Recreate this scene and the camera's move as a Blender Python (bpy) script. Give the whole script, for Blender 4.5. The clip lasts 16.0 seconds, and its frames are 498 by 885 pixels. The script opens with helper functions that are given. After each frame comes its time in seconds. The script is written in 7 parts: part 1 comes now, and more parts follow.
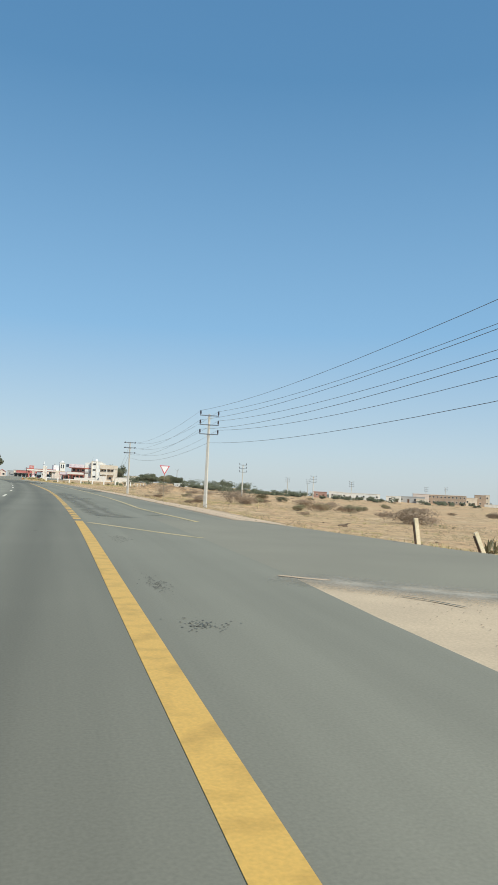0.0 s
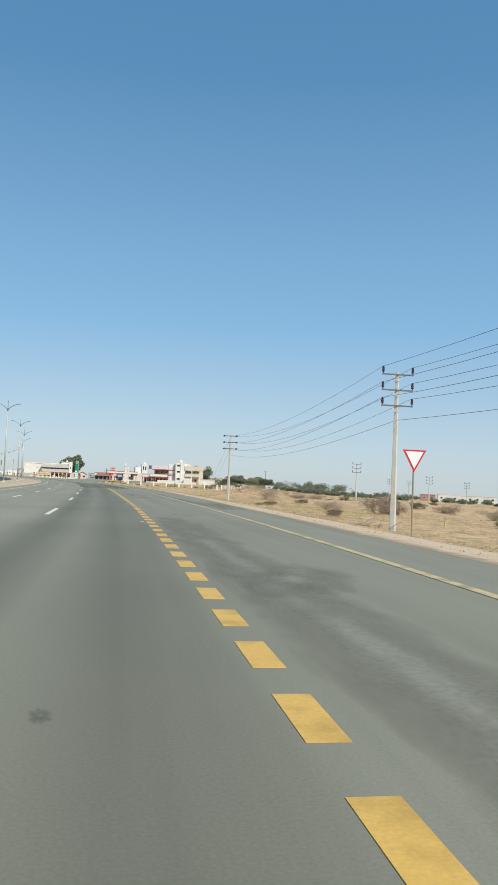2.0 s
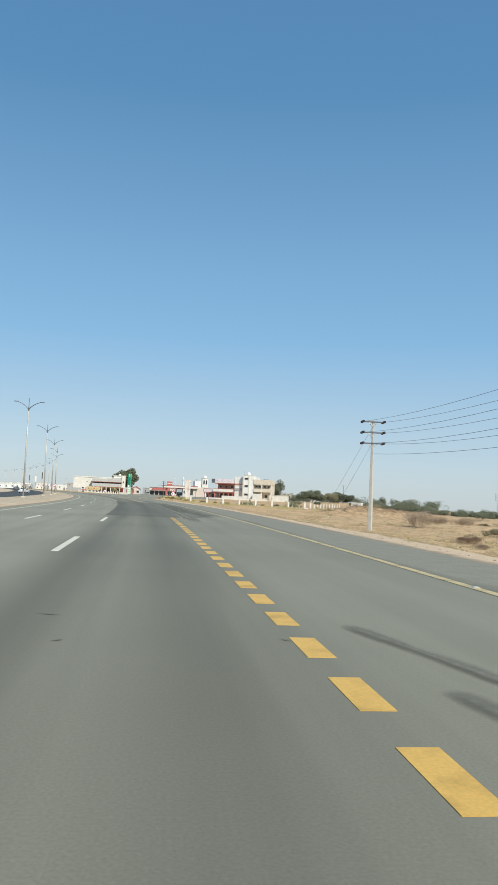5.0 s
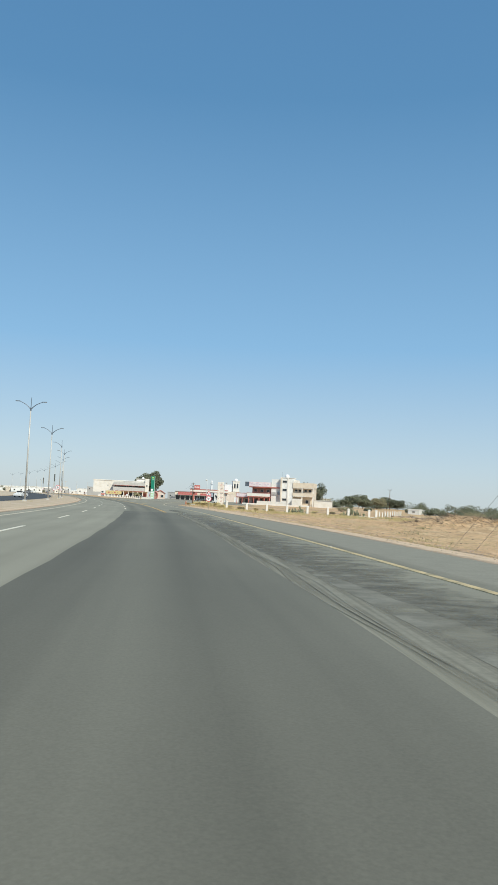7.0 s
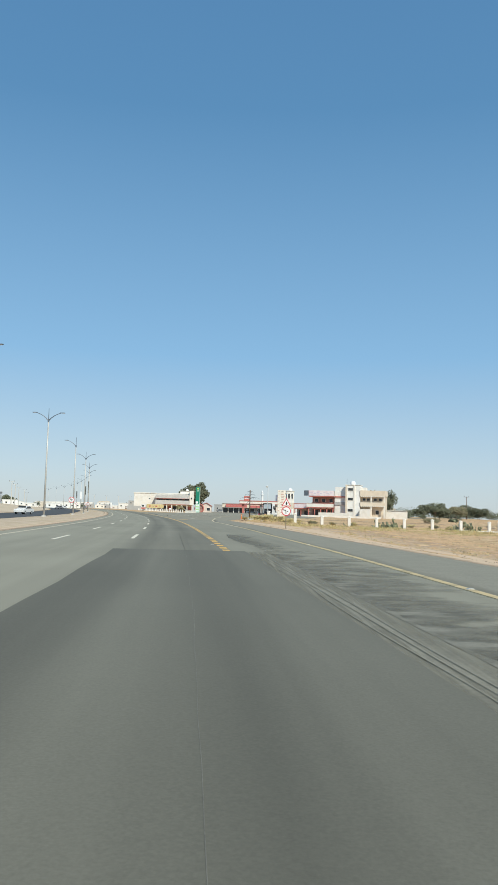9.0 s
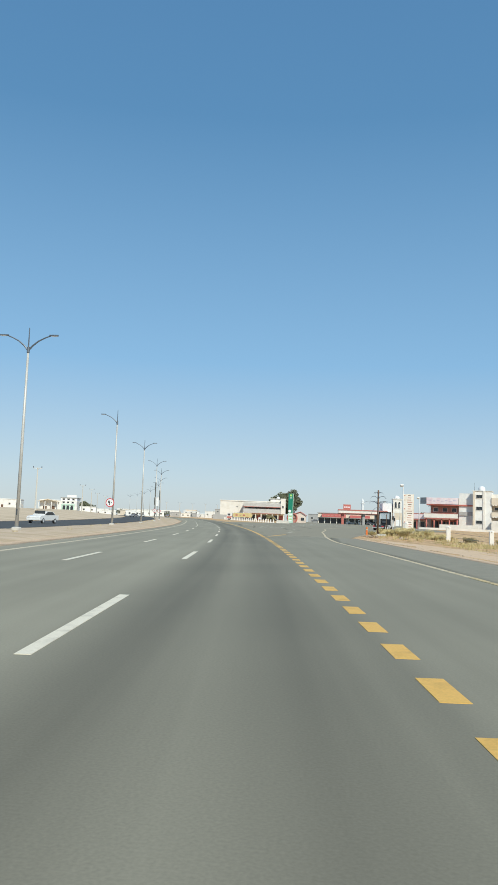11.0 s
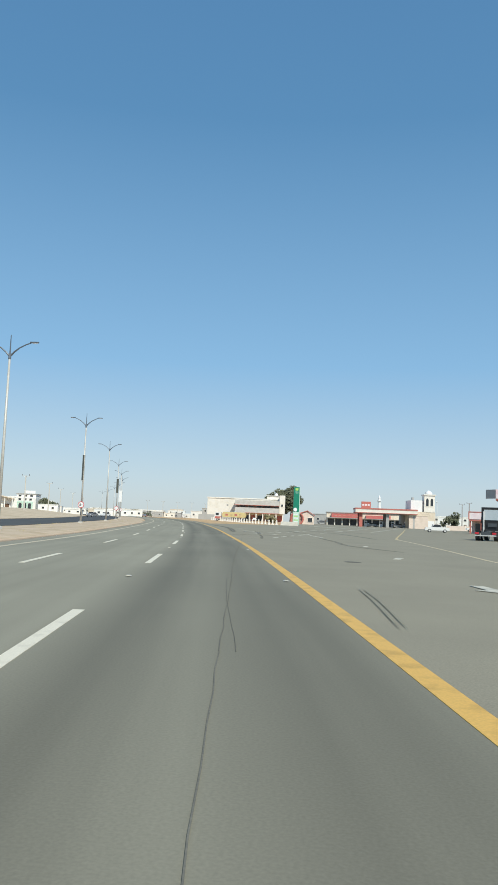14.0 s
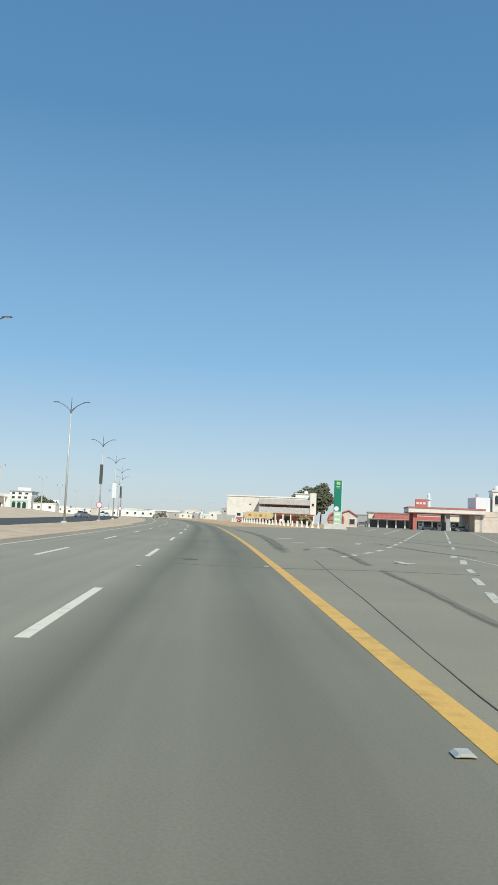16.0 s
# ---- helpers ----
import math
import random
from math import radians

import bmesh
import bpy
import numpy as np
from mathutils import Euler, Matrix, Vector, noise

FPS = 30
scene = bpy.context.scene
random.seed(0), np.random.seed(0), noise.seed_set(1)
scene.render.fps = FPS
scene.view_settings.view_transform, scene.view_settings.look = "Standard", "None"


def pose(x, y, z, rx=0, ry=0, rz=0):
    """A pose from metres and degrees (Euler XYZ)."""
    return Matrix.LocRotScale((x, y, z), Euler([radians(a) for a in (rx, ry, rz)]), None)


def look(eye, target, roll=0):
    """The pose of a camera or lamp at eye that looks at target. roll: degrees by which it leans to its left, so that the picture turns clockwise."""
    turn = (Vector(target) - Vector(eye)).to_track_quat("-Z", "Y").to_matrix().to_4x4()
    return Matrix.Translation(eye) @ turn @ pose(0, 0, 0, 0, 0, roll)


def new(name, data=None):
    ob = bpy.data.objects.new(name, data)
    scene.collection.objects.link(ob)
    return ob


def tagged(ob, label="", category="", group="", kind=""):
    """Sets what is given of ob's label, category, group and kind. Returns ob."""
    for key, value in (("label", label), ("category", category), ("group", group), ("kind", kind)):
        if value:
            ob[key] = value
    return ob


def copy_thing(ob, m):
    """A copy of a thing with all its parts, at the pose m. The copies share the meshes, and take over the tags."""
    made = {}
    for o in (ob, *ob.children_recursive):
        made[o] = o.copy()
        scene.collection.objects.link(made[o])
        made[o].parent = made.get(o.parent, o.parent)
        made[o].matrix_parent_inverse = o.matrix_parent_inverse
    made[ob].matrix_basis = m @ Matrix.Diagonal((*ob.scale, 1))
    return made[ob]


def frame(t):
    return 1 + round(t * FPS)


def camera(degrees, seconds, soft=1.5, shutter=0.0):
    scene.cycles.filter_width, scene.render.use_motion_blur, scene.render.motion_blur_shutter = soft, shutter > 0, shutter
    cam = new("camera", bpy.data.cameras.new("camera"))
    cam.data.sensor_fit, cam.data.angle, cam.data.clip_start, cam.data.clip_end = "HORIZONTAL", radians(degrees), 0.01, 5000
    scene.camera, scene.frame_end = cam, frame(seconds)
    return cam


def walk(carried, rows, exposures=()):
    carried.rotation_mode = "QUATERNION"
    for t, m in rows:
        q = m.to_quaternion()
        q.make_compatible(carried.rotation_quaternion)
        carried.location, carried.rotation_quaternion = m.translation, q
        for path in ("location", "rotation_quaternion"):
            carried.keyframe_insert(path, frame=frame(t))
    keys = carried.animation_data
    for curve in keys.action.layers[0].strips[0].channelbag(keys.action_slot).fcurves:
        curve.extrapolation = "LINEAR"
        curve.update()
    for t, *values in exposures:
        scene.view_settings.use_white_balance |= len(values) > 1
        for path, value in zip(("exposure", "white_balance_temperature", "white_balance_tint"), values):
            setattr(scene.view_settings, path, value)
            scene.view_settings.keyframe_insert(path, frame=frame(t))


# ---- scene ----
cam = camera(36.00, 16.0)

PATH = [
    (0.0, pose(0.00, -0.00, 1.39, 93.30, -2.69, -16.15)),
    (0.5, pose(0.27, 10.73, 1.39, 93.07, -2.71, -14.70)),
    (1.0, pose(0.49, 21.50, 1.38, 92.99, -2.55, -13.09)),
    (1.5, pose(0.66, 32.33, 1.38, 93.02, -2.56, -11.55)),
    (2.0, pose(0.83, 43.23, 1.37, 93.17, -2.44, -10.32)),
    (2.5, pose(0.91, 54.25, 1.37, 93.29, -2.47, -9.48)),
    (3.0, pose(0.89, 65.42, 1.38, 93.41, -2.52, -8.71)),
    (3.5, pose(0.79, 76.70, 1.38, 93.48, -2.37, -8.01)),
    (4.0, pose(0.61, 88.03, 1.38, 93.67, -2.33, -7.35)),
    (4.5, pose(0.41, 99.39, 1.38, 93.92, -2.34, -6.64)),
    (5.0, pose(0.19, 110.76, 1.38, 94.15, -2.50, -6.25)),
    (5.5, pose(-0.06, 122.16, 1.38, 94.35, -2.69, -5.99)),
    (6.0, pose(-0.34, 133.59, 1.38, 94.47, -2.80, -5.67)),
    (6.5, pose(-0.66, 145.03, 1.38, 94.50, -2.72, -5.09)),
    (7.0, pose(-1.03, 156.50, 1.38, 94.43, -2.61, -4.41)),
    (7.5, pose(-1.43, 168.02, 1.38, 94.38, -2.23, -3.59)),
    (8.0, pose(-1.88, 179.59, 1.37, 94.50, -1.76, -2.79)),
    (8.5, pose(-2.39, 191.25, 1.38, 94.80, -1.46, -1.96)),
    (9.0, pose(-2.98, 203.00, 1.38, 95.20, -1.49, -1.01)),
    (9.5, pose(-3.69, 214.83, 1.39, 95.43, -1.56, 0.59)),
    (10.0, pose(-4.52, 226.71, 1.39, 95.31, -1.86, 3.05)),
    (10.5, pose(-5.48, 238.61, 1.38, 95.56, -2.03, 5.24)),
    (11.0, pose(-6.56, 250.52, 1.38, 95.73, -2.10, 5.68)),
    (11.5, pose(-7.73, 262.45, 1.38, 95.83, -2.11, 5.18)),
    (12.0, pose(-8.99, 274.41, 1.38, 95.87, -2.11, 4.56)),
    (12.5, pose(-10.33, 286.41, 1.38, 95.83, -2.12, 4.63)),
    (13.0, pose(-11.71, 298.46, 1.38, 95.88, -2.21, 4.68)),
    (13.5, pose(-13.16, 310.53, 1.37, 95.85, -2.14, 4.81)),
    (14.0, pose(-14.66, 322.63, 1.37, 95.81, -2.21, 4.99)),
    (14.5, pose(-16.18, 334.76, 1.37, 95.78, -2.39, 5.30)),
    (15.0, pose(-17.75, 346.93, 1.37, 95.75, -2.45, 5.68)),
    (15.5, pose(-19.42, 359.15, 1.37, 95.78, -2.52, 6.09)),
    (16.0, pose(-21.24, 371.38, 1.38, 95.84, -2.30, 6.52)),
]
walk(cam, PATH, [(0.0, 0.0, 6600, 3.0), (16.0, 0.0, 6600, 3.0)])

# ---------------------------------------------------------------- light
world = bpy.data.worlds.new("sky")
scene.world = world
world.use_nodes = True
wn = world.node_tree.nodes
sky = wn.new("ShaderNodeTexSky")
sky.sky_type = "NISHITA"
sky.sun_disc = False
SUN_EL, SUN_AZ = radians(43), radians(151)
sky.sun_elevation, sky.sun_rotation = SUN_EL, SUN_AZ
sky.altitude, sky.air_density, sky.dust_density, sky.ozone_density = 20, 1.0, 0.8, 1.5
wn["Background"].inputs["Strength"].default_value = 0.15
# dusty desert air: the sky pales evenly towards the horizon all the way round
wl = world.node_tree.links
up = wn.new("ShaderNodeSeparateXYZ")
wl.new(wn.new("ShaderNodeTexCoord").outputs["Generated"], up.inputs[0])
air = wn.new("ShaderNodeValToRGB")
wl.new(up.outputs["Z"], air.inputs[0])
tones = ((0.0, (0.57, 0.635, 0.71)), (0.05, (0.495, 0.612, 0.76)), (0.20, (0.247, 0.467, 0.757)), (0.48, (0.102, 0.268, 0.52)), (1.0, (0.06, 0.165, 0.39)))
while len(air.color_ramp.elements) < len(tones):
    air.color_ramp.elements.new(0.5)
for e, (h, c) in zip(air.color_ramp.elements, tones):
    e.position, e.color = h, (*c, 1)
dust = wn.new("ShaderNodeVectorMath")
dust.operation = "SCALE"
dust.inputs["Scale"].default_value = 6.67
wl.new(air.outputs[0], dust.inputs[0])
hazy = wn.new("ShaderNodeMix")
hazy.data_type = "RGBA"
hazy.inputs["Factor"].default_value = 0.85
wl.new(sky.outputs[0], hazy.inputs["A"])
wl.new(dust.outputs[0], hazy.inputs["B"])
wl.new(hazy.outputs["Result"], wn["Background"].inputs[0])
sun_dir = Vector((math.sin(SUN_AZ) * math.cos(SUN_EL), math.cos(SUN_AZ) * math.cos(SUN_EL), math.sin(SUN_EL)))
sun = new("sun", bpy.data.lights.new("sun", "SUN"))
sun.data.energy, sun.data.angle, sun.data.color = 4.2, radians(0.55), (1.0, 0.95, 0.86)
sun.matrix_world = look(sun_dir * 900, (0, 0, 0))


# ---------------------------------------------------------------- materials
def mat(name, base, rough=0.6, metal=0.0, var=0.16, scale=0.7, fine=25.0, bump=0.1, second=None, split=0.5, spread=0.12,
        world_space=False, shuffle=0.0, spec=0.5):
    m = bpy.data.materials.new(name)
    m.use_nodes = True
    n, l = m.node_tree.nodes, m.node_tree.links
    b = n["Principled BSDF"]
    if world_space:
        co = n.new("ShaderNodeNewGeometry").outputs["Position"]
    else:
        co = n.new("ShaderNodeTexCoord").outputs["Object"]
    big, small = n.new("ShaderNodeTexNoise"), n.new("ShaderNodeTexNoise")
    for node, sc, det in ((big, scale, 5.0), (small, fine, 3.0)):
        node.inputs["Scale"].default_value, node.inputs["Detail"].default_value = sc, det
        l.new(co, node.inputs["Vector"])
    ramp = n.new("ShaderNodeMapRange")
    ramp.inputs[1].default_value, ramp.inputs[2].default_value = split - spread, split + spread
    l.new(big.outputs["Fac"], ramp.inputs[0])
    mix = n.new("ShaderNodeMix")
    mix.data_type = "RGBA"
    lo = second or tuple(c * (1 - var) for c in base)
    mix.inputs["A"].default_value = (*base, 1)
    mix.inputs["B"].default_value = (*lo, 1)
    l.new(ramp.outputs[0], mix.inputs["Factor"])
    grain = n.new("ShaderNodeMapRange")
    grain.inputs[1].default_value, grain.inputs[2].default_value = 0.25, 0.75
    grain.inputs[3].default_value, grain.inputs[4].default_value = 1 - var, 1 + var
    l.new(small.outputs["Fac"], grain.inputs[0])
    value = grain.outputs[0]
    if shuffle:
        info = n.new("ShaderNodeObjectInfo")
        each = n.new("ShaderNodeMapRange")
        each.inputs[3].default_value, each.inputs[4].default_value = 1 - shuffle, 1 + shuffle
        l.new(info.outputs["Random"], each.inputs[0])
        both = n.new("ShaderNodeMath")
        both.operation = "MULTIPLY"
        l.new(value, both.inputs[0])
        l.new(each.outputs[0], both.inputs[1])
        value = both.outputs[0]
    hsv = n.new("ShaderNodeHueSaturation")
    l.new(mix.outputs["Result"], hsv.inputs["Color"])
    l.new(value, hsv.inputs["Value"])
    l.new(hsv.outputs[0], b.inputs["Base Color"])
    b.inputs["Roughness"].default_value, b.inputs["Metallic"].default_value = rough, metal
    b.inputs["Specular IOR Level"].default_value = spec
    if bump:
        bp = n.new("ShaderNodeBump")
        bp.inputs["Strength"].default_value, bp.inputs["Distance"].default_value = min(1.0, bump * 3), bump * 0.1
        l.new(small.outputs["Fac"], bp.inputs["Height"])
        l.new(bp.outputs[0], b.inputs["Normal"])
    return m


def asphalt(name, base, wear, lanes=True, var=0.10, second=None, scale=0.12, stops=None):
    """Grey asphalt; UV x is the distance across the road in metres, y along it."""
    m = mat(name, base, 0.85, 0, var, scale, 45.0, 0.05, second or tuple(c * 0.86 for c in base), 0.5, 0.2, True, spec=0.3)
    n, l = m.node_tree.nodes, m.node_tree.links
    b = n["Principled BSDF"]
    last = b.inputs["Base Color"].links[0].from_socket
    if lanes:
        uv = n.new("ShaderNodeUVMap")
        sep = n.new("ShaderNodeSeparateXYZ")
        l.new(uv.outputs[0], sep.inputs[0])
        stretch = n.new("ShaderNodeMapping")
        stretch.inputs["Scale"].default_value = (1.3, 0.035, 1)
        l.new(uv.outputs[0], stretch.inputs[0])
        streak = n.new("ShaderNodeTexNoise")
        streak.inputs["Scale"].default_value, streak.inputs["Detail"].default_value = 1.0, 4.0
        l.new(stretch.outputs[0], streak.inputs["Vector"])
        wob = n.new("ShaderNodeMath")
        wob.operation = "MULTIPLY_ADD"
        l.new(streak.outputs["Fac"], wob.inputs[0])
        wob.inputs[1].default_value = 0.7
        l.new(sep.outputs["X"], wob.inputs[2])
        ramp = n.new("ShaderNodeValToRGB")
        fit = n.new("ShaderNodeMapRange")
        fit.inputs[1].default_value, fit.inputs[2].default_value = -12.0, 8.0
        l.new(wob.outputs[0], fit.inputs[0])
        l.new(fit.outputs[0], ramp.inputs[0])
        el = ramp.color_ramp.elements
        stops = stops or ((-12, 1.0), (-3.75, 0.98), (-2.75, wear), (-1.7, wear * 1.40), (-0.85, wear * 1.02), (0.05, wear * 1.26), (0.75, 0.88), (8, 0.90))
        while len(el) < len(stops):
            el.new(0.5)
        for e, (x, v) in zip(el, stops):
            e.position, e.color = (x + 12) / 20, (v, v, v, 1)
        mul = n.new("ShaderNodeMix")
        mul.data_type, mul.blend_type = "RGBA", "MULTIPLY"
        mul.inputs["Factor"].default_value = 1.0
        l.new(last, mul.inputs["A"])
        l.new(ramp.outputs[0], mul.inputs["B"])
        last = mul.outputs["Result"]
        thin = n.new("ShaderNodeMapRange")
        thin.inputs[1].default_value, thin.inputs[2].default_value = 0.3, 0.7
        thin.inputs[3].default_value, thin.inputs[4].default_value = 0.90, 1.08
        l.new(streak.outputs["Fac"], thin.inputs[0])
        hs = n.new("ShaderNodeHueSaturation")
        l.new(last, hs.inputs["Color"])
        l.new(thin.outputs[0], hs.inputs["Value"])
        last = hs.outputs[0]
    l.new(last, b.inputs["Base Color"])
    return m


def sand(name):
    m = mat(name, (0.63, 0.415, 0.238), 0.95, 0, 0.14, 0.22, 7.0, 0.8, (0.53, 0.34, 0.188), 0.52, 0.1, True, spec=0.15)
    n, l = m.node_tree.nodes, m.node_tree.links
    b = n["Principled BSDF"]
    last = b.inputs["Base Color"].links[0].from_socket
    co = n.new("ShaderNodeNewGeometry").outputs["Position"]
    for sc, lo, hi, col in ((0.035, 0.50, 0.64, (0.60, 0.425, 0.235, 1)), (0.13, 0.53, 0.61, (0.47, 0.33, 0.195, 1)), (0.22, 0.55, 0.63, (0.68, 0.50, 0.31, 1)),
                            (0.8, 0.50, 0.60, (0.38, 0.255, 0.14, 1)), (2.2, 0.55, 0.65, (0.67, 0.50, 0.31, 1)), (5.0, 0.58, 0.66, (0.26, 0.185, 0.11, 1))):
        tx = n.new("ShaderNodeTexNoise")
        tx.inputs["Scale"].default_value, tx.inputs["Detail"].default_value = sc, 6.0
        l.new(co, tx.inputs["Vector"])
        r = n.new("ShaderNodeMapRange")
        r.inputs[1].default_value, r.inputs[2].default_value, r.inputs[4].default_value = lo, hi, 0.75
        l.new(tx.outputs["Fac"], r.inputs[0])
        mx = n.new("ShaderNodeMix")
        mx.data_type = "RGBA"
        l.new(r.outputs[0], mx.inputs["Factor"])
        l.new(last, mx.inputs["A"])
        mx.inputs["B"].default_value = col
        last = mx.outputs["Result"]
    l.new(last, b.inputs["Base Color"])
    return m


M_ROAD = asphalt("asphalt", (0.312, 0.293, 0.224), 0.57)
# overlay: dark wheel paths; the lighter middle is a sheen painted into the colour
M_ROAD_DARK = asphalt("asphalt_overlay", (0.160, 0.152, 0.118), 0.9, True, stops=((-12, 0.96), (-4.1, 0.96), (-3.1, 0.86), (-2.0, 1.16), (-1.6, 1.12), (-0.9, 0.88), (0.2, 1.08), (8, 1.0)))
M_ROAD_BLACK = asphalt("asphalt_far", (0.085, 0.087, 0.086), 1.0, False)
M_LOT = asphalt("asphalt_lot", (0.297, 0.270, 0.201), 1.0, False, 0.16, (0.262, 0.238, 0.179), 0.3)


def soft(name, base, second, stretch, reach=0.95, feather=0.35, ragged=0.9):
    """A stain whose rim frays out; UV runs from -1 to 1 across it."""
    m = mat(name, base, 0.88, 0, 0.15, 1.6, 14, 0.06, second, 0.5, 0.14, True, spec=0.3)
    n, l = m.node_tree.nodes, m.node_tree.links
    b, out = n["Principled BSDF"], n["Material Output"]
    uv = n.new("ShaderNodeUVMap")
    ln = n.new("ShaderNodeVectorMath")
    ln.operation = "LENGTH"
    l.new(uv.outputs[0], ln.inputs[0])
    co = n.new("ShaderNodeNewGeometry").outputs["Position"]
    mp = n.new("ShaderNodeMapping")
    mp.inputs["Scale"].default_value = stretch
    l.new(co, mp.inputs[0])
    tx = n.new("ShaderNodeTexNoise")
    tx.inputs["Scale"].default_value, tx.inputs["Detail"].default_value = 1.0, 6.0
    l.new(mp.outputs[0], tx.inputs["Vector"])
    add = n.new("ShaderNodeMath")
    add.operation = "MULTIPLY_ADD"
    l.new(tx.outputs["Fac"], add.inputs[0])
    add.inputs[1].default_value = ragged
    l.new(ln.outputs["Value"], add.inputs[2])
    r = n.new("ShaderNodeMapRange")
    r.inputs[1].default_value, r.inputs[2].default_value = reach + feather, reach - feather
    l.new(add.outputs[0], r.inputs[0])
    clear = n.new("ShaderNodeBsdfTransparent")
    mix = n.new("ShaderNodeMixShader")
    l.new(r.outputs[0], mix.inputs[0])
    l.new(clear.outputs[0], mix.inputs[1])
    l.new(b.outputs[0], mix.inputs[2])
    l.new(mix.outputs[0], out.inputs["Surface"])
    return m


M_SMEAR = soft("tyre_smear", (0.165, 0.157, 0.125), (0.205, 0.193, 0.15), (1.6, 0.7, 1), 0.95, 0.4, 1.1)
M_DARKP = soft("dark_patch", (0.135, 0.129, 0.103), (0.175, 0.166, 0.131), (2.2, 1.4, 1), 1.0, 0.14, 0.8)
M_AWN = mat("awning_red", (0.53, 0.14, 0.125), 0.6, 0, 0.08, 0.8, 14, 0.0)
M_TAR = soft("tar", (0.060, 0.060, 0.056), (0.10, 0.10, 0.09), (5, 5, 1), 1.15, 0.2, 0.5)
M_TRACK = soft("tyre_track", (0.19, 0.18, 0.145), (0.235, 0.22, 0.175), (3.0, 0.6, 1), 1.0, 0.5, 1.1)
M_BAND = soft("polished_band", (0.235, 0.222, 0.177), (0.265, 0.249, 0.195), (2.0, 0.5, 1), 1.0, 0.5, 1.1)
M_COMBED = soft("combed_dark_asphalt", (0.150, 0.143, 0.114), (0.200, 0.190, 0.151), (1.5, 2.6, 1), 1.34, 0.34, 1.9)
M_GREYED = soft("greyed_asphalt", (0.205, 0.195, 0.157), (0.245, 0.231, 0.184), (0.7, 1.1, 1), 1.38, 0.34, 1.9)
M_SEAM = mat("asphalt_seam", (0.17, 0.161, 0.13), 0.85, 0, 0.2, 1.2, 30, 0.05, None, 0.5, 0.1, True)
M_GALV = mat("weathered_galvanised_steel", (0.56, 0.545, 0.51), 0.5, 0.15, 0.10, 1.2, 18, 0.0, (0.48, 0.465, 0.43), 0.5, 0.12)
M_BANDGREY = mat("pale_grey_render", (0.52, 0.51, 0.49), 0.8, 0, 0.08, 0.6, 14, 0.05, (0.44, 0.43, 0.41), 0.55, 0.12)
M_BANNER = mat("dark_banner", (0.085, 0.088, 0.075), 0.7, 0, 0.12, 2, 20, 0.0)
M_LILAC = mat("faded_lilac_paint", (0.62, 0.56, 0.66), 0.7, 0, 0.08, 2, 20, 0.0)
M_RIDGE = soft("ridge_line", (0.235, 0.222, 0.175), (0.262, 0.246, 0.192), (3.0, 0.6, 1), 1.0, 0.5, 1.1)
M_WASH = mat("lime_wash", (0.80, 0.79, 0.76), 0.85, 0, 0.06, 0.5, 14, 0.05, (0.70, 0.685, 0.65), 0.55, 0.12, shuffle=0.06)
M_CRACK = mat("crack_filler", (0.15, 0.142, 0.115), 0.8, 0, 0.2, 1.2, 30, 0.05, None, 0.5, 0.1, True)
M_SCRAPE = soft("scraped_asphalt", (0.262, 0.246, 0.19), (0.215, 0.202, 0.158), (9.0, 0.10, 1), 1.0, 0.35, 1.1)
M_WORN = mat("worn_white_paint", (0.62, 0.58, 0.48), 0.65, 0, 0.12, 2.5, 40, 0.05, (0.42, 0.39, 0.31), 0.55, 0.12, True)
M_SCRUB = mat("dry_scrub", (0.30, 0.215, 0.125), 0.95, 0, 0.25, 0.25, 6, 0.0, (0.27, 0.235, 0.12), 0.5, 0.12)
M_DRIFT = soft("sand_drift", (0.64, 0.475, 0.325), (0.57, 0.42, 0.28), (1.6, 1.6, 1), 1.15, 0.45, 0.8)
M_GRAVEL = soft("grey_gravel", (0.34, 0.31, 0.25), (0.50, 0.44, 0.35), (14, 14, 1), 1.0, 0.5, 1.3)
M_SHOULDER = soft("dark_shoulder", (0.246, 0.231, 0.181), (0.272, 0.254, 0.197), (1.2, 0.08, 1), 1.1, 0.25, 0.5)
M_SAND = sand("sand")
M_BANKSAND = mat("bank_sand", (0.60, 0.49, 0.36), 0.95, 0, 0.12, 0.12, 3.0, 0.3, (0.50, 0.40, 0.28), 0.52, 0.14, True, spec=0.15)
M_PALE = mat("pale_sand", (0.62, 0.48, 0.325), 0.95, 0, 0.12, 0.9, 30, 0.12, (0.55, 0.425, 0.29), 0.5, 0.15, True, spec=0.15)
M_MEDIAN = mat("median_sand", (0.57, 0.455, 0.335), 0.95, 0, 0.12, 0.5, 12, 0.3, (0.47, 0.365, 0.25), 0.52, 0.12, True, spec=0.15)
M_LINE = mat("faded_line_paint", (0.62, 0.53, 0.38), 0.7, 0, 0.12, 2.0, 40, 0.05, (0.46, 0.40, 0.29), 0.55, 0.1, True)
M_YELLOW = mat("yellow_paint", (0.72, 0.43, 0.10), 0.6, 0, 0.10, 3.0, 40, 0.05, (0.56, 0.33, 0.075), 0.58, 0.1, True)
M_CREAM = mat("worn_yellow_paint", (0.60, 0.46, 0.24), 0.7, 0, 0.12, 2.0, 40, 0.05, (0.36, 0.29, 0.16), 0.55, 0.1, True)
M_FADEY = mat("faded_yellow_paint", (0.63, 0.525, 0.35), 0.7, 0, 0.12, 2.0, 40, 0.05, (0.44, 0.36, 0.22), 0.55, 0.1, True)
M_WHITE = mat("white_paint", (0.77, 0.70, 0.55), 0.55, 0, 0.08, 3.0, 40, 0.05, (0.60, 0.54, 0.42), 0.62, 0.1, True)
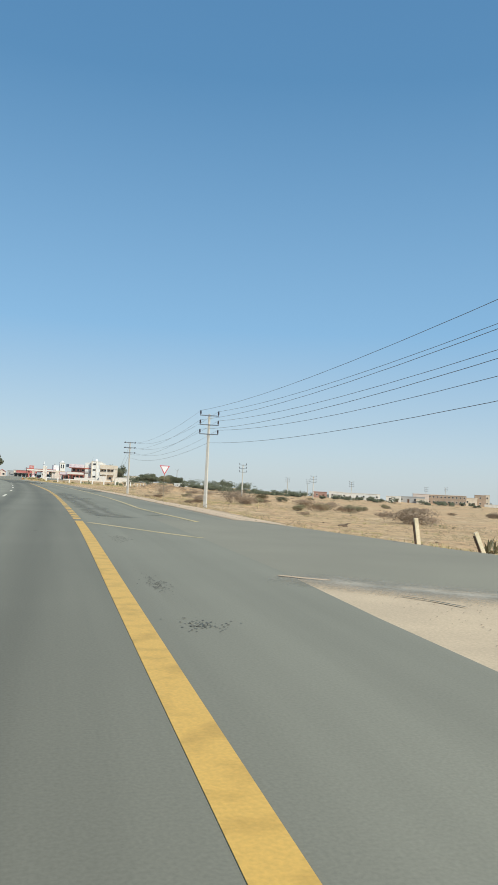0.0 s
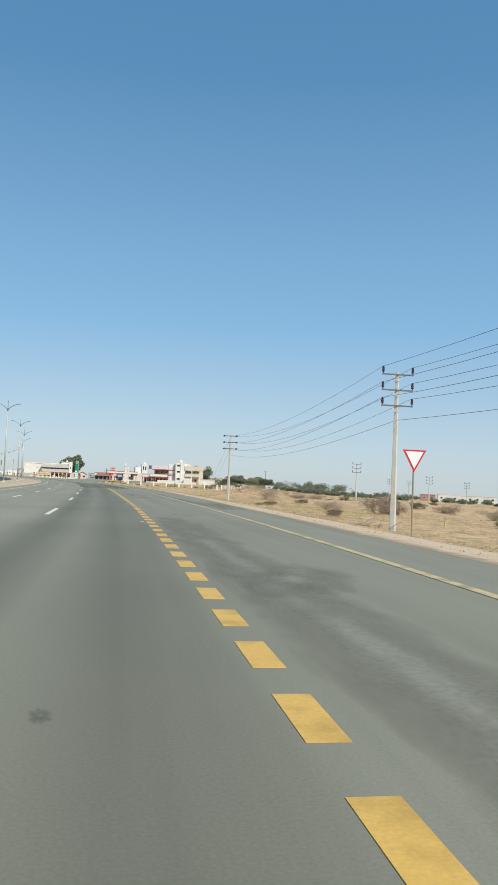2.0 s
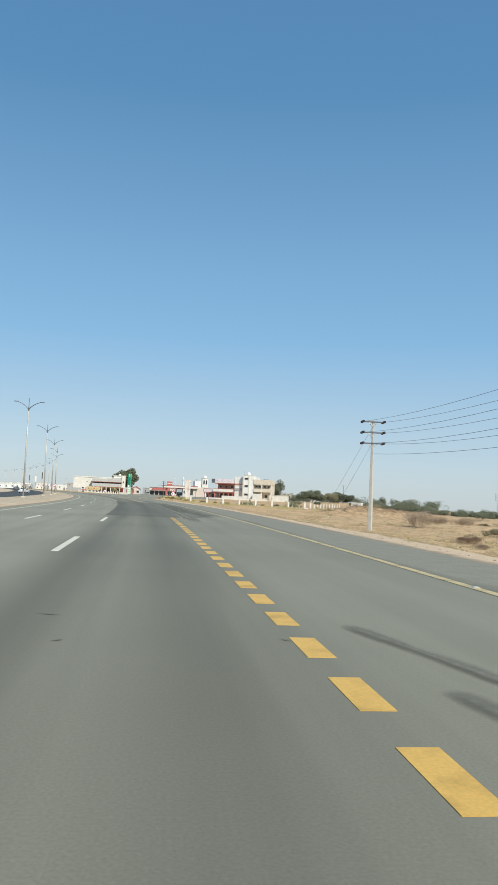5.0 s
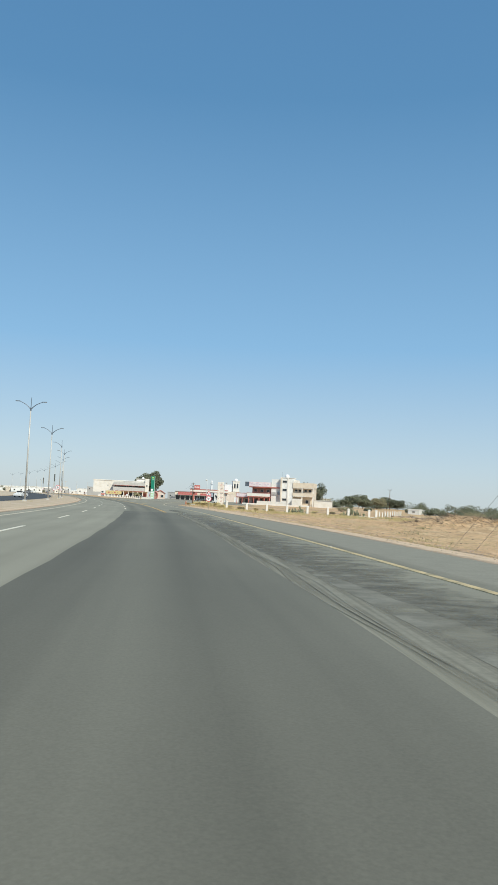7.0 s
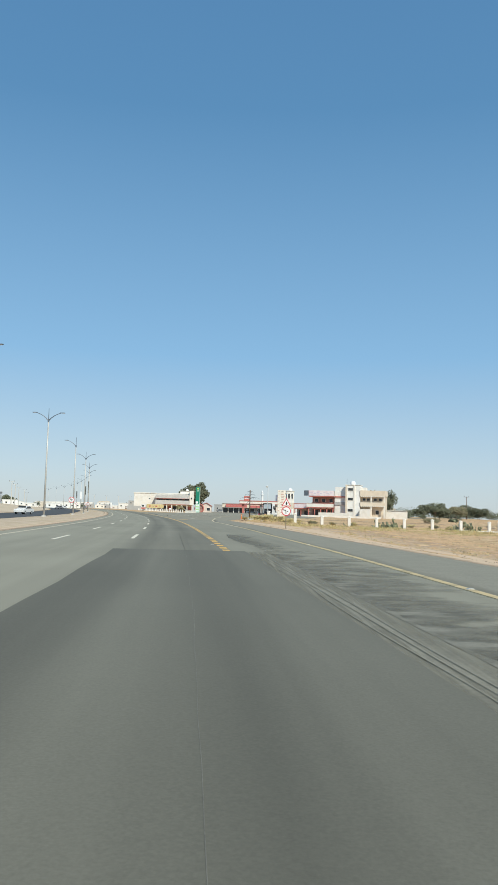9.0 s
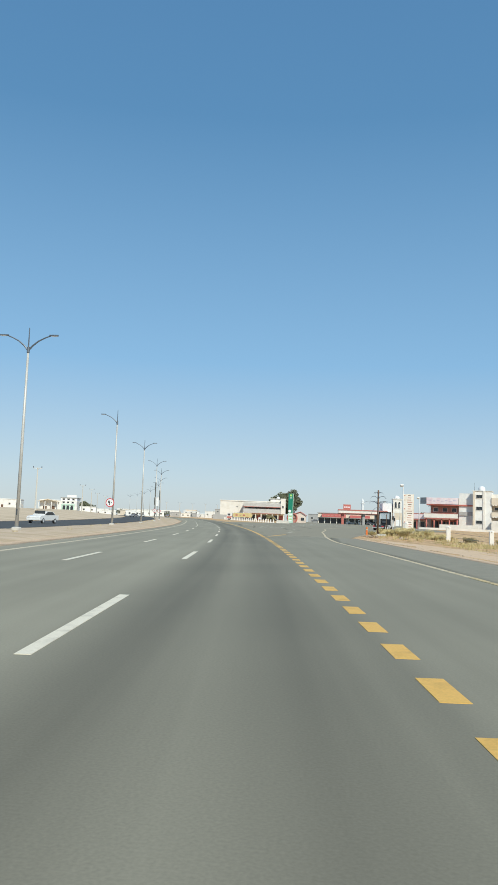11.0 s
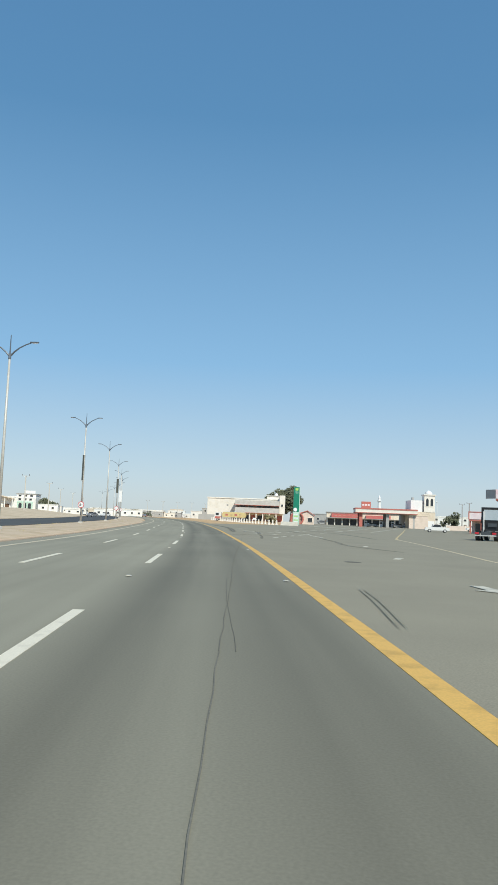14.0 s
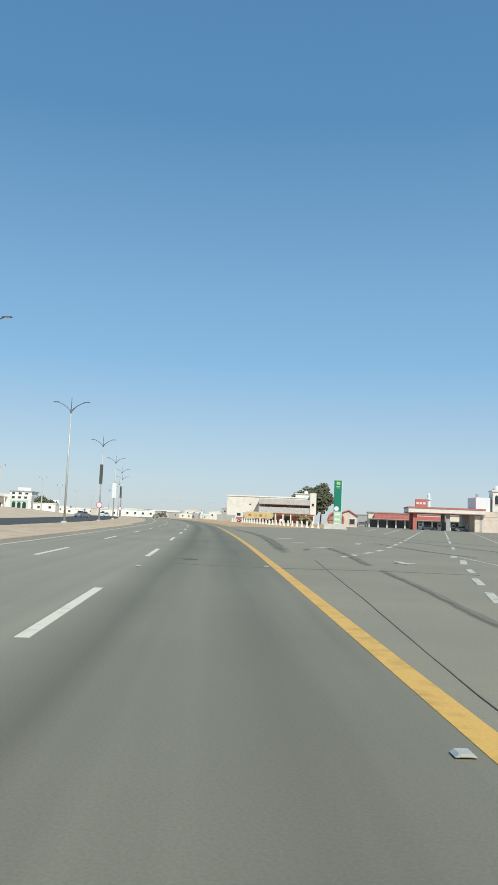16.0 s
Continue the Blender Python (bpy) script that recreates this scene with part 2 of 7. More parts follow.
M_CONC = mat("concrete", (0.62, 0.59, 0.53), 0.85, 0, 0.10, 1.5, 30, 0.15, shuffle=0.08)
M_STEEL = mat("galvanised_steel", (0.62, 0.62, 0.61), 0.5, 0.15, 0.08, 1.0, 30, 0.02)
M_IRON = mat("dark_iron", (0.10, 0.11, 0.12), 0.55, 0.4, 0.12, 2.0, 30, 0.05)
M_LAMP = mat("blue_grey_enamel", (0.13, 0.155, 0.19), 0.5, 0.3, 0.08, 2.0, 30, 0.0)
M_BROWN = mat("rusty_steel", (0.17, 0.10, 0.065), 0.75, 0.2, 0.2, 2.0, 20, 0.1)
M_CERAM = mat("glazed_insulator", (0.06, 0.045, 0.05), 0.25, 0, 0.1, 3, 30, 0.0)
M_WIRE = mat("weathered_wire", (0.11, 0.115, 0.13), 0.5, 0.3, 0.05, 3, 30, 0.0)
M_RED = mat("sign_red", (0.60, 0.035, 0.05), 0.4, 0, 0.06, 3, 30, 0.0)
M_SIGNW = mat("sign_white", (0.80, 0.80, 0.80), 0.4, 0, 0.04, 3, 30, 0.0)
M_PANEL = mat("pale_grey_panel", (0.50, 0.56, 0.60), 0.35, 0, 0.06, 1, 20, 0.0)
M_BLACK = mat("black_paint", (0.02, 0.02, 0.022), 0.45, 0, 0.1, 3, 30, 0.0)
M_PLASTER = mat("white_plaster", (0.78, 0.74, 0.68), 0.85, 0, 0.06, 0.6, 14, 0.06, (0.70, 0.655, 0.58), 0.55, 0.12, shuffle=0.03)
M_BEIGE = mat("beige_plaster", (0.72, 0.625, 0.505), 0.85, 0, 0.07, 0.6, 14, 0.06, (0.64, 0.55, 0.44), 0.55, 0.12, shuffle=0.04)
M_PINK = mat("pale_pink_plaster", (0.72, 0.60, 0.52), 0.85, 0, 0.07, 0.6, 14, 0.06, (0.64, 0.53, 0.455), 0.55, 0.12)
M_SIGNPINK = mat("faded_sign_panel", (0.78, 0.70, 0.71), 0.6, 0, 0.06, 0.35, 14, 0.02, (0.70, 0.52, 0.56), 0.54, 0.1)
M_BRICKRED = mat("red_paint", (0.50, 0.155, 0.125), 0.75, 0, 0.10, 0.8, 14, 0.05, (0.42, 0.16, 0.13), 0.55, 0.12)
M_ORANGE = mat("orange_plastic", (0.72, 0.17, 0.03), 0.5, 0, 0.1, 3, 30, 0.02)
M_GREY = mat("grey_render", (0.40, 0.395, 0.385), 0.85, 0, 0.08, 0.6, 14, 0.06, shuffle=0.06)
M_GREEN = mat("green_sign", (0.006, 0.20, 0.125), 0.4, 0, 0.06, 1, 30, 0.0)
M_LIME = mat("lime_sign", (0.38, 0.62, 0.16), 0.5, 0, 0.06, 1, 30, 0.0)
M_MINT = mat("pale_green_panel", (0.50, 0.68, 0.58), 0.6, 0, 0.08, 1, 30, 0.0)
M_GLASS = mat("dark_window_glass", (0.035, 0.042, 0.05), 0.12, 0, 0.1, 1, 20, 0.0)
M_TYRE = mat("tyre_rubber", (0.025, 0.025, 0.026), 0.85, 0, 0.1, 4, 40, 0.05)
M_CARW = mat("white_car_paint", (0.74, 0.74, 0.73), 0.25, 0, 0.03, 2, 30, 0.0)
M_CARG = mat("grey_car_paint", (0.27, 0.28, 0.30), 0.3, 0.4, 0.03, 2, 30, 0.0)
M_CARY = mat("yellow_truck_paint", (0.60, 0.49, 0.24), 0.55, 0, 0.1, 0.8, 30, 0.0, (0.50, 0.36, 0.2), 0.6, 0.08)
M_POSTWOOD = mat("bleached_wood", (0.74, 0.63, 0.45), 0.8, 0, 0.12, 3.0, 30, 0.1, (0.62, 0.50, 0.33), 0.55, 0.12)
M_ARCADE = mat("brown_arcade_plaster", (0.46, 0.345, 0.26), 0.85, 0, 0.08, 0.5, 14, 0.05, (0.40, 0.30, 0.22), 0.5, 0.12)
M_CACTUS = mat("dusty_cactus", (0.19, 0.215, 0.12), 0.7, 0, 0.2, 1.5, 12, 0.05, (0.26, 0.265, 0.16), 0.5, 0.15, shuffle=0.15)
M_BARK = mat("bark", (0.20, 0.145, 0.10), 0.95, 0, 0.2, 2, 20, 0.3)
M_TWIG = mat("dry_twigs", (0.36, 0.27, 0.19), 0.95, 0, 0.25, 2, 20, 0.1, shuffle=0.15)
M_LEAF = mat("dark_leaves", (0.090, 0.102, 0.060), 0.8, 0, 0.3, 0.6, 6, 0.0, (0.145, 0.148, 0.092), 0.5, 0.2, shuffle=0.15)
M_LEAF_DRY = mat("dusty_leaves", (0.19, 0.185, 0.10), 0.9, 0, 0.3, 0.6, 6, 0.0, (0.25, 0.205, 0.12), 0.5, 0.2, shuffle=0.2)
M_STRAW = mat("dry_grass", (0.60, 0.48, 0.25), 0.95, 0, 0.25, 0.5, 6, 0.0, (0.46, 0.40, 0.18), 0.5, 0.2, shuffle=0.1)
M_CLOD = mat("earth_clod", (0.37, 0.25, 0.145), 0.95, 0, 0.25, 0.3, 6, 0.2, (0.50, 0.35, 0.21), 0.5, 0.2, shuffle=0.15)
M_STONE = mat("rubble", (0.36, 0.275, 0.195), 0.95, 0, 0.2, 1, 10, 0.3)
M_REDDUST = mat("dusty_red_plaster", (0.42, 0.25, 0.20), 0.9, 0, 0.1, 0.8, 14, 0.05)
M_FADED = mat("faded_red_paint", (0.52, 0.25, 0.19), 0.7, 0, 0.10, 1.5, 14, 0.0)
M_BROWNP = mat("brown_banner", (0.30, 0.245, 0.17), 0.7, 0, 0.1, 2, 20, 0.0)


# ---------------------------------------------------------------- mesh helpers
def thing(name, label, category, group="", kind="", at=(0, 0, 0), turn=0.0):
    ob = new(name)
    ob.matrix_basis = pose(*at, 0, 0, turn)
    return tagged(ob, label, category, group, kind)


def part(name, bm, material, parent=None, label="", smooth=False):
    me = bpy.data.meshes.new(name)
    bm.normal_update()
    bm.to_mesh(me)
    bm.free()
    me.materials.append(material)
    if smooth:
        for p in me.polygons:
            p.use_smooth = True
    ob = new(name, me)
    ob.parent = parent
    return tagged(ob, label)


def box(c, s, rz=0.0, rx=0.0, bm=None, bevel=0.0):
    bm = bm or bmesh.new()
    g = bmesh.ops.create_cube(bm, size=1.0)["verts"]
    m = Matrix.Translation(c) @ Euler((radians(rx), 0, radians(rz))).to_matrix().to_4x4() @ Matrix.Diagonal((*s, 1))
    bmesh.ops.transform(bm, matrix=m, verts=g)
    if bevel:
        ed = list({e for v in g for e in v.link_edges})
        bmesh.ops.bevel(bm, geom=ed, offset=bevel, segments=2, affect="EDGES", profile=0.6)
    return bm


def span(x0, x1, y0, y1, z0, z1, bm=None, bevel=0.0):
    return box(((x0 + x1) / 2, (y0 + y1) / 2, (z0 + z1) / 2), (abs(x1 - x0), abs(y1 - y0), abs(z1 - z0)), 0, 0, bm, bevel)


def rod(p, q, r0, r1=None, seg=8, bm=None):
    bm = bm or bmesh.new()
    p, q = Vector(p), Vector(q)
    r1 = r0 if r1 is None else r1
    d = (q - p).normalized()
    a = d.orthogonal().normalized()
    b = d.cross(a)
    rings = [[bm.verts.new(o + (a * math.cos(t) + b * math.sin(t)) * r) for t in (2 * math.pi * k / seg for k in range(seg))]
             for o, r in ((p, r0), (q, r1))]
    for k in range(seg):
        bm.faces.new((rings[0][k], rings[0][(k + 1) % seg], rings[1][(k + 1) % seg], rings[1][k]))
    bm.faces.new(rings[0][::-1])
    bm.faces.new(rings[1])
    return bm


def tube(points, r, seg=5, bm=None):
    bm = bm or bmesh.new()
    pts = [Vector(p) for p in points]
    rr = r if isinstance(r, (list, tuple)) else [r] * len(pts)
    rings = []
    for i, p in enumerate(pts):
        d = (pts[min(i + 1, len(pts) - 1)] - pts[max(i - 1, 0)]).normalized()
        a = d.cross(Vector((0, 0, 1)))
        a = a.normalized() if a.length > 1e-4 else Vector((1, 0, 0))
        b = a.cross(d)
        rings.append([bm.verts.new(p + (a * math.cos(t) + b * math.sin(t)) * rr[i]) for t in (2 * math.pi * k / seg for k in range(seg))])
    for u, v in zip(rings, rings[1:]):
        for k in range(seg):
            bm.faces.new((u[k], u[(k + 1) % seg], v[(k + 1) % seg], v[k]))
    bm.faces.new(rings[0][::-1])
    bm.faces.new(rings[-1])
    return bm


def lathe(profile, seg=14, c=(0, 0, 0), bm=None):
    """A turned body about the z axis; profile: (radius, z) from below."""
    bm = bm or bmesh.new()
    rings = [[bm.verts.new((c[0] + r * math.cos(t), c[1] + r * math.sin(t), c[2] + z)) for t in (2 * math.pi * k / seg for k in range(seg))]
             for r, z in profile]
    for u, v in zip(rings, rings[1:]):
        for k in range(seg):
            bm.faces.new((u[k], u[(k + 1) % seg], v[(k + 1) % seg], v[k]))
    bm.faces.new(rings[0][::-1])
    bm.faces.new(rings[-1])
    return bm


def prism(outline, y0, y1, bm=None):
    """A body with the outline (x, z) between two depths y."""
    bm = bm or bmesh.new()
    f = [bm.verts.new((x, y0, z)) for x, z in outline]
    b = [bm.verts.new((x, y1, z)) for x, z in outline]
    bm.faces.new(f)
    bm.faces.new(b[::-1])
    n = len(f)
    for i in range(n):
        bm.faces.new((f[i], b[i], b[(i + 1) % n], f[(i + 1) % n]))
    bmesh.ops.recalc_face_normals(bm, faces=bm.faces)
    return bm


def ribbon(rows, depth, flat_uv=None):
    """A slab from rows of points across; its sides go down by depth, if it has any. flat_uv: rows of (u, v)."""
    bm = bmesh.new()
    uv = bm.loops.layers.uv.new("UVMap")
    top = [[bm.verts.new(p) for p in r] for r in rows]
    coord = {}
    if flat_uv:
        for r, ru in zip(top, flat_uv):
            for v, c in zip(r, ru):
                coord[v] = c
    faces = []
    for r, s in zip(top, top[1:]):
        for i in range(len(r) - 1):
            faces.append(bm.faces.new((r[i], r[i + 1], s[i + 1], s[i])))
    for f in faces:
        for lp in f.loops:
            lp[uv].uv = coord.get(lp.vert, lp.vert.co.xy)
    if depth <= 0:
        return bm
    rim = top[0] + [r[-1] for r in top[1:]] + top[-1][-2::-1] + [r[0] for r in top[-2:0:-1]]
    low = [bm.verts.new(v.co - Vector((0, 0, depth))) for v in rim]
    n = len(rim)
    for i in range(n):
        bm.faces.new((rim[i], low[i], low[(i + 1) % n], rim[(i + 1) % n]))
    return bm


# ---------------------------------------------------------------- the lie of the land
LINE_Y = [-200, -80, 0, 10, 22, 34, 48, 66, 88, 104, 124, 155, 200, 232, 248, 272, 296, 316, 335, 352, 372, 390, 408, 450, 496, 542, 602, 700, 800, 1000, 1400, 2200]
LINE_X = [-7.0, -1.6, 0.87, 1.21, 1.62, 1.876, 2.079, 2.233, 2.151, 1.901, 1.518, 0.748, -1.2, -3.374, -4.711, -6.939, -9.479, -11.846, -14.278, -16.582, -19.47, -22.301, -25.215, -32.48, -41.198, -51.5, -67.0, -98.0, -134.0, -220.0, -440.0, -1000.0]


def _slopes():
    n = len(LINE_Y)
    h = np.diff(LINE_Y).astype(float)
    d = np.diff(LINE_X) / h
    a = np.zeros((n, n))
    r = np.zeros(n)
    a[0, 0] = a[-1, -1] = 1
    r[0], r[-1] = d[0], d[-1]
    for i in range(1, n - 1):
        a[i, i - 1], a[i, i], a[i, i + 1] = h[i], 2 * (h[i - 1] + h[i]), h[i - 1]
        r[i] = 3 * (h[i] * d[i - 1] + h[i - 1] * d[i])
    return np.linalg.solve(a, r)


LINE_M = _slopes()


def edge_x(y):
    """x of the right edge line of the main carriageway, and its slope."""
    i = max(0, min(len(LINE_Y) - 2, int(np.searchsorted(LINE_Y, y)) - 1))
    h = LINE_Y[i + 1] - LINE_Y[i]
    t = (y - LINE_Y[i]) / h
    if t < 0 or t > 1:
        k = 0 if t < 0 else i + 1
        return LINE_X[k] + LINE_M[k] * (y - LINE_Y[k]), LINE_M[k]
    x = ((2 * t**3 - 3 * t**2 + 1) * LINE_X[i] + (t**3 - 2 * t**2 + t) * h * LINE_M[i]
         + (-2 * t**3 + 3 * t**2) * LINE_X[i + 1] + (t**3 - t**2) * h * LINE_M[i + 1])
    s = ((6 * t**2 - 6 * t) * (LINE_X[i] - LINE_X[i + 1]) / h + (3 * t**2 - 4 * t + 1) * LINE_M[i] + (3 * t**2 - 2 * t) * LINE_M[i + 1])
    return x, s


def lift(y):
    """Height of the road along the way: level, then a slight rise."""
    return float(np.interp(y, [380, 494, 620, 750, 1000, 2500], [0, 0.35, 0.85, 1.2, 1.5, 1.5]))


def on_road(y, lat, up=0.0):
    x, s = edge_x(y)
    n = math.hypot(1, s)
    return Vector((x + lat / n, y - lat * s / n, lift(y) + up))


def right_edge(y):
    """Distance from the edge line to the end of the asphalt."""
    if y < 30:
        return float(np.interp(y, [-200, 5, 11, 11.4, 12], [2.65, 2.65, 2.78, 2.85, 2.9]))
    if y < 322:
        return float(np.interp(y, [30, 60, 92, 106, 163, 200, 250, 290, 322], [7.0, 6.9, 7.0, 7.3, 7.9, 8.1, 7.9, 8.4, 9.0]))
    if y < 470:
        return 0.13
    return 2.4


def side_far(y):
    return float(np.interp(y, [-60, -25, -10, 0, 9, 15, 19, 24, 30], [80, 42, 28, 20, 14.5, 11.6, 10.6, 10.0, 8.75]))


def side_near(y):
    return float(np.interp(y, [-60, -25, -10, 0, 7.5, 9.7, 10.3, 10.8, 11.4], [74, 37, 23, 15.5, 9.8, 7.1, 6.1, 5.0, 4.1]))


def lot_min(y):
    x0 = edge_x(y)[0] + 0.1
    return x0 if y < 470 else float(np.interp(y, [470, 500, 515, 530, 700], [x0, -38, -29, -24, -24]))


def lot_max(y):
    return float(np.interp(y, [322, 331, 350, 383, 405, 425, 440, 520, 526, 700], [-4.2, -3.4, -1.3, 3.5, 12, 20, 23, 25, 85, 95]))


def spoil(x, y):
    """Long bank of dumped earth behind the verge."""
    if not (30 < x < 95 and 245 < y < 320):
        return 0.0
    a, d = Vector((38, 294)), Vector((40, -22))
    p = Vector((x, y)) - a
    u = p.dot(d) / d.length
    v = abs(p.x * d.y - p.y * d.x) / d.length
    top = float(np.interp(u, [-3, 2, 8, 18, 30, 40], [0, 0.6, 2.1, 1.9, 0.7, 0]))
    return top * math.exp(-(v / 5.5) ** 2) * (1 + 0.35 * noise.noise(Vector((x * 0.4, y * 0.4, 21))))


def field(x, y):
    """Height of the open ground."""
    ex, s = edge_x(y)
    lat = (x - ex) / math.hypot(1, s)
    base = lift(y)
    if -12.4 < lat < 0:
        return base - 0.05
    if lat >= 0:
        if y < 30.5:
            if lat < 2.7 or (11.3 < y and x < side_far(y)) or (y <= 11.3 and side_near(y) < x < side_far(y)):
                return base - 0.05
            d = x - side_far(y) if x >= side_far(y) else -1
            if d < 0:
                return base - 0.03 + 0.012 * noise.noise(Vector((x, y, 0)))
        elif y < 322:
            d = lat - right_edge(y)
            if d < 0.15:
                return base - 0.05
        else:
            lo, hi = lot_min(y), lot_max(y)
            if lo < x < hi and y < 700:
                return base - 0.05
            d = x - hi if y < 700 else max(0, lat - 3)
            if d < 0:
                return base - 0.03
        fall = float(np.interp(d, [0, 0.4, 2, 6, 12, 20, 60, 120, 200, 300, 500], [-0.03, -0.06, -0.22, -0.8, -1.7, -2.25, -3.2, -4.6, -6.0, -7.5, -9.0]))
        near = float(np.interp(y, [0, 250, 330, 430, 500], [1, 1, 0.38, 0.3, 0.0]))
        fall *= near + (float(np.interp(y, [250, 330, 430, 600, 900], [1, 0.8, 0.7, 0.4, 0.2])) - near) * min(1.0, max(0.0, (d - 60) / 50))
        rough = min(1.0, d / 8)
        bumps = 0.22 * noise.noise(Vector((x * 0.11, y * 0.11, 3))) + 0.12 * noise.noise(Vector((x * 0.36, y * 0.36, 5))) + 0.10 * abs(noise.noise(Vector((x * 0.8, y * 0.8, 8))))
        far = 2.4 * max(0.0, noise.noise(Vector((x * 0.02, y * 0.02, 9)))) * min(1.0, max(0.0, d - 22) / 50) * (1 if y < 330 else 0.2)
        far += 0.6 * math.exp(-((x - 52) / 22) ** 2 - ((y - 245) / 45) ** 2)
        heap = spoil(x, y)
        mound = 0.45 * math.exp(-((x - 2.2) / 2.6) ** 2 - ((y - 345) / 9) ** 2) * min(1.0, d / 1.2) if 325 < y < 375 else 0.0
        slope = 0.03 * max(0.0, x - 130) * min(1.0, max(0.0, (y - 445) / 90))
        return base + fall + rough * bumps + far + heap + mound - slope
    d = -12.4 - lat
    if 7.6 < d < 19.6:
        return base - 0.05
    if d <= 7.6:
        return base - 0.03 + 0.10 * math.sin(math.pi * d / 7.6) + 0.05 * noise.noise(Vector((x * 0.6, y * 0.6, 2)))
    bank = float(np.interp(y, [250, 380, 640, 760], [0.3, 2.0, 2.0, 0.4]))
    return base - 0.05 + min(1.0, (d - 19.6) / 24) * (bank + 0.25 * noise.noise(Vector((x * 0.05, y * 0.05, 4))))


def steps(*runs):
    out = []
    for a, b, d in runs:
        k = a
        while k < b - 1e-6:
            out.append(k)
            k += d
    return out


def make_ground():
    ys = steps((-2400, -400, 400), (-400, -60, 40), (-60, -4, 4), (-4, 36, 1.0), (36, 340, 1.5), (340, 460, 3), (460, 760, 12), (760, 1300, 60), (1300, 4201, 400))
    lats = steps((-4000, -400, 600), (-400, -100, 50), (-100, -36, 8), (-36, -30, 2), (-30, -12, 1.6)) + [-12.42, -12.3]
    lats += steps((-11, 2, 3), (2, 30, 0.75), (30, 62, 1.6), (62, 100, 3), (100, 140, 8), (140, 500, 40), (500, 4301, 600))
    rows = []
    for y in ys:
        ex, s = edge_x(y)
        n = math.hypot(1, s)
        row = []
        for lat in lats:
            a = lat / n if abs(lat) < 60 else lat + math.copysign(60 / n - 60, lat)
            x = ex + a * (1 if abs(lat) < 60 else 1)
            row.append((x, y, field(x, y)))
        rows.append(row)
    bm = bmesh.new()
    vs = [[bm.verts.new(p) for p in r] for r in rows]
    for r, q in zip(vs, vs[1:]):
        for i in range(len(r) - 1):
            bm.faces.new((r[i], r[i + 1], q[i + 1], q[i]))
    ob = part("ground", bm, M_SAND, None, "sandy desert ground with dry scrub", True)
    return tagged(ob, "", "ground", "", "structure")


make_ground()


def strip(name, ys, left, right, up, depth, material, label, category, cols=1, parent=None):
    """A slab along the road between two distances from the edge line."""
    rows, uvs = [], []
    for y in ys:
        lo = left(y) if callable(left) else left
        hi = right(y) if callable(right) else right
        lat = [lo + (hi - lo) * k / cols for k in range(cols + 1)]
        rows.append([on_road(y, a, up) for a in lat])
        uvs.append([(a, y) for a in lat])
    ob = part(name, ribbon(rows, depth, uvs), material, parent, label)
    return ob if parent else tagged(ob, "", category, "", "structure")


ALONG = steps((-200, -40, 20), (-40, 480, 4), (480, 760, 10), (760, 2000, 40))
strip("road", [y for y in ALONG if y < 11] + [11.4, 12] + [y for y in ALONG if 12 < y < 30] + [30.0], -12.3, lambda y: right_edge(min(y, 29.9)), 0, 0.3, M_ROAD, "grey asphalt carriageway worn darker in the wheel lane", "road", 6)
strip("road", [30] + [y for y in ALONG if 30 < y < 322] + [322], -12.3, right_edge, 0, 0.3, M_ROAD,
      "grey asphalt carriageway with a slip lane", "road", 7)
strip("road", [322] + [y for y in ALONG if y > 322], -12.3, lambda y: right_edge(max(y, 322.1)), 0, 0.3, M_ROAD,
      "grey asphalt carriageway bending away past the fuel station", "road", 6)
strip("road", ALONG, -31.5, -20.2, 0.0, 0.3, M_ROAD_BLACK, "dark asphalt of the opposite carriageway", "road", 2)
rows = []
for y in [v for v in ALONG if v < 760]:
    row = []
    for k in range(9):
        q = on_road(y, -20.2 + 7.88 * k / 8)
        q.z = field(q.x, q.y) + (0.012 if k in (0, 8) else 0.05)
        row.append(q)
    rows.append(row)
tagged(part("median", ribbon(rows, 0.1), M_MEDIAN, None, "pale sandy median between the carriageways", True), "", "median", "", "structure")
rows = []
for y in steps((-60, 11.4, 3)) + [11.4, 14, 18, 22, 26, 30]:
    x0 = side_near(y) if y < 11.4 else on_road(y, 2.9).x
    rows.append([(x0 + (side_far(y) - x0) * k / 3, y, 0) if y < 30 else tuple(on_road(30, 2.9 + 4.1 * k / 3)) for k in range(4)])
tagged(part("road", ribbon(rows, 0.3), M_LOT, None, "grey asphalt side road joining the highway"), "", "road", "", "structure")
rows = []
for y in steps((-40, 11.3, 1.2)) + [11.3]:
    x0 = on_road(y, right_edge(y) - 0.01).x
    rows.append([(x0 + (side_near(y) + 0.01 - x0) * k / 3, y, -0.004) for k in range(4)])
tagged(part("sand_verge", ribbon(rows, 0.08), M_PALE, None, "pale bare sand between the two roads"), "", "sand", "", "structure")
rows = []
for y in [322] + steps((324, 700, 6)):
    lo, hi = lot_min(y), lot_max(y)
    rows.append([(lo + (hi - lo) * k / 8, y, lift(y) - 0.004) for k in range(9)])
tagged(part("forecourt", ribbon(rows, 0.3), M_LOT, None, "wide worn grey asphalt forecourt of the fuel station"), "", "forecourt", "", "structure")

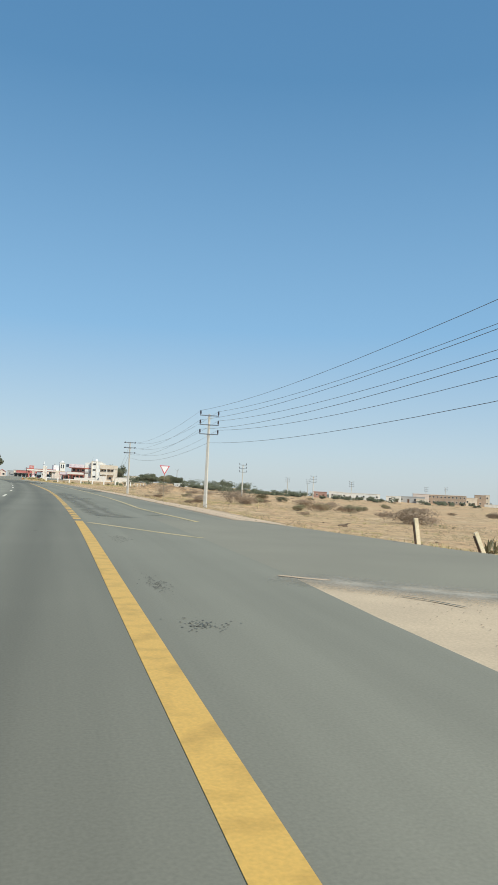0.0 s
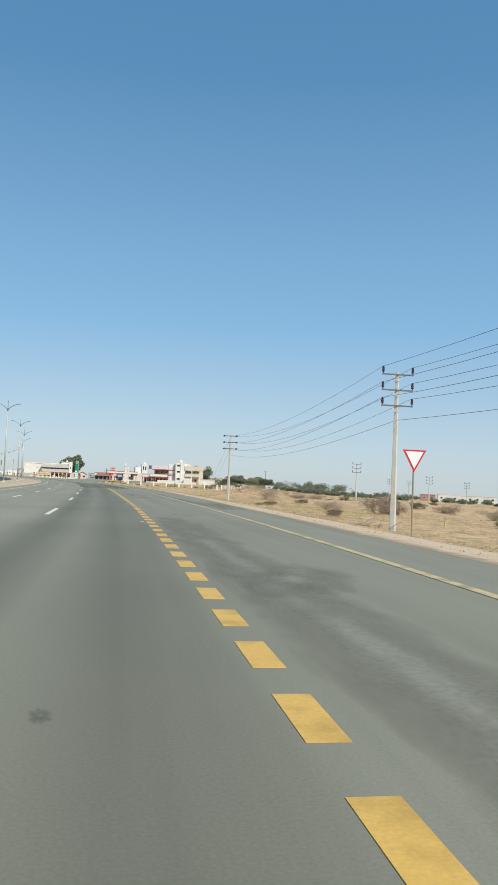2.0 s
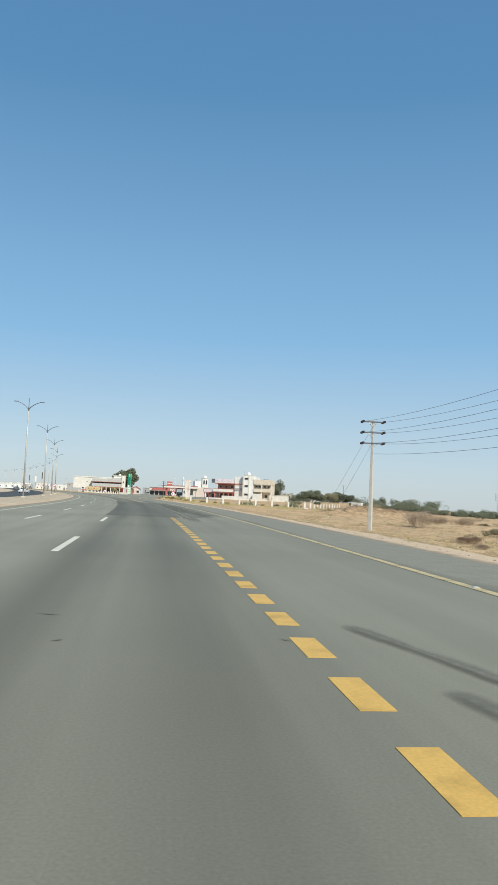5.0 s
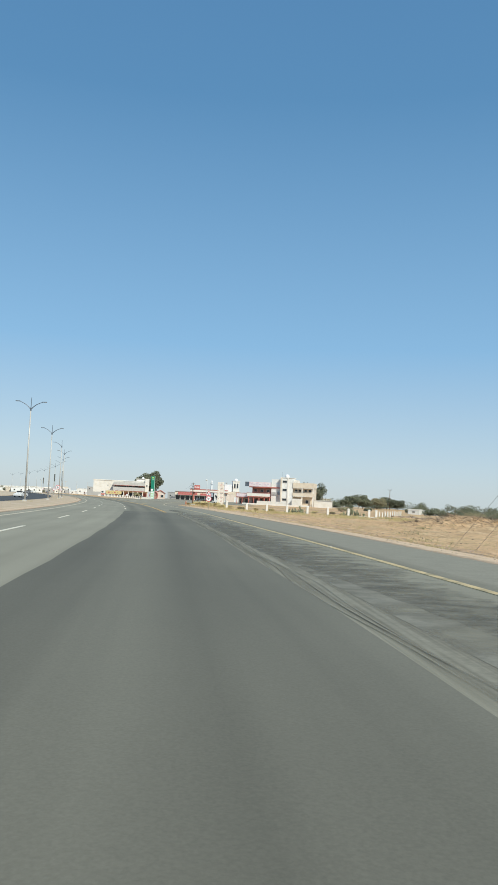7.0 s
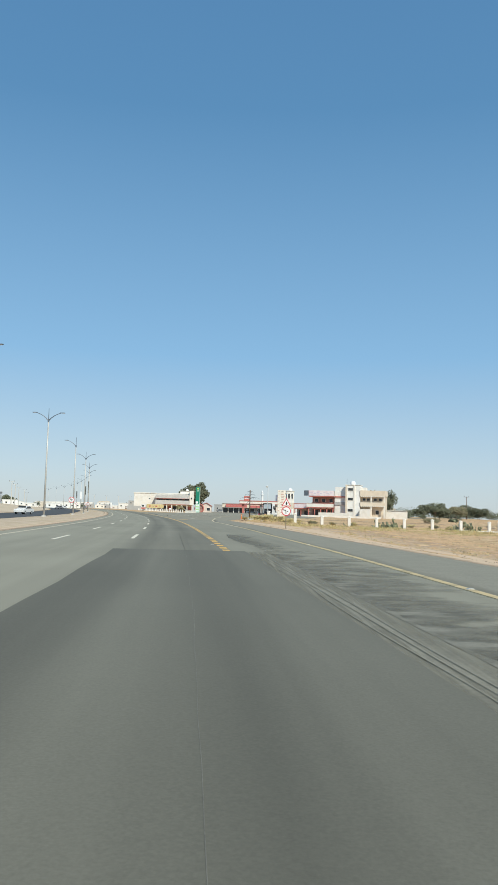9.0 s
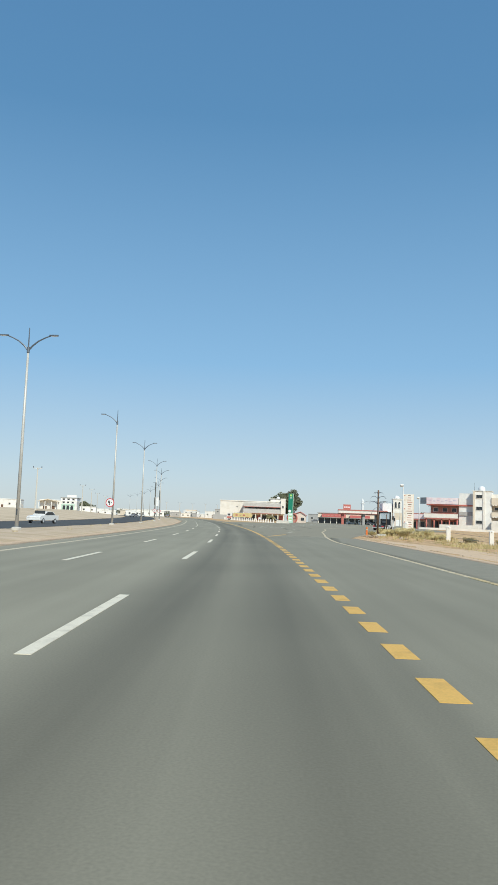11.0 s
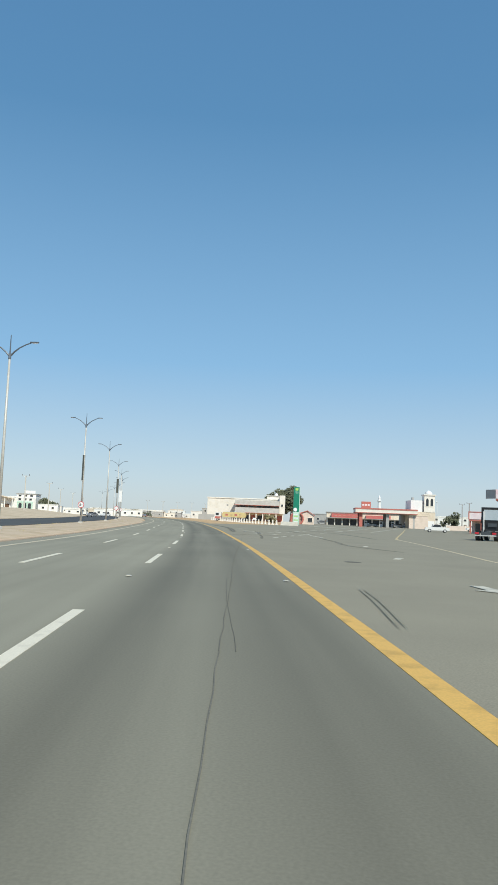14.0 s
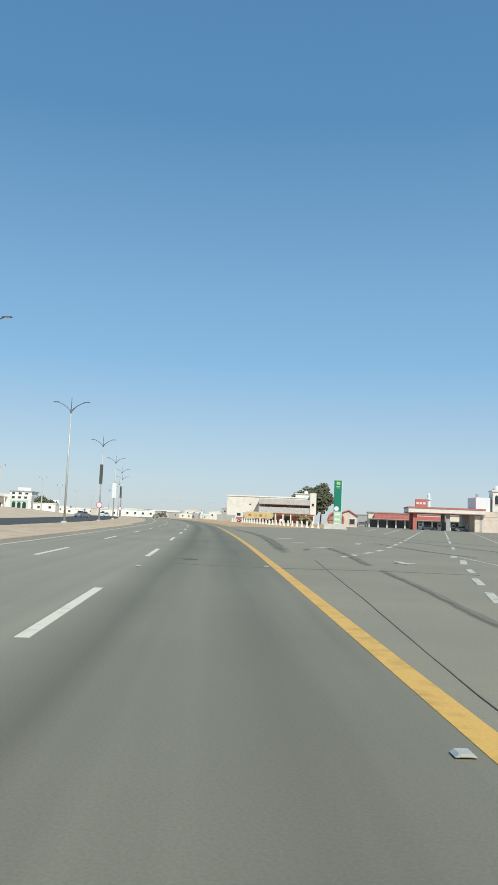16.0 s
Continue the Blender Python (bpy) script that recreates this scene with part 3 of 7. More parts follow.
# resurfaced stretch of the wheel lane and its scraped rim
strip("road_patch", steps((157.7, 230.2, 3)) + [230.2], lambda y: -3.95 + 0.03 * math.sin(y * 0.7), lambda y: 0.58 + 0.04 * math.sin(y * 0.31),
      0.012, 0.03, M_ROAD_DARK, "darker resurfaced asphalt in the wheel lane", "road patch", 4)
rows, uvs = [], []
for y in steps((150, 231, 4)):
    rows.append([on_road(y, 0.98 + 0.08 * math.sin(y * 0.05) + k * 0.24, 0.006) for k in (-2.4, -1, 0, 1, 2.4)])
    uvs.append([(k / 2.4, max(-1, min(1, (y - 191) / 42)) ** 7) for k in (-2.4, -1, 0, 1, 2.4)])
tagged(part("road_patch", ribbon(rows, 0, uvs), M_SCRAPE, None, "pale scraped strip of asphalt beside the lane"), "", "road patch", "", "structure")

# ---------------------------------------------------------------- road markings
marks = thing("road_marking", "yellow and white painted lines on the asphalt", "road marking", "", "structure")


def painted(name, y0, y1, lat, width, material, label="", step=4.0, up=0.005):
    n = max(1, int((y1 - y0) / step))
    rows = []
    for k in range(n + 1):
        y = y0 + (y1 - y0) * k / n
        c = lat(y) if callable(lat) else lat
        rows.append([on_road(y, c - width / 2, up), on_road(y, c + width / 2, up)])
    return part(name, ribbon(rows, 0.012), material, marks, label)


def outer_line(y):
    return float(np.interp(y, [28, 32, 34, 40, 48, 60, 80, 92, 120, 155, 180, 198, 216, 232, 252, 267, 285, 304, 311, 323, 351, 356, 382, 398],
                           [4.35, 4.12, 3.95, 3.68, 3.86, 3.98, 4.02, 4.0, 4.03, 4.07, 4.0, 3.84, 3.86, 4.08, 4.15, 4.4, 4.55, 4.72, 5.15, 6.25, 9.6, 10.2, 14.7, 17.0]))


painted("edge_line", -200, 26, 0.0, 0.26, M_YELLOW, "solid yellow edge line")
painted("edge_line", 314.3, 480, 0.0, 0.26, M_YELLOW, "solid yellow edge line")
painted("edge_line", 480, 1400, 0.0, 0.2, M_CREAM, "worn yellow edge line", 10)
painted("edge_line", 28, 272, outer_line, 0.2, M_CREAM, "worn pale yellow edge line", 2, 0.012)
painted("edge_line", 272, 398, outer_line, 0.2, M_FADEY, "faded yellow-cream edge line", 2)
painted("edge_line", -200, 1400, -10.25, 0.2, M_LINE, "faded cream edge line", 6)
# block line: count of blocks and their place along the road, between which the pitch is even
BLOCKS = ((0, 29.3), (7, 41.1), (13, 51.1), (20, 63.0), (26, 74.3), (32, 84.4), (39, 96.1), (74, 155.1), (114, 230.6), (119, 240.1), (148, 295.6), (150, 299.4), (154, 306.55), (156, 310.6), (157, 312.8))
for k in range(-1, 158):
    y = float(np.interp(k, [c for c, _ in BLOCKS], [v for _, v in BLOCKS])) if k >= 0 else 27.6
    if y < 158.5 or y > 229.5:
        painted("block_marking", y - 0.47, y + 0.47, 0.0, 0.26, M_YELLOW)
INNER = [53.0 + 18.9 * k for k in range(-6, 6)] + [240.1, 258.2, 276.2, 294.3, 311.2, 328.2, 345.8, 363.1] + [380.3 + 17.4 * k for k in range(25)]
for y in INNER:
    painted("lane_dash", y, y + 5.9, lambda v: float(np.interp(v, [100, 200, 300, 380, 400, 420], [-3.58, -3.8, -3.86, -3.95, -4.13, -4.3])), 0.17, M_WHITE)
for y in [309.2 - 18.0 * k for k in range(1, 24)] + [309.2 + 17.4 * k for k in range(29)]:
    painted("lane_dash", y, y + 5.6, lambda v: float(np.interp(v, [300, 340, 372, 400, 420], [-7.1, -7.15, -7.38, -7.52, -7.8])), 0.16, M_WHITE)


def quad_mark(name, pts, width, material, label="", up=0.005):
    """A painted line through points of the plan."""
    rows = []
    pts = [Vector((*p, 0)) for p in pts]
    for i, p in enumerate(pts):
        d = (pts[min(i + 1, len(pts) - 1)] - pts[max(0, i - 1)]).normalized()
        n = Vector((d.y, -d.x, 0)) * width / 2
        z = Vector((0, 0, lift(p.y) + up))
        rows.append([p - n + z, p + n + z])
    return part(name, ribbon(rows, 0.012), material, marks, label)


quad_mark("gore_line", [(2.0, 25.2), (2.8, 23.3), (3.6, 21.4), (4.43, 19.6)], 0.2, M_CREAM)
quad_mark("gore_line", [(-11.40, 316.1), (-11.10, 320.0), (-10.80, 324.0), (-10.53, 327.4)], 0.25, M_YELLOW, "broad yellow chevron stroke")

# ---------------------------------------------------------------- street lamps
def street_lamp(at, arms=(-1, 1), label="tall tapered steel street lamp with two curved arms"):
    t = thing("street_lamp", label, "street lamp", "street lamps in the median", "", at)
    part("base", box((0, 0, 0.06), (0.5, 0.5, 0.24), bevel=0.03), M_CONC, t, "concrete footing")
    part("base_plate", box((0, 0, 0.195), (0.4, 0.4, 0.03)), M_STEEL, t)
    part("pole", rod((0, 0, 0.2), (0, 0, 12.3), 0.125, 0.075, 10), M_GALV, t, "", True)
    part("door", box((0, -0.15, 1.2), (0.1, 0.02, 0.4)), M_IRON, t)
    part("finial", rod((0, 0, 12.3), (0, 0, 13.75), 0.055, 0.03, 6), M_LAMP, t, "dark spike above the arms")
    part("collar", rod((0, 0, 12.0), (0, 0, 12.4), 0.11, 0.1, 8), M_LAMP, t)
    for s in arms:
        pts = [(0, 0, 12.15), (s * 0.3, 0, 12.5), (s * 0.7, 0, 12.82), (s * 1.15, 0, 13.05), (s * 1.5, 0, 13.18)]
        a = part("arm", tube(pts, [0.065, 0.06, 0.05, 0.045, 0.04], 6), M_LAMP, t)
        part("lamp_head", box((s * 1.75, 0, 13.22), (0.62, 0.22, 0.085), bevel=0.035), M_LAMP, a)
        part("lens", box((s * 1.78, 0, 13.17), (0.4, 0.16, 0.02)), M_SIGNW, a)
    return t


def stroke(points, w, y, material, parent, name="numeral"):
    bm = bmesh.new()
    for (x0, z0), (x1, z1) in zip(points, points[1:]):
        d = math.hypot(x1 - x0, z1 - z0)
        g = bmesh.ops.create_cube(bm, size=1.0)["verts"]
        m = Matrix.Translation(((x0 + x1) / 2, y, (z0 + z1) / 2)) @ Matrix.Rotation(-math.atan2(z1 - z0, x1 - x0), 4, "Y") @ Matrix.Diagonal((d + w * 0.7, 0.008, w, 1))
        bmesh.ops.transform(bm, matrix=m, verts=g)
    return part(name, bm, material, parent)


def disc(r, y0, y1, c, seg=28):
    return rod((c[0], y0, c[1]), (c[0], y1, c[1]), r, r, seg)


NINE = [(-0.10 + 0.09 * math.cos(a), 0.10 + 0.10 * math.sin(a)) for a in [k * 2 * math.pi / 10 for k in range(11)]] + [(-0.01, 0.10), (-0.04, -0.25)]
SIX = [(-0.27, 0.22), (-0.25, 0.10), (-0.06, 0.10), (-0.02, -0.05), (-0.02, -0.26)]
EIGHT = [(-0.22, -0.2), (-0.12, 0.2), (-0.02, -0.2)]
ZERO = [(0.13, -0.03), (0.19, 0.03)]


def speed_disc(at, r, digits, label, post=0.0):
    t = thing("speed_sign", label, "road sign", "", "", at)
    part("rim", disc(r, -0.03, 0.0, (0, 0)), M_RED, t, "red rim")
    part("face", disc(r * 0.82, -0.038, -0.02, (0, 0)), M_SIGNW, t, "white face")
    k = r / 0.5
    for d in digits:
        stroke([(x * k, z * k) for x, z in d], 0.075 * k, -0.042, M_BLACK, t)
    part("bracket", box((0, 0.05, 0), (0.08, 0.14, r * 1.2)), M_STEEL, t)
    if post:
        part("post", rod((0, 0.06, -post), (0, 0.06, r), 0.045, 0.045, 8), M_BROWNP, t, "weathered tan post")
    return t


LAMPS_Y = [20, 60, 100, 139, 178, 220, 261, 302, 342, 377, 419, 455, 496, 537, 578, 620, 662, 706, 752]


def lamp_lat(y):
    return float(np.interp(y, [170, 300, 420, 455, 496, 537, 620, 752], [-16.5, -16.95, -17.0, -17.45, -18.65, -19.35, -19.6, -19.8]))


lamp = None
for y in LAMPS_Y:
    p = on_road(y, lamp_lat(y) + {342: 0.3, 377: 0.35}.get(y, 0))
    p.z = field(p.x, p.y) + 0.05
    if y == 342:
        street_lamp(p, (-1,), "tall tapered steel street lamp with a single curved arm")
    elif lamp is None:
        lamp = street_lamp(p)
    else:
        copy_thing(lamp, pose(*p))
for y, dg, r, h, lab in ((342, (NINE, ZERO), 0.52, 2.75, "round red-rimmed white speed sign on a lamp pole"),
                         (419, (EIGHT, ZERO), 0.40, 2.4, "round red-rimmed white speed sign on a lamp pole"),
                         (496, (), 0.5, 2.6, "round red-rimmed white sign on a lamp pole"),
                         (578, (), 0.5, 2.6, "round red-rimmed white sign on a lamp pole")):
    p = on_road(y, lamp_lat(y))
    speed_disc((p.x, p.y - 0.22, p.z + h), r, dg, lab)


def banner(at, w, h, material, label, turn):
    t = thing("banner", label, "banner", "", "", at, turn)
    part("panel", box((0, 0, 0), (w, 0.04, h), bevel=0.01), material, t)
    for z in (-h / 2, h / 2):
        part("bracket", box((0, 0, z), (w + 0.2, 0.06, 0.05)), M_STEEL, t)
    return t


for y, w, mt, turn, z0, lab in ((419, 0.55, M_BANNER, 76, 7.0, "dark banner panel seen nearly edge-on on a lamp pole"), (496, 0.6, M_BANNER, 50, 7.6, "dark banner panel on a lamp pole"),
                                (537, 0.9, M_SIGNW, 5, 6.2, "white banner panel on a lamp pole"), (578, 0.9, M_BANNER, 70, 7.0, "dark banner panel on a lamp pole")):
    p = on_road(y, lamp_lat(y))
    banner((p.x, p.y - 0.16, p.z + z0), w, 3.2, mt, lab, turn)

# ---------------------------------------------------------------- road signs and posts
p = Vector((12.3, 71.1, 0))
gz = field(p.x, p.y)
yield_sign = thing("yield_sign", "red and white triangular yield sign on a thin steel post", "road sign", "", "", (p.x, p.y, gz), -3)
part("post", rod((0, 0, -0.1), (0, 0, 3.26), 0.032, 0.032, 8), M_BROWNP, yield_sign, "weathered tan post")
top, half = 3.36, 0.47
part("rim", prism([(-half, top), (half, top), (0, top - 0.86)], -0.07, -0.045), M_RED, yield_sign, "red border")
part("face", prism([(-half + 0.115, top - 0.065), (half - 0.115, top - 0.065), (0, top - 0.72)], -0.082, -0.06), M_SIGNW, yield_sign, "white face")

p = Vector((1.9, 277.0, 0))
gz = field(p.x, p.y)
speed_disc((p.x, p.y, gz + 1.68), 0.45, (SIX, ZERO), "round red-rimmed white speed sign on a brown post", 1.75)
warn = thing("warning_sign", "red-rimmed triangular warning sign above a speed sign", "road sign", "", "", (p.x, p.y, gz + 2.15))
part("rim", prism([(-0.46, 0), (0.46, 0), (0, 0.80)], -0.03, 0.0), M_RED, warn, "red border")
part("face", prism([(-0.34, 0.07), (0.34, 0.07), (0, 0.66)], -0.042, -0.01), M_SIGNW, warn, "white face")
part("symbol", prism([(-0.05, 0.12), (0.06, 0.12), (0.07, 0.26), (0.12, 0.26), (0.02, 0.47), (-0.09, 0.24), (-0.05, 0.26)], -0.05, -0.035), M_BLACK, warn)
part("post", rod((0, 0.06, -0.05), (0, 0.06, 0.6), 0.04, 0.04, 8), M_BROWNP, warn)


def marker_post(x, y, h, lean, label, top=M_POSTWOOD, w=0.2):
    t = thing("marker_post", label, "marker post", "marker posts at the road edge", "", (x, y, field(x, y)))
    m = Matrix.Rotation(radians(lean), 4, "Y")
    for nm, z0, z1, mt in (("board", -0.15, h * 0.82, top), ("tip", h * 0.82, h, top)):
        bm = box((0, 0, (z0 + z1) / 2), (w, 0.07, z1 - z0), bevel=0.012)
        bmesh.ops.transform(bm, matrix=m, verts=bm.verts)
        part(nm, bm, mt, t)
    # brown strip on the left edge paints in the post's shaded side
    bm = box((-w / 2 - 0.012, 0.03, h * 0.42), (0.024, 0.07, h * 0.9))
    bmesh.ops.transform(bm, matrix=m, verts=bm.verts)
    part("shade_edge", bm, M_BROWN, t, "brown strip in place of the post's shaded left side")
    return t


marker_post(10.83, 19.75, 0.78, -9, "cream wooden marker post leaning at the road edge", w=0.125)
marker_post(11.42, 17.4, 0.62, -25, "cream wooden marker post leaning over strongly", w=0.115)
marker_post(36.9, 121.5, 1.1, 2, "small cream marker post in the scrub", M_CREAM, 0.12)
p = Vector((-1.9, 338.9, 0))
t = thing("bollard", "orange plastic bollard with a pale band on the traffic island", "bollard", "", "", (p.x, p.y, field(p.x, p.y) - 0.05))
part("body", lathe([(0.13, 0), (0.115, 0.1), (0.105, 1.0), (0.08, 1.08)], 12), M_ORANGE, t, "", True)
part("band", lathe([(0.12, 0.72), (0.118, 0.84)], 12), M_PALE, t)

# ---------------------------------------------------------------- power lines
ARM_Z = (12.55, 11.3, 10.05)


def power_pole(at, dead_end=False, turn=0.0, label="pale concrete power pole with three crossarms", arms=3, scale=1.0, arm=None, shaft=None):
    t = thing("power_pole", label, "power pole", "power poles", "", at, turn)
    t.scale = (scale, scale, scale)
    if shaft:
        part("pole", rod((0, 0, -0.8), (0, 0, 12.75), 0.26, 0.13, 10), shaft, t, "", True)
    else:
        bm = bmesh.new()
        foot, head = ([bm.verts.new((r * math.cos(radians(12 + 90 * k)), r * math.sin(radians(12 + 90 * k)), z)) for k in range(4)] for r, z in ((0.31, -0.8), (0.165, 12.75)))
        for k in range(4):
            bm.faces.new((foot[k], foot[(k + 1) % 4], head[(k + 1) % 4], head[k]))
        bm.faces.new(head)
        bmesh.ops.bevel(bm, geom=[e for e in bm.edges if abs(e.verts[0].co.z - e.verts[1].co.z) > 5], offset=0.025, segments=1, affect="EDGES")
        part("pole", bm, M_CONC, t, "square tapered concrete pole")
    for z in ARM_Z[:arms]:
        for dy in ((-0.17, 0.17) if dead_end else (-0.17,)):
            a = part("crossarm", box((0, dy, z), (2.6, 0.09, 0.12), bevel=0.01), arm or (M_STEEL if dead_end else M_CONC), t)
            for s in (-1, 1):
                part("brace", rod((s * 0.62, dy, z - 0.02), (0, dy, z - 0.55), 0.025, 0.025, 5), M_STEEL, a)
        for s in (-1, 1):
            if dead_end:
                for sy in (-1, 1):
                    c = lathe([(0.05, 0), (0.15, 0.05), (0.1, 0.1), (0.16, 0.16), (0.1, 0.22), (0.16, 0.28), (0.1, 0.34), (0.15, 0.4), (0.05, 0.48)], 8)
                    bmesh.ops.transform(c, matrix=Matrix.Translation((s * 1.22, sy * 0.2, z)) @ Matrix.Rotation(radians(-90 * sy), 4, "X"), verts=c.verts)
                    part("insulator", c, M_CERAM, t, "dark glazed insulator")
            else:
                part("insulator", lathe([(0.04, 0), (0.05, 0.1), (0.13, 0.12), (0.09, 0.24), (0.12, 0.28), (0.09, 0.4), (0.11, 0.44), (0.05, 0.58)], 8,
                                        (s * 1.22, -0.17, z + 0.06)), M_CERAM, t, "dark glazed insulator")
    return t


def pole_base(x, y, lo=None):
    return (x, y, (field(x, y) if lo is None else lo))


P0, P1, P2 = pole_base(19.7, -7, -1.8), pole_base(23.5, 102.3), pole_base(25.8, 204.7)
S1, S2 = 1.022, 1.085
pole = power_pole(P1, turn=-2, scale=S1, arm=M_LAMP)
power_pole(P2, True, -2, "pale concrete power pole with doubled crossarms and strain insulators", scale=S2, arm=M_LAMP)
copy_thing(pole, pose(*P0, 0, 0, -2)).scale = (S1, S1, S1)
far_pole = power_pole(pole_base(75, 268, min(-3.7, field(75, 268))), turn=-12, label="pale concrete power pole far off in the scrub", scale=1.02, arm=M_LAMP)
for x, y, tr, drop in ((130, 340, -15, 1.6), (163, 473, -20, 1.6), (176, 400, -20, 2.6), (201, 537, -15, 0.6), (262, 470, -24, 1.5), (330, 560, -20, -3.5)):
    copy_thing(far_pole, pose(x, y, field(x, y) - drop, 0, 0, tr))
small_pole = power_pole(pole_base(109, 574), turn=-30, label="wooden power pole with a single crossarm", arms=1, scale=0.85, arm=M_BROWN, shaft=M_BROWN)
for x, y, tr in ((76, 640, 10), (47.6, 660, -5), (46.7, 640, 12)):
    copy_thing(small_pole, pose(*pole_base(x, y), 0, 0, tr))


def sagging(p, q, sag, r, parent, n=14):
    p, q = Vector(p), Vector(q)
    pts = [p.lerp(q, k / n) - Vector((0, 0, sag * 4 * (k / n) * (1 - k / n))) for k in range(n + 1)]
    return part("wire", tube(pts, r, 4), M_WIRE, parent)


def line_of_wires(a, b, za, zb, sag, label, ka, kb, r=0.016):
    t = thing("power_line", label, "power line", "", "", (0, 0, 0))
    for i, z in enumerate(ARM_Z):
        for s in (-1.22, 1.22):
            sagging((a[0] + s * ka, a[1], a[2] + (z + za) * ka), (b[0] + s * kb, b[1], b[2] + (z + zb) * kb), sag * (1 + 0.05 * i), r, t)
    return t


wires = line_of_wires(P0, P1, 0.62, 0.62, 1.5, "thin grey power wires sagging between two poles", S1, S1)
sagging((P0[0], P0[1], P0[2] + 9.1), (P1[0], P1[1], P1[2] + 9.1), 1.4, 0.016, wires)
wires = line_of_wires(P1, P2, 0.62, 0.0, 1.7, "thin grey power wires sagging towards a strain pole", S1, S2)
sagging((P1[0], P1[1], P1[2] + 9.1), (P2[0], P2[1], P2[2] + 9.6), 1.5, 0.016, wires)
guys = thing("guy_line", "two thin steel guy wires from the strain pole to the ground", "guy wire", "", "", (0, 0, 0))
for x, y, z in ((23.4, 226, 13.0), (23.8, 221.5, 10.9)):
    sagging((P2[0], P2[1] + 0.2, P2[2] + z), (x, y, field(x, y)), 0.05, 0.016, guys, 4)
pole_left = power_pole((-105, 554, 0.9), turn=8, label="pale power pole beyond the opposite carriageway", arms=1, scale=0.92)
for x, y in ((-128, 640), (-150, 740), (-178, 850), (-86, 455), (-140, 690)):
    copy_thing(pole_left, pose(x, y, field(x, y), 0, 0, 10))

# ---------------------------------------------------------------- traffic island
isl = thing("palm_lamp", "dark steel lamp post with curved rods like a palm", "lamp post", "", "", (-0.4, 343, field(-0.4, 343)))
part("post", rod((0, 0, -0.2), (0, 0, 5.3), 0.11, 0.09, 8), M_BROWN, isl, "", True)
for z, ln, n, turn in ((3.75, 1.75, 6, 0.1), (4.35, 1.05, 6, 0.5), (4.85, 0.6, 5, 0.2)):
    for k in range(n):
        a = math.pi * 2 * k / n + turn
        dx, dy = math.cos(a), math.sin(a)
        part("frond", tube([(0, 0, z - 0.15), (dx * ln * 0.2, dy * ln * 0.2, z + 0.12), (dx * ln * 0.5, dy * ln * 0.5, z + 0.24), (dx * ln * 0.8, dy * ln * 0.8, z + 0.18),
                            (dx * ln, dy * ln, z - 0.02)], [0.024, 0.024, 0.02, 0.017, 0.014], 5), M_LAMP, isl)
for k in range(3):
    a = math.pi * 2 * k / 3 + 2.6
    dx, dy = math.cos(a), math.sin(a)
    part("frond", tube([(0, 0, 3.3), (dx * 0.4, dy * 0.4, 3.15), (dx * 0.75, dy * 0.75, 2.8), (dx * 0.9, dy * 0.9, 2.4)], 0.02, 5), M_LAMP, isl)


def flood_lamp(x, y, h, label):
    t = thing("flood_lamp", label, "lamp post", "flood lamps", "", (x, y, field(x, y) - 0.1))
    part("post", rod((0, 0, 0), (0, 0, h), 0.09, 0.06, 8), M_STEEL, t, "", True)
    hd = part("head", box((-0.2, -0.15, h + 0.12), (0.42, 0.5, 0.16), 0, -18, bevel=0.03), M_STEEL, t)
    part("lens", box((-0.2, -0.2, h + 0.03), (0.32, 0.38, 0.03), 0, -18), M_SIGNW, hd)
    return t


flood_lamp(3.1, 349, 6.2, "slim steel flood lamp on the traffic island")
flood_lamp(24.0, 575, 9.0, "slim steel lamp at the forecourt wall")
flood_lamp(8.9, 381, 6.2, "slim steel flood lamp near the price board")

board = thing("price_board", "tall cream signboard with rows of faded red writing", "signboard", "", "", (8.3, 392.5, field(8.3, 392.5)), -3)
part("body", box((0, 0, 3.45), (1.95, 0.5, 7.1), bevel=0.03), M_BEIGE, board)
part("plinth", box((0, 0, 0.1), (2.4, 0.9, 0.5), bevel=0.03), M_CONC, board)
part("panel", box((0, -0.262, 3.9), (1.75, 0.03, 6.2)), M_PLASTER, board, "cream painted face")
part("divider", box((-0.42, -0.275, 3.9), (0.05, 0.02, 6.2)), M_BEIGE, board)
rb = random.Random(4)
for k in range(15):
    z = 6.75 - k * 0.4
    part("writing", box((0.22 + rb.uniform(-0.08, 0.08), -0.285, z), (rb.uniform(0.5, 1.0), 0.02, 0.11)), M_FADED if k % 4 else M_BROWN, board, "faded red bar of writing")
    if k % 2 == 0:
        part("mark", box((-0.64, -0.285, z), (0.2, 0.02, 0.2)), M_BEIGE if k % 3 else M_FADED, board)

rr = random.Random(19)
for k in range(9):
    x, y = (1.3, 2.6, 3.4, 4.4, 5.3, 0.4, -0.3, 2.0, 3.9)[k], (345, 346.5, 348, 349, 347, 347.5, 339.5, 350.5, 343.5)[k]
    s = rr.uniform(0.5, 1.1)
    t = thing("rubble_slab", "broken pale concrete slab lying on the traffic island", "rubble", "broken slabs on the island", "", (x, y, field(x, y) + 0.08), rr.uniform(0, 180))
    bm = box((0, 0, 0), (s * 1.5, s * 0.8, 0.16), 0, rr.uniform(-18, 18), bevel=0.03)
    for v in bm.verts:
        v.co += Vector((rr.uniform(-0.05, 0.05), rr.uniform(-0.05, 0.05), rr.uniform(-0.02, 0.02)))
    part("slab", bm, M_CONC, t)
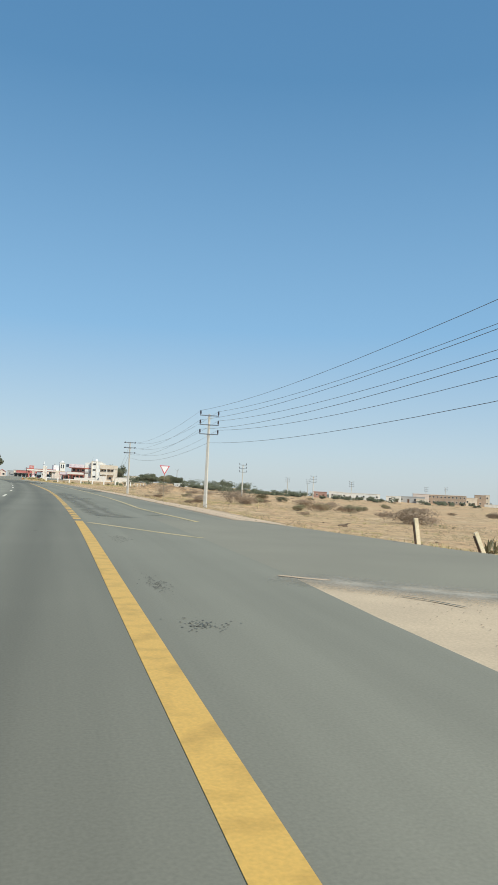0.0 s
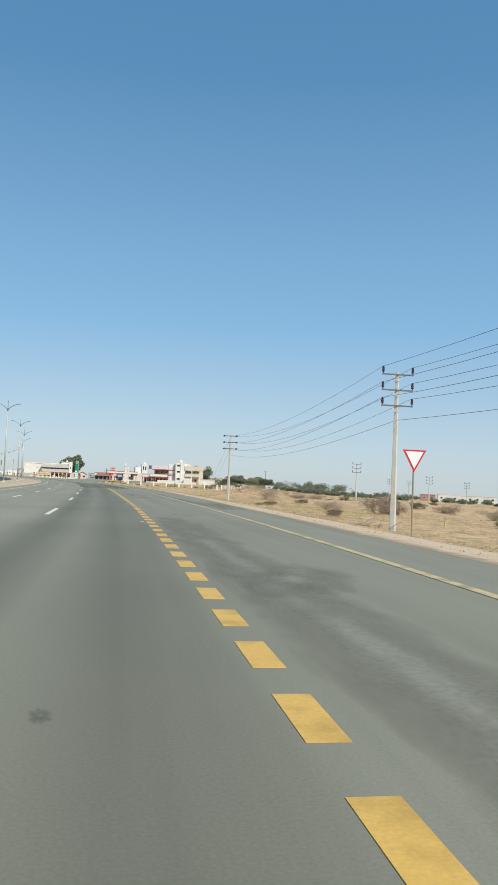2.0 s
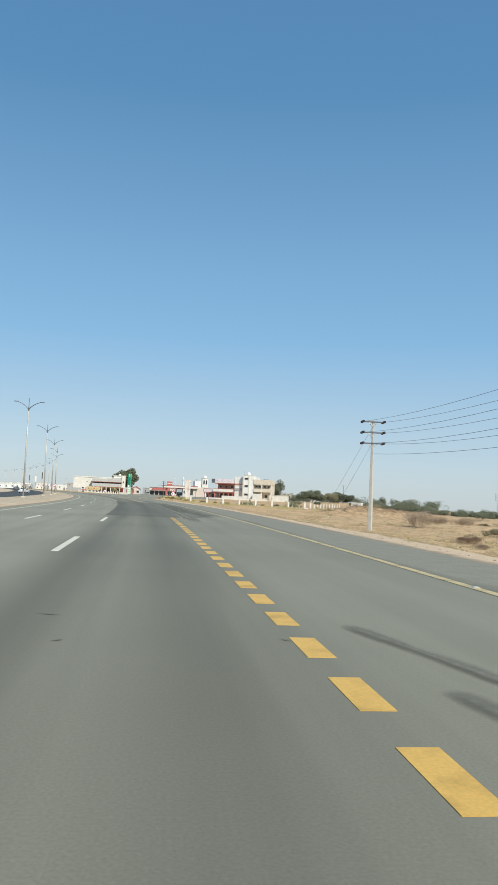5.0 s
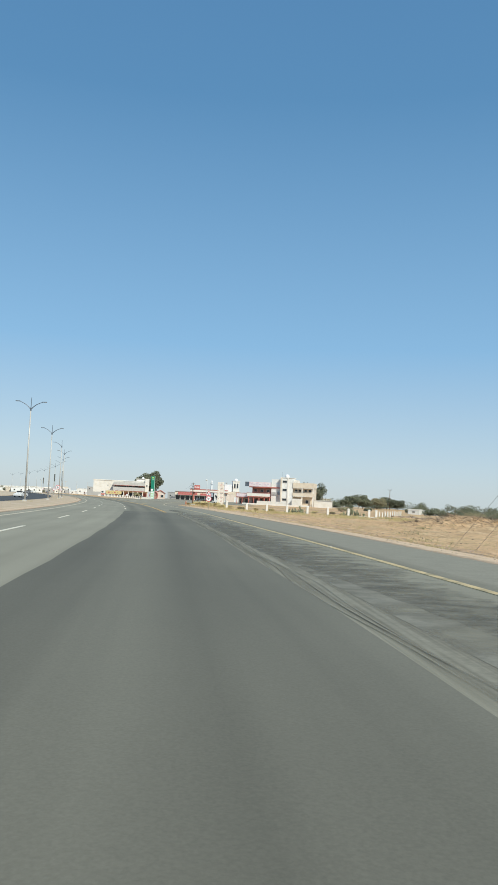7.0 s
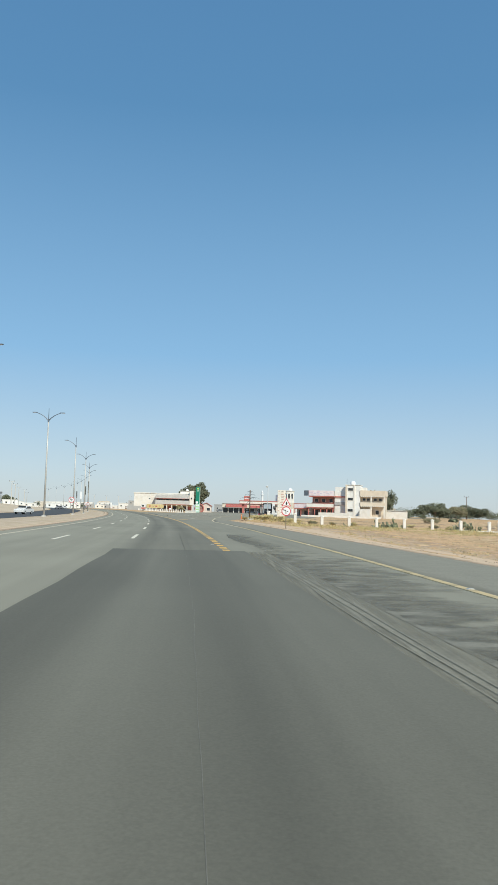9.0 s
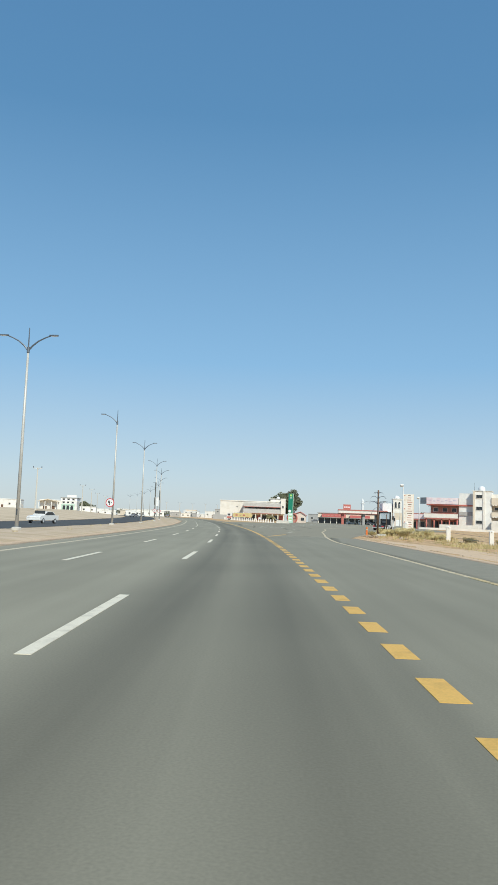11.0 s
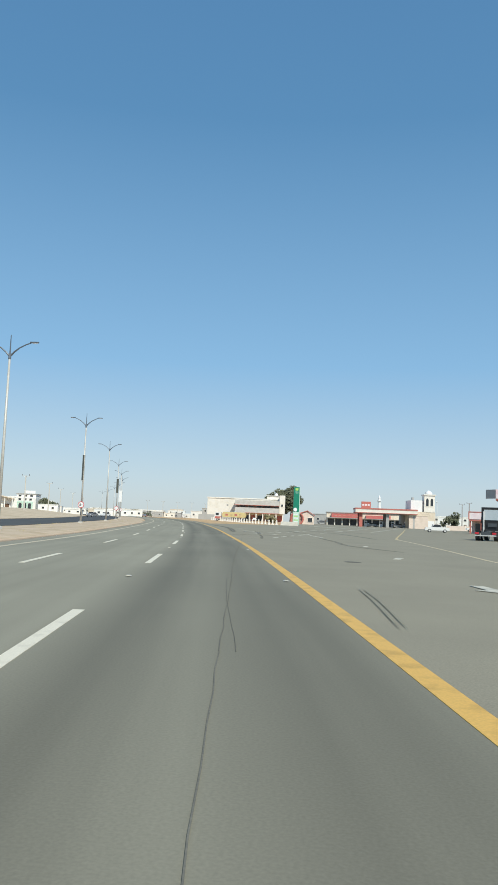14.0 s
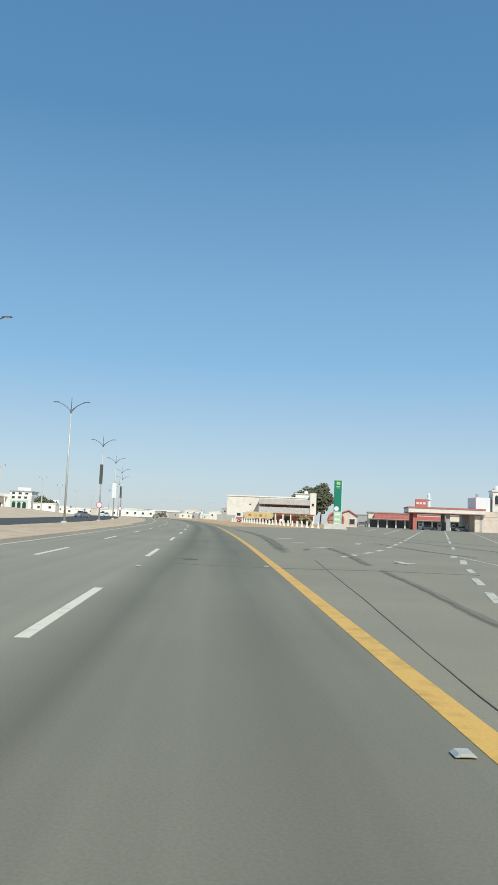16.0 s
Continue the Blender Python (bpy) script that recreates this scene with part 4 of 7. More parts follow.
for x, y, h in ((0.9, 347.5, 2.4), (2.0, 352, 3.1)):
    t = thing("pipe_post", "thin rusty pipe standing on the traffic island", "post", "rusty pipes", "", (x, y, field(x, y)))
    part("pipe", rod((0, 0, -0.2), (0.05, 0, h), 0.045, 0.045, 8), M_BROWN, t)

# ---------------------------------------------------------------- fence along the sand
FENCE = [(-1.7 + 4.87 * k, 346.2 - 0.8 * k) for k in range(1, 10)] + [(43.8, 338.7)]
post = None
for x, y in FENCE:
    z = min(field(x, y), -0.15 if x < 4 else -0.45)
    if post is None:
        post = thing("fence_post", "white plastered concrete fence post in dry grass", "fence post", "fence posts", "", (x, y, z))
        part("shaft", box((0, 0, 0.72), (0.5, 0.5, 2.0), bevel=0.03), M_PLASTER, post)
        part("cap", lathe([(0.36, 1.70), (0.36, 1.76), (0.02, 1.92)], 4), M_PLASTER, post)
    else:
        copy_thing(post, pose(x, y, z))
rail = thing("fence", "low white kerb and dark wires between fence posts", "fence", "", "", (0, 0, 0))
for n, ((a, ya), (b, yb)) in enumerate(zip(FENCE, FENCE[1:])):
    za, zb = min(field(a, ya), -0.3), min(field(b, yb), -0.3)
    for h in (0.5, 1.05):
        part("rail", rod((a + 0.25, ya, za + h), (b - 0.25, yb, zb + h), 0.016, 0.016, 5), M_IRON, rail)
    if n > 6:
        part("kerb", rod((a + 0.25, ya, za + 0.06), (b - 0.25, yb, zb + 0.06), 0.13, 0.13, 6), M_PLASTER, rail, "low white kerb")
thin = None
for k in range(10):
    x, y = 46.3 + k * 2.25, 345.5 + k * 5.9
    z = field(x, y)
    if thin is None:
        thin = thing("picket", "thin white concrete picket of a field fence", "fence post", "pickets of the field fence", "", (x, y, z))
        part("shaft", box((0, 0, 0.65), (0.28, 0.28, 1.5), bevel=0.02), M_PLASTER, thin)
        part("cap", box((0, 0, 1.42), (0.33, 0.33, 0.06)), M_PLASTER, thin)
    else:
        copy_thing(thin, pose(x, y, z))


# ---------------------------------------------------------------- buildings
def window(parent, u, z, w, h, v=0.0, bars=1, name="window"):
    """A recessed pane with frame and sill on the face v (towards the viewer at -v)."""
    f = part(name, box((u, v + 0.03, z), (w, 0.1, h)), M_GLASS, parent, "dark glass")
    bm = bmesh.new()
    for du in (-w / 2, w / 2):
        box((u + du, v - 0.05, z), (0.1, 0.14, h + 0.1), bm=bm)
    for dz in (-h / 2, h / 2):
        box((u, v - 0.05, z + dz), (w + 0.2, 0.14, 0.1), bm=bm)
    part("frame", bm, M_PLASTER, f)
    for k in range(bars):
        part("mullion", box((u - w / 2 + w * (k + 1) / (bars + 1), v - 0.03, z), (0.06, 0.08, h)), M_IRON, f)
    return f


def scallops(parent, u0, u1, z, v, material):
    n = int((u1 - u0) / 0.8)
    for k in range(n):
        u = u0 + (u1 - u0) * (k + 0.5) / n
        w = (u1 - u0) / n * 0.46
        part("scallop", prism([(u - w, z), (u + w, z), (u + w * 0.7, z - 0.3), (u, z - 0.42), (u - w * 0.7, z - 0.3)], v, v + 0.25), material, parent)


def villa():
    t = thing("villa", "white and beige three-storey building with balconies and a stair tower", "building", "", "", (25.4, 498, 0.2), -15.6)
    # left wing with its broad roof sign
    # recess wall: the overhang's shade is put into its dull red colour
    part("wall", span(0.6, 9.8, 3.4, 14, -0.5, 8.05), M_REDDUST, t, "wall deep behind the balconies, dull red for its shade")
    part("wall", span(9.8, 14.4, 2.2, 14, -0.5, 10.3), M_WASH, t, "white plastered wall")
    part("roof_slab", span(0.6, 9.8, 0.2, 14, 8.4, 8.6), M_GREY, t)
    part("roof_slab", span(-0.4, 9.8, 0.0, 14.4, 8.05, 8.4), M_BRICKRED, t, "red painted roof edge")
    rs = part("roof_sign", span(-0.4, 9.8, -0.15, 0.15, 8.45, 10.55, bevel=0.03), M_SIGNPINK, t, "faded pink and white sign panel")
    for k in range(7):
        part("writing", box((0.8 + k * 1.3, -0.17, 9.7 - 0.25 * (k % 2)), (0.85, 0.03, 0.3)), M_LILAC, rs)
    # grey paints in the sign's shaded end; the slanting return is added to show it
    part("roof_side", span(-0.4, -0.15, 0.2, 9.5, 8.45, 10.55), M_GREY, t, "end panel of the roof sign, grey for its shaded side")
    part("roof_side", span(9.55, 9.8, 0.2, 4.5, 8.45, 10.55), M_GREY, t)
    part("roof_side", box((-1.55, 1.15, 9.5), (3.2, 0.2, 2.1), -45), M_GREY, t, "slanting return added to the roof sign, grey as its shaded end")
    part("balcony_slab", span(-1.0, 9.9, -1.4, 3.0, 3.65, 3.95), M_BRICKRED, t, "red painted slab edge")
    part("balcony_wall", span(-1.0, 9.9, -1.45, -1.2, 3.95, 5.35, bevel=0.02), M_PLASTER, t, "white balcony wall")
    part("balcony_side", span(-1.0, -0.8, -1.2, 2.2, 3.95, 5.35), M_PLASTER, t)
    part("balcony_trim", span(-1.05, 9.95, -1.5, -1.15, 5.36, 5.5), M_BRICKRED, t, "red coping")
    for k in range(3):
        window(t, 2.2 + k * 3.0, 6.7, 1.5, 1.3, 3.4)
    part("floor_band", span(9.8, 14.4, 1.85, 2.2, 5.0, 6.2), M_GREY, t)
    part("floor_band", span(9.8, 14.4, 1.85, 2.2, 8.0, 8.5), M_BRICKRED, t)
    for k in range(5):
        part("column", rod((-0.2 + k * 2.45, -0.9, -0.5), (-0.2 + k * 2.45, -0.9, 3.65), 0.22, 0.22, 10), M_BRICKRED, t, "red painted column", True)
    for k in range(4):
        d = part("shop_front", span(1.0 + k * 2.4, 3.0 + k * 2.4, 3.28, 3.38, 0.0, 2.9), M_GLASS, t, "dark shop window")
        part("frame", span(0.9 + k * 2.4, 3.1 + k * 2.4, 3.2, 3.3, 2.9, 3.1), M_BRICKRED, d)
    # porch at the end
    part("porch_roof", span(-6.4, -0.9, 0.4, 4.6, 3.1, 3.5), M_BRICKRED, t, "red painted porch roof")
    part("porch_sign", span(-6.4, -0.9, 0.3, 0.5, 3.5, 5.1, bevel=0.02), M_SIGNPINK, t)
    part("porch_trim", span(-6.5, -0.9, 0.22, 0.55, 5.1, 5.3), M_BRICKRED, t)
    part("porch_trim", span(-6.55, -6.3, 0.25, 4.6, 3.45, 5.3), M_BRICKRED, t)
    for u in (-6.1, -3.6):
        part("column", box((u, 0.9, 1.4), (0.35, 0.35, 3.6)), M_BRICKRED, t)
    part("wall", span(-6.0, 0.5, 4.4, 12, -0.5, 4.4), M_PINK, t)
    window(t, -4.6, 1.5, 1.4, 2.2, 4.4)
    window(t, -2.2, 1.5, 1.4, 2.2, 4.4)
    # stair tower
    part("tower", span(14.4, 20.2, 0.2, 9, -0.5, 12.9, bevel=0.03), M_WASH, t, "white stair tower")
    part("tower_cap", span(14.2, 20.4, 0.0, 9.2, 12.9, 13.1), M_PLASTER, t)
    part("tower_rib", span(14.4, 15.0, -0.05, 0.2, -0.5, 12.9), M_BEIGE, t)
    part("tower_rib", span(17.6, 18.2, -0.05, 0.2, -0.5, 12.9), M_PLASTER, t)
    for z in (11.2, 7.4, 3.0):
        window(t, 16.4, z, 2.0, 1.1, 0.2)
    part("roof_room", span(9.9, 14.4, 2.4, 9, 10.3, 12.2), M_WASH, t)
    part("roof_room", span(20.2, 22.2, 2.4, 9, 11.0, 12.1), M_PLASTER, t)
    part("water_tank", lathe([(1.0, 13.1), (1.1, 13.3), (1.1, 14.0), (0.75, 14.5), (0.2, 14.75)], 14, (16.9, 3.5, 0)), M_SIGNW, t, "white dome-topped water tank", True)
    part("mast", rod((14.8, 1.5, 13.0), (14.8, 1.5, 15.6), 0.05, 0.03, 5), M_IRON, t)
    # right wing
    part("wall", span(20.2, 29.8, 2.2, 13, -0.5, 10.9), M_BEIGE, t, "beige plastered wall")
    part("parapet", span(20.2, 30.1, -0.2, 0.15, 8.7, 10.9, bevel=0.02), M_BEIGE, t)
    part("parapet", span(29.8, 30.1, 0.15, 12, 8.7, 10.9), M_BEIGE, t)
    part("roof_slab", span(20.2, 29.8, 0.15, 2.2, 8.7, 9.0), M_BEIGE, t)
    scallops(t, 20.4, 30.0, 8.7, -0.2, M_PLASTER)
    part("balcony_wall", span(20.2, 30.1, -0.2, 0.1, 4.9, 6.3, bevel=0.02), M_BEIGE, t)
    part("balcony_slab", span(20.2, 29.8, 0.1, 2.2, 4.7, 4.95), M_PLASTER, t)
    scallops(t, 20.4, 30.0, 4.9, -0.2, M_PLASTER)
    for u in (24.6, 29.7):
        part("pillar", span(u - 0.25, u + 0.25, -0.1, 0.4, -0.5, 8.7), M_PLASTER, t)
    for u in (21.6, 23.3, 26.0, 28.0):
        window(t, u, 7.4, 1.2, 1.0, 2.2)
    for u in (22.0, 26.8):
        window(t, u, 2.4, 1.4, 1.6, 2.2)
    part("cabin", span(20.4, 24.6, -3.2, 0.0, -0.5, 3.6), M_PLASTER, t, "white plastered ground-floor room")
    part("garden_wall", span(4.5, 16.5, -5.0, -4.7, -0.6, 1.9), M_PLASTER, t, "white garden wall")
    part("garden_wall", span(-2, 29.0, -7.0, -6.75, -0.6, 0.75), M_PLASTER, t)
    part("side_wall", span(30.1, 38.6, 1.0, 1.3, -0.6, 2.9), M_PLASTER, t, "white boundary wall")
    part("shed", span(31.0, 38.0, 2.0, 8.0, -0.6, 3.2), M_PLASTER, t)
    part("shed_roof", span(30.6, 38.4, 1.6, 8.4, 3.2, 3.4), M_CONC, t)
    t.scale = (0.955, 0.955, 0.965)
    return t


villa()


def plain_house(x, y, w, d, h, turn, wall, label, floors=1, doors=True, roof=None, name="house", bay=4):
    z = field(x, y)
    t = thing(name, label, "building", "", "", (x, y, z), turn)
    part("wall", span(-w / 2, w / 2, 0, d, -1.0, h), wall, t)
    part("parapet", span(-w / 2 - 0.15, w / 2 + 0.15, -0.15, d + 0.15, h, h + 0.35), roof or wall, t)
    n = max(1, int(w / bay))
    for f in range(floors):
        zz = h * (f + 0.55) / floors
        for k in range(n):
            u = -w / 2 + w * (k + 0.5) / n
            if doors and f == 0 and k % 3 == 1:
                part("door", span(u - 0.6, u + 0.6, -0.06, 0.02, 0, 2.2), M_BROWN, t)
            else:
                window(t, u, zz, 1.1, min(1.1, h / floors * 0.34), 0.0)
    return t


# houses far across the scrub
for i, (x, y, w, d, h, tr, wl, lab) in enumerate((
        (173, 440, 8, 8, 3.4, -22, M_REDDUST, "small dull red house across the scrub"),
        (184, 442, 8, 8, 4.0, -22, M_PLASTER, "small white house across the scrub"),
        (198, 436, 24, 9, 3.7, -24, M_PLASTER, "long low white building across the scrub"),
        (218, 431, 9, 9, 3.3, -26, M_PLASTER, "low white building beside a dark shed"),
        (231, 432, 16, 9, 3.6, -26, M_GREY, "low grey shed with a dark open front"),
        (236, 428, 7, 5, 2.6, -26, M_BEIGE, "small cream hut in front of a shed"),
        (244, 444, 10, 8, 5.6, -26, M_PINK, "pinkish block behind a shed"),
        (260.5, 440, 24, 12, 6.0, -30, M_ARCADE, "long brown arcaded building with a pale roof edge"),
        (276, 437, 8, 9, 5.0, -30, M_BEIGE, "narrow cream-coloured house across the scrub"),
        (283, 437, 7, 8, 7.2, -31, M_ARCADE, "brown tower-like block across the scrub"),
        (287.5, 436, 3, 5, 7.6, -31, M_BEIGE, "slim cream stair tower across the scrub"),
        (298, 424, 34, 1, 2.0, -33, M_PLASTER, "long low white boundary wall across the scrub"),
        (86.5, 452, 4.5, 5, 1.7, -30, M_WASH, "small low white house behind the spoil bank"),
        (94.5, 458, 5, 5, 1.5, -30, M_WASH, "low white house behind the spoil bank"))):
    arc = wl is M_ARCADE and w > 20
    if d < 2:
        t = thing("boundary_wall", lab, "wall", "", "", (x, y, field(x, y)), tr)
        part("wall", span(-w / 2, w / 2, 0, 0.3, -2.0, h), wl, t)
        part("coping", span(-w / 2, w / 2, -0.08, 0.38, h, h + 0.15), M_BEIGE, t)
        continue
    plain_house(x, y, w, d, h, tr, wl, lab, 2 if h > 5.9 else 1, not arc, M_PLASTER if arc else None, bay=2.2 if arc else 4)

# ---------------------------------------------------------------- fuel station
Z6 = lift(600)


def fuel_canopy():
    t = thing("fuel_canopy", "flat red and white fuel station canopy on columns", "canopy", "", "", (-1.0, 596, Z6), 0)
    part("fascia", span(0, 21.5, -0.2, 15, 5.0, 6.5, bevel=0.04), M_PLASTER, t, "white fascia")
    part("red_band", span(-0.12, 21.62, -0.32, 15.1, 6.15, 6.6), M_BRICKRED, t, "red upper band")
    part("red_band", span(-0.12, 21.62, -0.30, 15.1, 4.86, 5.05), M_BRICKRED, t, "red lower band")
    part("soffit", span(0.2, 21.3, 0, 14.8, 4.8, 4.9), M_GREY, t, "grey soffit")
    for u in (2.0, 11.3, 20.2):
        for v in (1.5, 12.5):
            part("column", span(u - 0.55, u + 0.55, v - 0.5, v + 0.5, -0.3, 4.85), M_BRICKRED if u < 3 else M_GREY, t)
    for u in (4.0, 9.5, 13.5, 18.0):
        pm = part("pump", span(u - 0.5, u + 0.5, 5.4, 6.2, 0, 2.1, bevel=0.04), M_SIGNW, t, "fuel pump")
        part("display", span(u - 0.35, u + 0.35, 5.34, 5.4, 1.2, 1.8), M_GLASS, pm)
    part("sign_box", span(2.2, 5.5, 3.0, 4.0, 6.6, 8.9, bevel=0.03), M_BRICKRED, t, "red roof sign")
    for k in range(3):
        part("writing", span(2.5 + k * 0.95, 3.2 + k * 0.95, 2.95, 3.0, 7.4, 8.0), M_SIGNPINK, t)
    return t


fuel_canopy()


def shop_row():
    t = thing("shop_row", "low row of shops with red awnings behind the forecourt", "building", "", "", (-10.5, 640, Z6), 0)
    part("wall", span(0, 34, 2, 12, -0.5, 5.2), M_BEIGE, t)
    part("parapet", span(-0.3, 34.3, 1.6, 12.2, 5.2, 5.5), M_GREY, t)
    for k in range(11):
        u = 0.6 + k * 3.05
        f = part("shop_front", span(u, u + 2.5, 1.9, 2.0, 0, 2.7), M_GLASS, t, "dark shop window")
        part("frame", span(u - 0.1, u + 2.6, 1.82, 1.92, 2.7, 2.9), M_BEIGE, f)
        part("pier", span(u - 0.5, u - 0.1, 1.2, 2.0, -0.3, 3.2), M_PLASTER, t)
    part("awning", prism([(2, 3.2), (14, 3.2), (14, 4.8), (2, 4.8)], 0.2, 2.0), M_AWN, t, "red sign band")
    part("awning", prism([(16, 3.2), (26, 3.2), (26, 4.5), (16, 4.5)], 0.4, 2.0), M_AWN, t, "red sign band")
    part("canopy_slab", span(0, 34, -0.6, 2, 3.0, 3.2), M_GREY, t)
    for k in range(6):
        part("writing", span(3.0 + k * 1.8, 4.2 + k * 1.8, 0.14, 0.2, 3.85, 4.15), M_FADED, t)
    return t


shop_row()
mb = thing("mini_minaret", "small white minaret above the shops", "minaret", "", "", (13.0, 668, Z6))
part("shaft", rod((0, 0, 4), (0, 0, 11.3), 0.8, 0.65, 10), M_SIGNW, mb)
part("gallery", rod((0, 0, 11.3), (0, 0, 11.6), 1.1, 1.1, 10), M_SIGNW, mb)
part("lantern", lathe([(0.55, 11.6), (0.55, 12.6), (0.6, 12.9), (0.3, 13.5), (0.05, 14)], 10), M_SIGNW, mb)


def mosque():
    t = thing("mosque", "white building with an arched square tower and a small dome", "mosque", "", "", (19.0, 600, Z6), 4)
    part("hall", span(0, 4.2, 2, 12, 5.8, 10.1), M_SIGNW, t, "white upper storey")
    part("hall", span(-2, 8.6, 1, 14, -0.5, 6.0), M_BEIGE, t)
    tw = part("tower", span(4.6, 8.4, 1.0, 5.0, 5.8, 11.9, bevel=0.03), M_PLASTER, t, "white square tower")
    part("cornice", span(4.3, 8.7, 0.7, 5.3, 11.9, 12.3, bevel=0.03), M_PLASTER, t)
    for u in (5.7, 7.3):
        pts = [(u - 0.45, 8.2), (u + 0.45, 8.2), (u + 0.45, 10.2), (u + 0.3, 10.7), (u, 10.9), (u - 0.3, 10.7), (u - 0.45, 10.2)]
        part("arch", prism(pts, 0.95, 1.1), M_GLASS, tw, "dark arched opening")
        part("sill", span(u - 0.6, u + 0.6, 0.85, 1.0, 8.0, 8.2), M_PLASTER, tw)
    part("dome", lathe([(1.3, 12.3), (1.35, 12.7), (1.1, 13.2), (0.6, 13.6), (0.05, 13.85)], 14, (6.5, 3, 0)), M_SIGNW, t, "", True)
    part("forewall", span(-1.5, 5.2, -3.0, -2.7, -0.5, 4.4), M_PINK, t, "pink forecourt wall")
    part("forewall_cap", span(-1.6, 5.3, -3.1, -2.6, 4.4, 4.65), M_BEIGE, t)
    for k in range(4):
        part("panel_joint", span(-1.4, 5.1, -3.03, -3.0, 0.5 + k, 0.58 + k), M_BEIGE, t)
    part("gate", span(5.2, 7.4, -3.08, -2.98, 0, 2.8), M_SIGNW, t)
    part("tank", rod((1.4, 6, 10.1), (1.4, 6, 11.2), 0.5, 0.5, 10), M_GREY, t)
    return t


mosque()

tot = thing("totem_sign", "tall green and white fuel station totem sign", "totem sign", "", "", (-21.2, 571, lift(571)), 8)
part("body", box((0, 0, 8.05), (2.0, 0.55, 8.0), bevel=0.05), M_GREEN, tot, "green panel")
part("foot", box((0, 0, 2.0), (2.0, 0.5, 4.1), bevel=0.04), M_MINT, tot, "pale green price panel")
part("edge", box((0.95, -0.05, 6.0), (0.2, 0.6, 12.0), bevel=0.03), M_MINT, tot)
part("emblem", box((0, -0.29, 11.3), (0.95, 0.03, 0.75)), M_LIME, tot, "pale emblem patch")
part("writing", box((0, -0.29, 10.45), (1.0, 0.03, 0.16)), M_MINT, tot)
part("writing", box((0, -0.29, 10.1), (0.8, 0.03, 0.12)), M_MINT, tot)
part("roundel", disc(0.6, -0.42, -0.3, (-0.35, 4.75), 20), M_SIGNW, tot, "white roundel")
for k in range(5):
    part("price_row", box((-0.1, -0.27, 3.3 - k * 0.62), (1.3, 0.03, 0.3)), M_LIME if k % 2 else M_SIGNW, tot)

rh = thing("gabled_shop", "pink gabled shop with a red wheel arch at the forecourt", "building", "", "", (-18.9, 598, Z6))
part("wall", prism([(-3.6, -0.3), (3.4, -0.3), (3.4, 3.1), (1.0, 4.6), (-3.6, 3.0)], 0, 9), M_PINK, rh)
part("roof", prism([(-3.9, 2.95), (1.0, 4.7), (3.7, 3.05), (3.7, 3.3), (1.0, 5.0), (-3.9, 3.25)], -0.4, 9.4), M_BRICKRED, rh, "red roof edge")
ring = [(-2.7 + 2.2 * math.cos(a), -0.6, 1.9 + 2.2 * math.sin(a)) for a in [math.pi * 2 * k / 20 for k in range(21)]]
part("wheel_arch", tube(ring, 0.35, 6), M_BRICKRED, rh, "big red ring")
part("wheel_face", disc(2.0, -0.3, -0.1, (-2.7, 1.9)), M_REDDUST, rh)
for k in range(6):
    a = math.pi * k / 6
    part("spoke", box((-2.7, -0.45, 1.9), (4.0, 0.08, 0.12)), M_BRICKRED, rh) if k == 0 else None
window(rh, 2.0, 1.6, 1.6, 1.5, 0.0)
lowrow = plain_house(-8, 672, 16, 8, 4.4, 0, M_GREY, "low grey shop between the totem and the shops", 1)


def white_hall():
    t = thing("white_building", "long white building with a balcony front of grey bands", "building", "", "", (-69.6, 702, lift(700)), 1)
    part("wall", span(0, 38, 6, 26, -0.5, 11.0), M_PLASTER, t, "white windowless wall")
    part("parapet", span(-0.3, 38.3, 5.7, 26.3, 11.0, 11.5), M_PLASTER, t)
    part("small_window", span(9.8, 10.6, 5.95, 6.1, 7.4, 7.9), M_GLASS, t)
    for z0, z1 in ((8.0, 10.3), (4.2, 6.7)):
        part("band", span(14.5, 38.6, 0, 6, z0, z1, bevel=0.03), M_BANDGREY, t, "pale grey balcony band")
        part("trim", span(14.3, 38.8, -0.1, 0.3, z0 - 0.2, z0), M_BRICKRED, t, "red trim")
    part("upper_wall", span(15, 38, 3.5, 6, 6.7, 8.0), M_REDDUST, t, "dull red upper storey wall")
    for k in range(5):
        window(t, 18.0 + k * 4.2, 7.35, 2.6, 0.9, 3.5, 2)
    part("end_wall", span(36.6, 39.2, -0.3, 8, 4.0, 13.2, bevel=0.03), M_PLASTER, t, "white end wall")
    window(t, 37.9, 8.2, 1.0, 1.2, -0.3)
    part("roof_room", span(30, 38.5, 8, 16, 11.5, 13.0), M_PLASTER, t)
    part("roof_edge", span(29.5, 39.0, 7.5, 16.5, 13.0, 13.25), M_PLASTER, t)
    part("tank", lathe([(0.9, 13.25), (1.0, 13.6), (0.8, 14.2), (0.3, 14.6)], 10, (34.5, 10, 0)), M_SIGNW, t, "", True)
    for k in range(8):
        part("column", span(15 + k * 3.3, 15.5 + k * 3.3, 0.2, 0.7, -0.5, 4.2), M_PLASTER, t)
        if k < 7:
            part("shop_front", span(15.7 + k * 3.3, 18.1 + k * 3.3, 4.9, 5.0, 0, 3.0), M_GLASS if k % 2 else M_BRICKRED, t)
    part("ground_wall", span(14.8, 38, 5, 6, -0.5, 4.2), M_BEIGE, t)
    part("fence_wall", span(-3, 13, -4, -3.7, -0.5, 2.6), M_GREY, t, "grey yard wall")
    return t


white_hall()


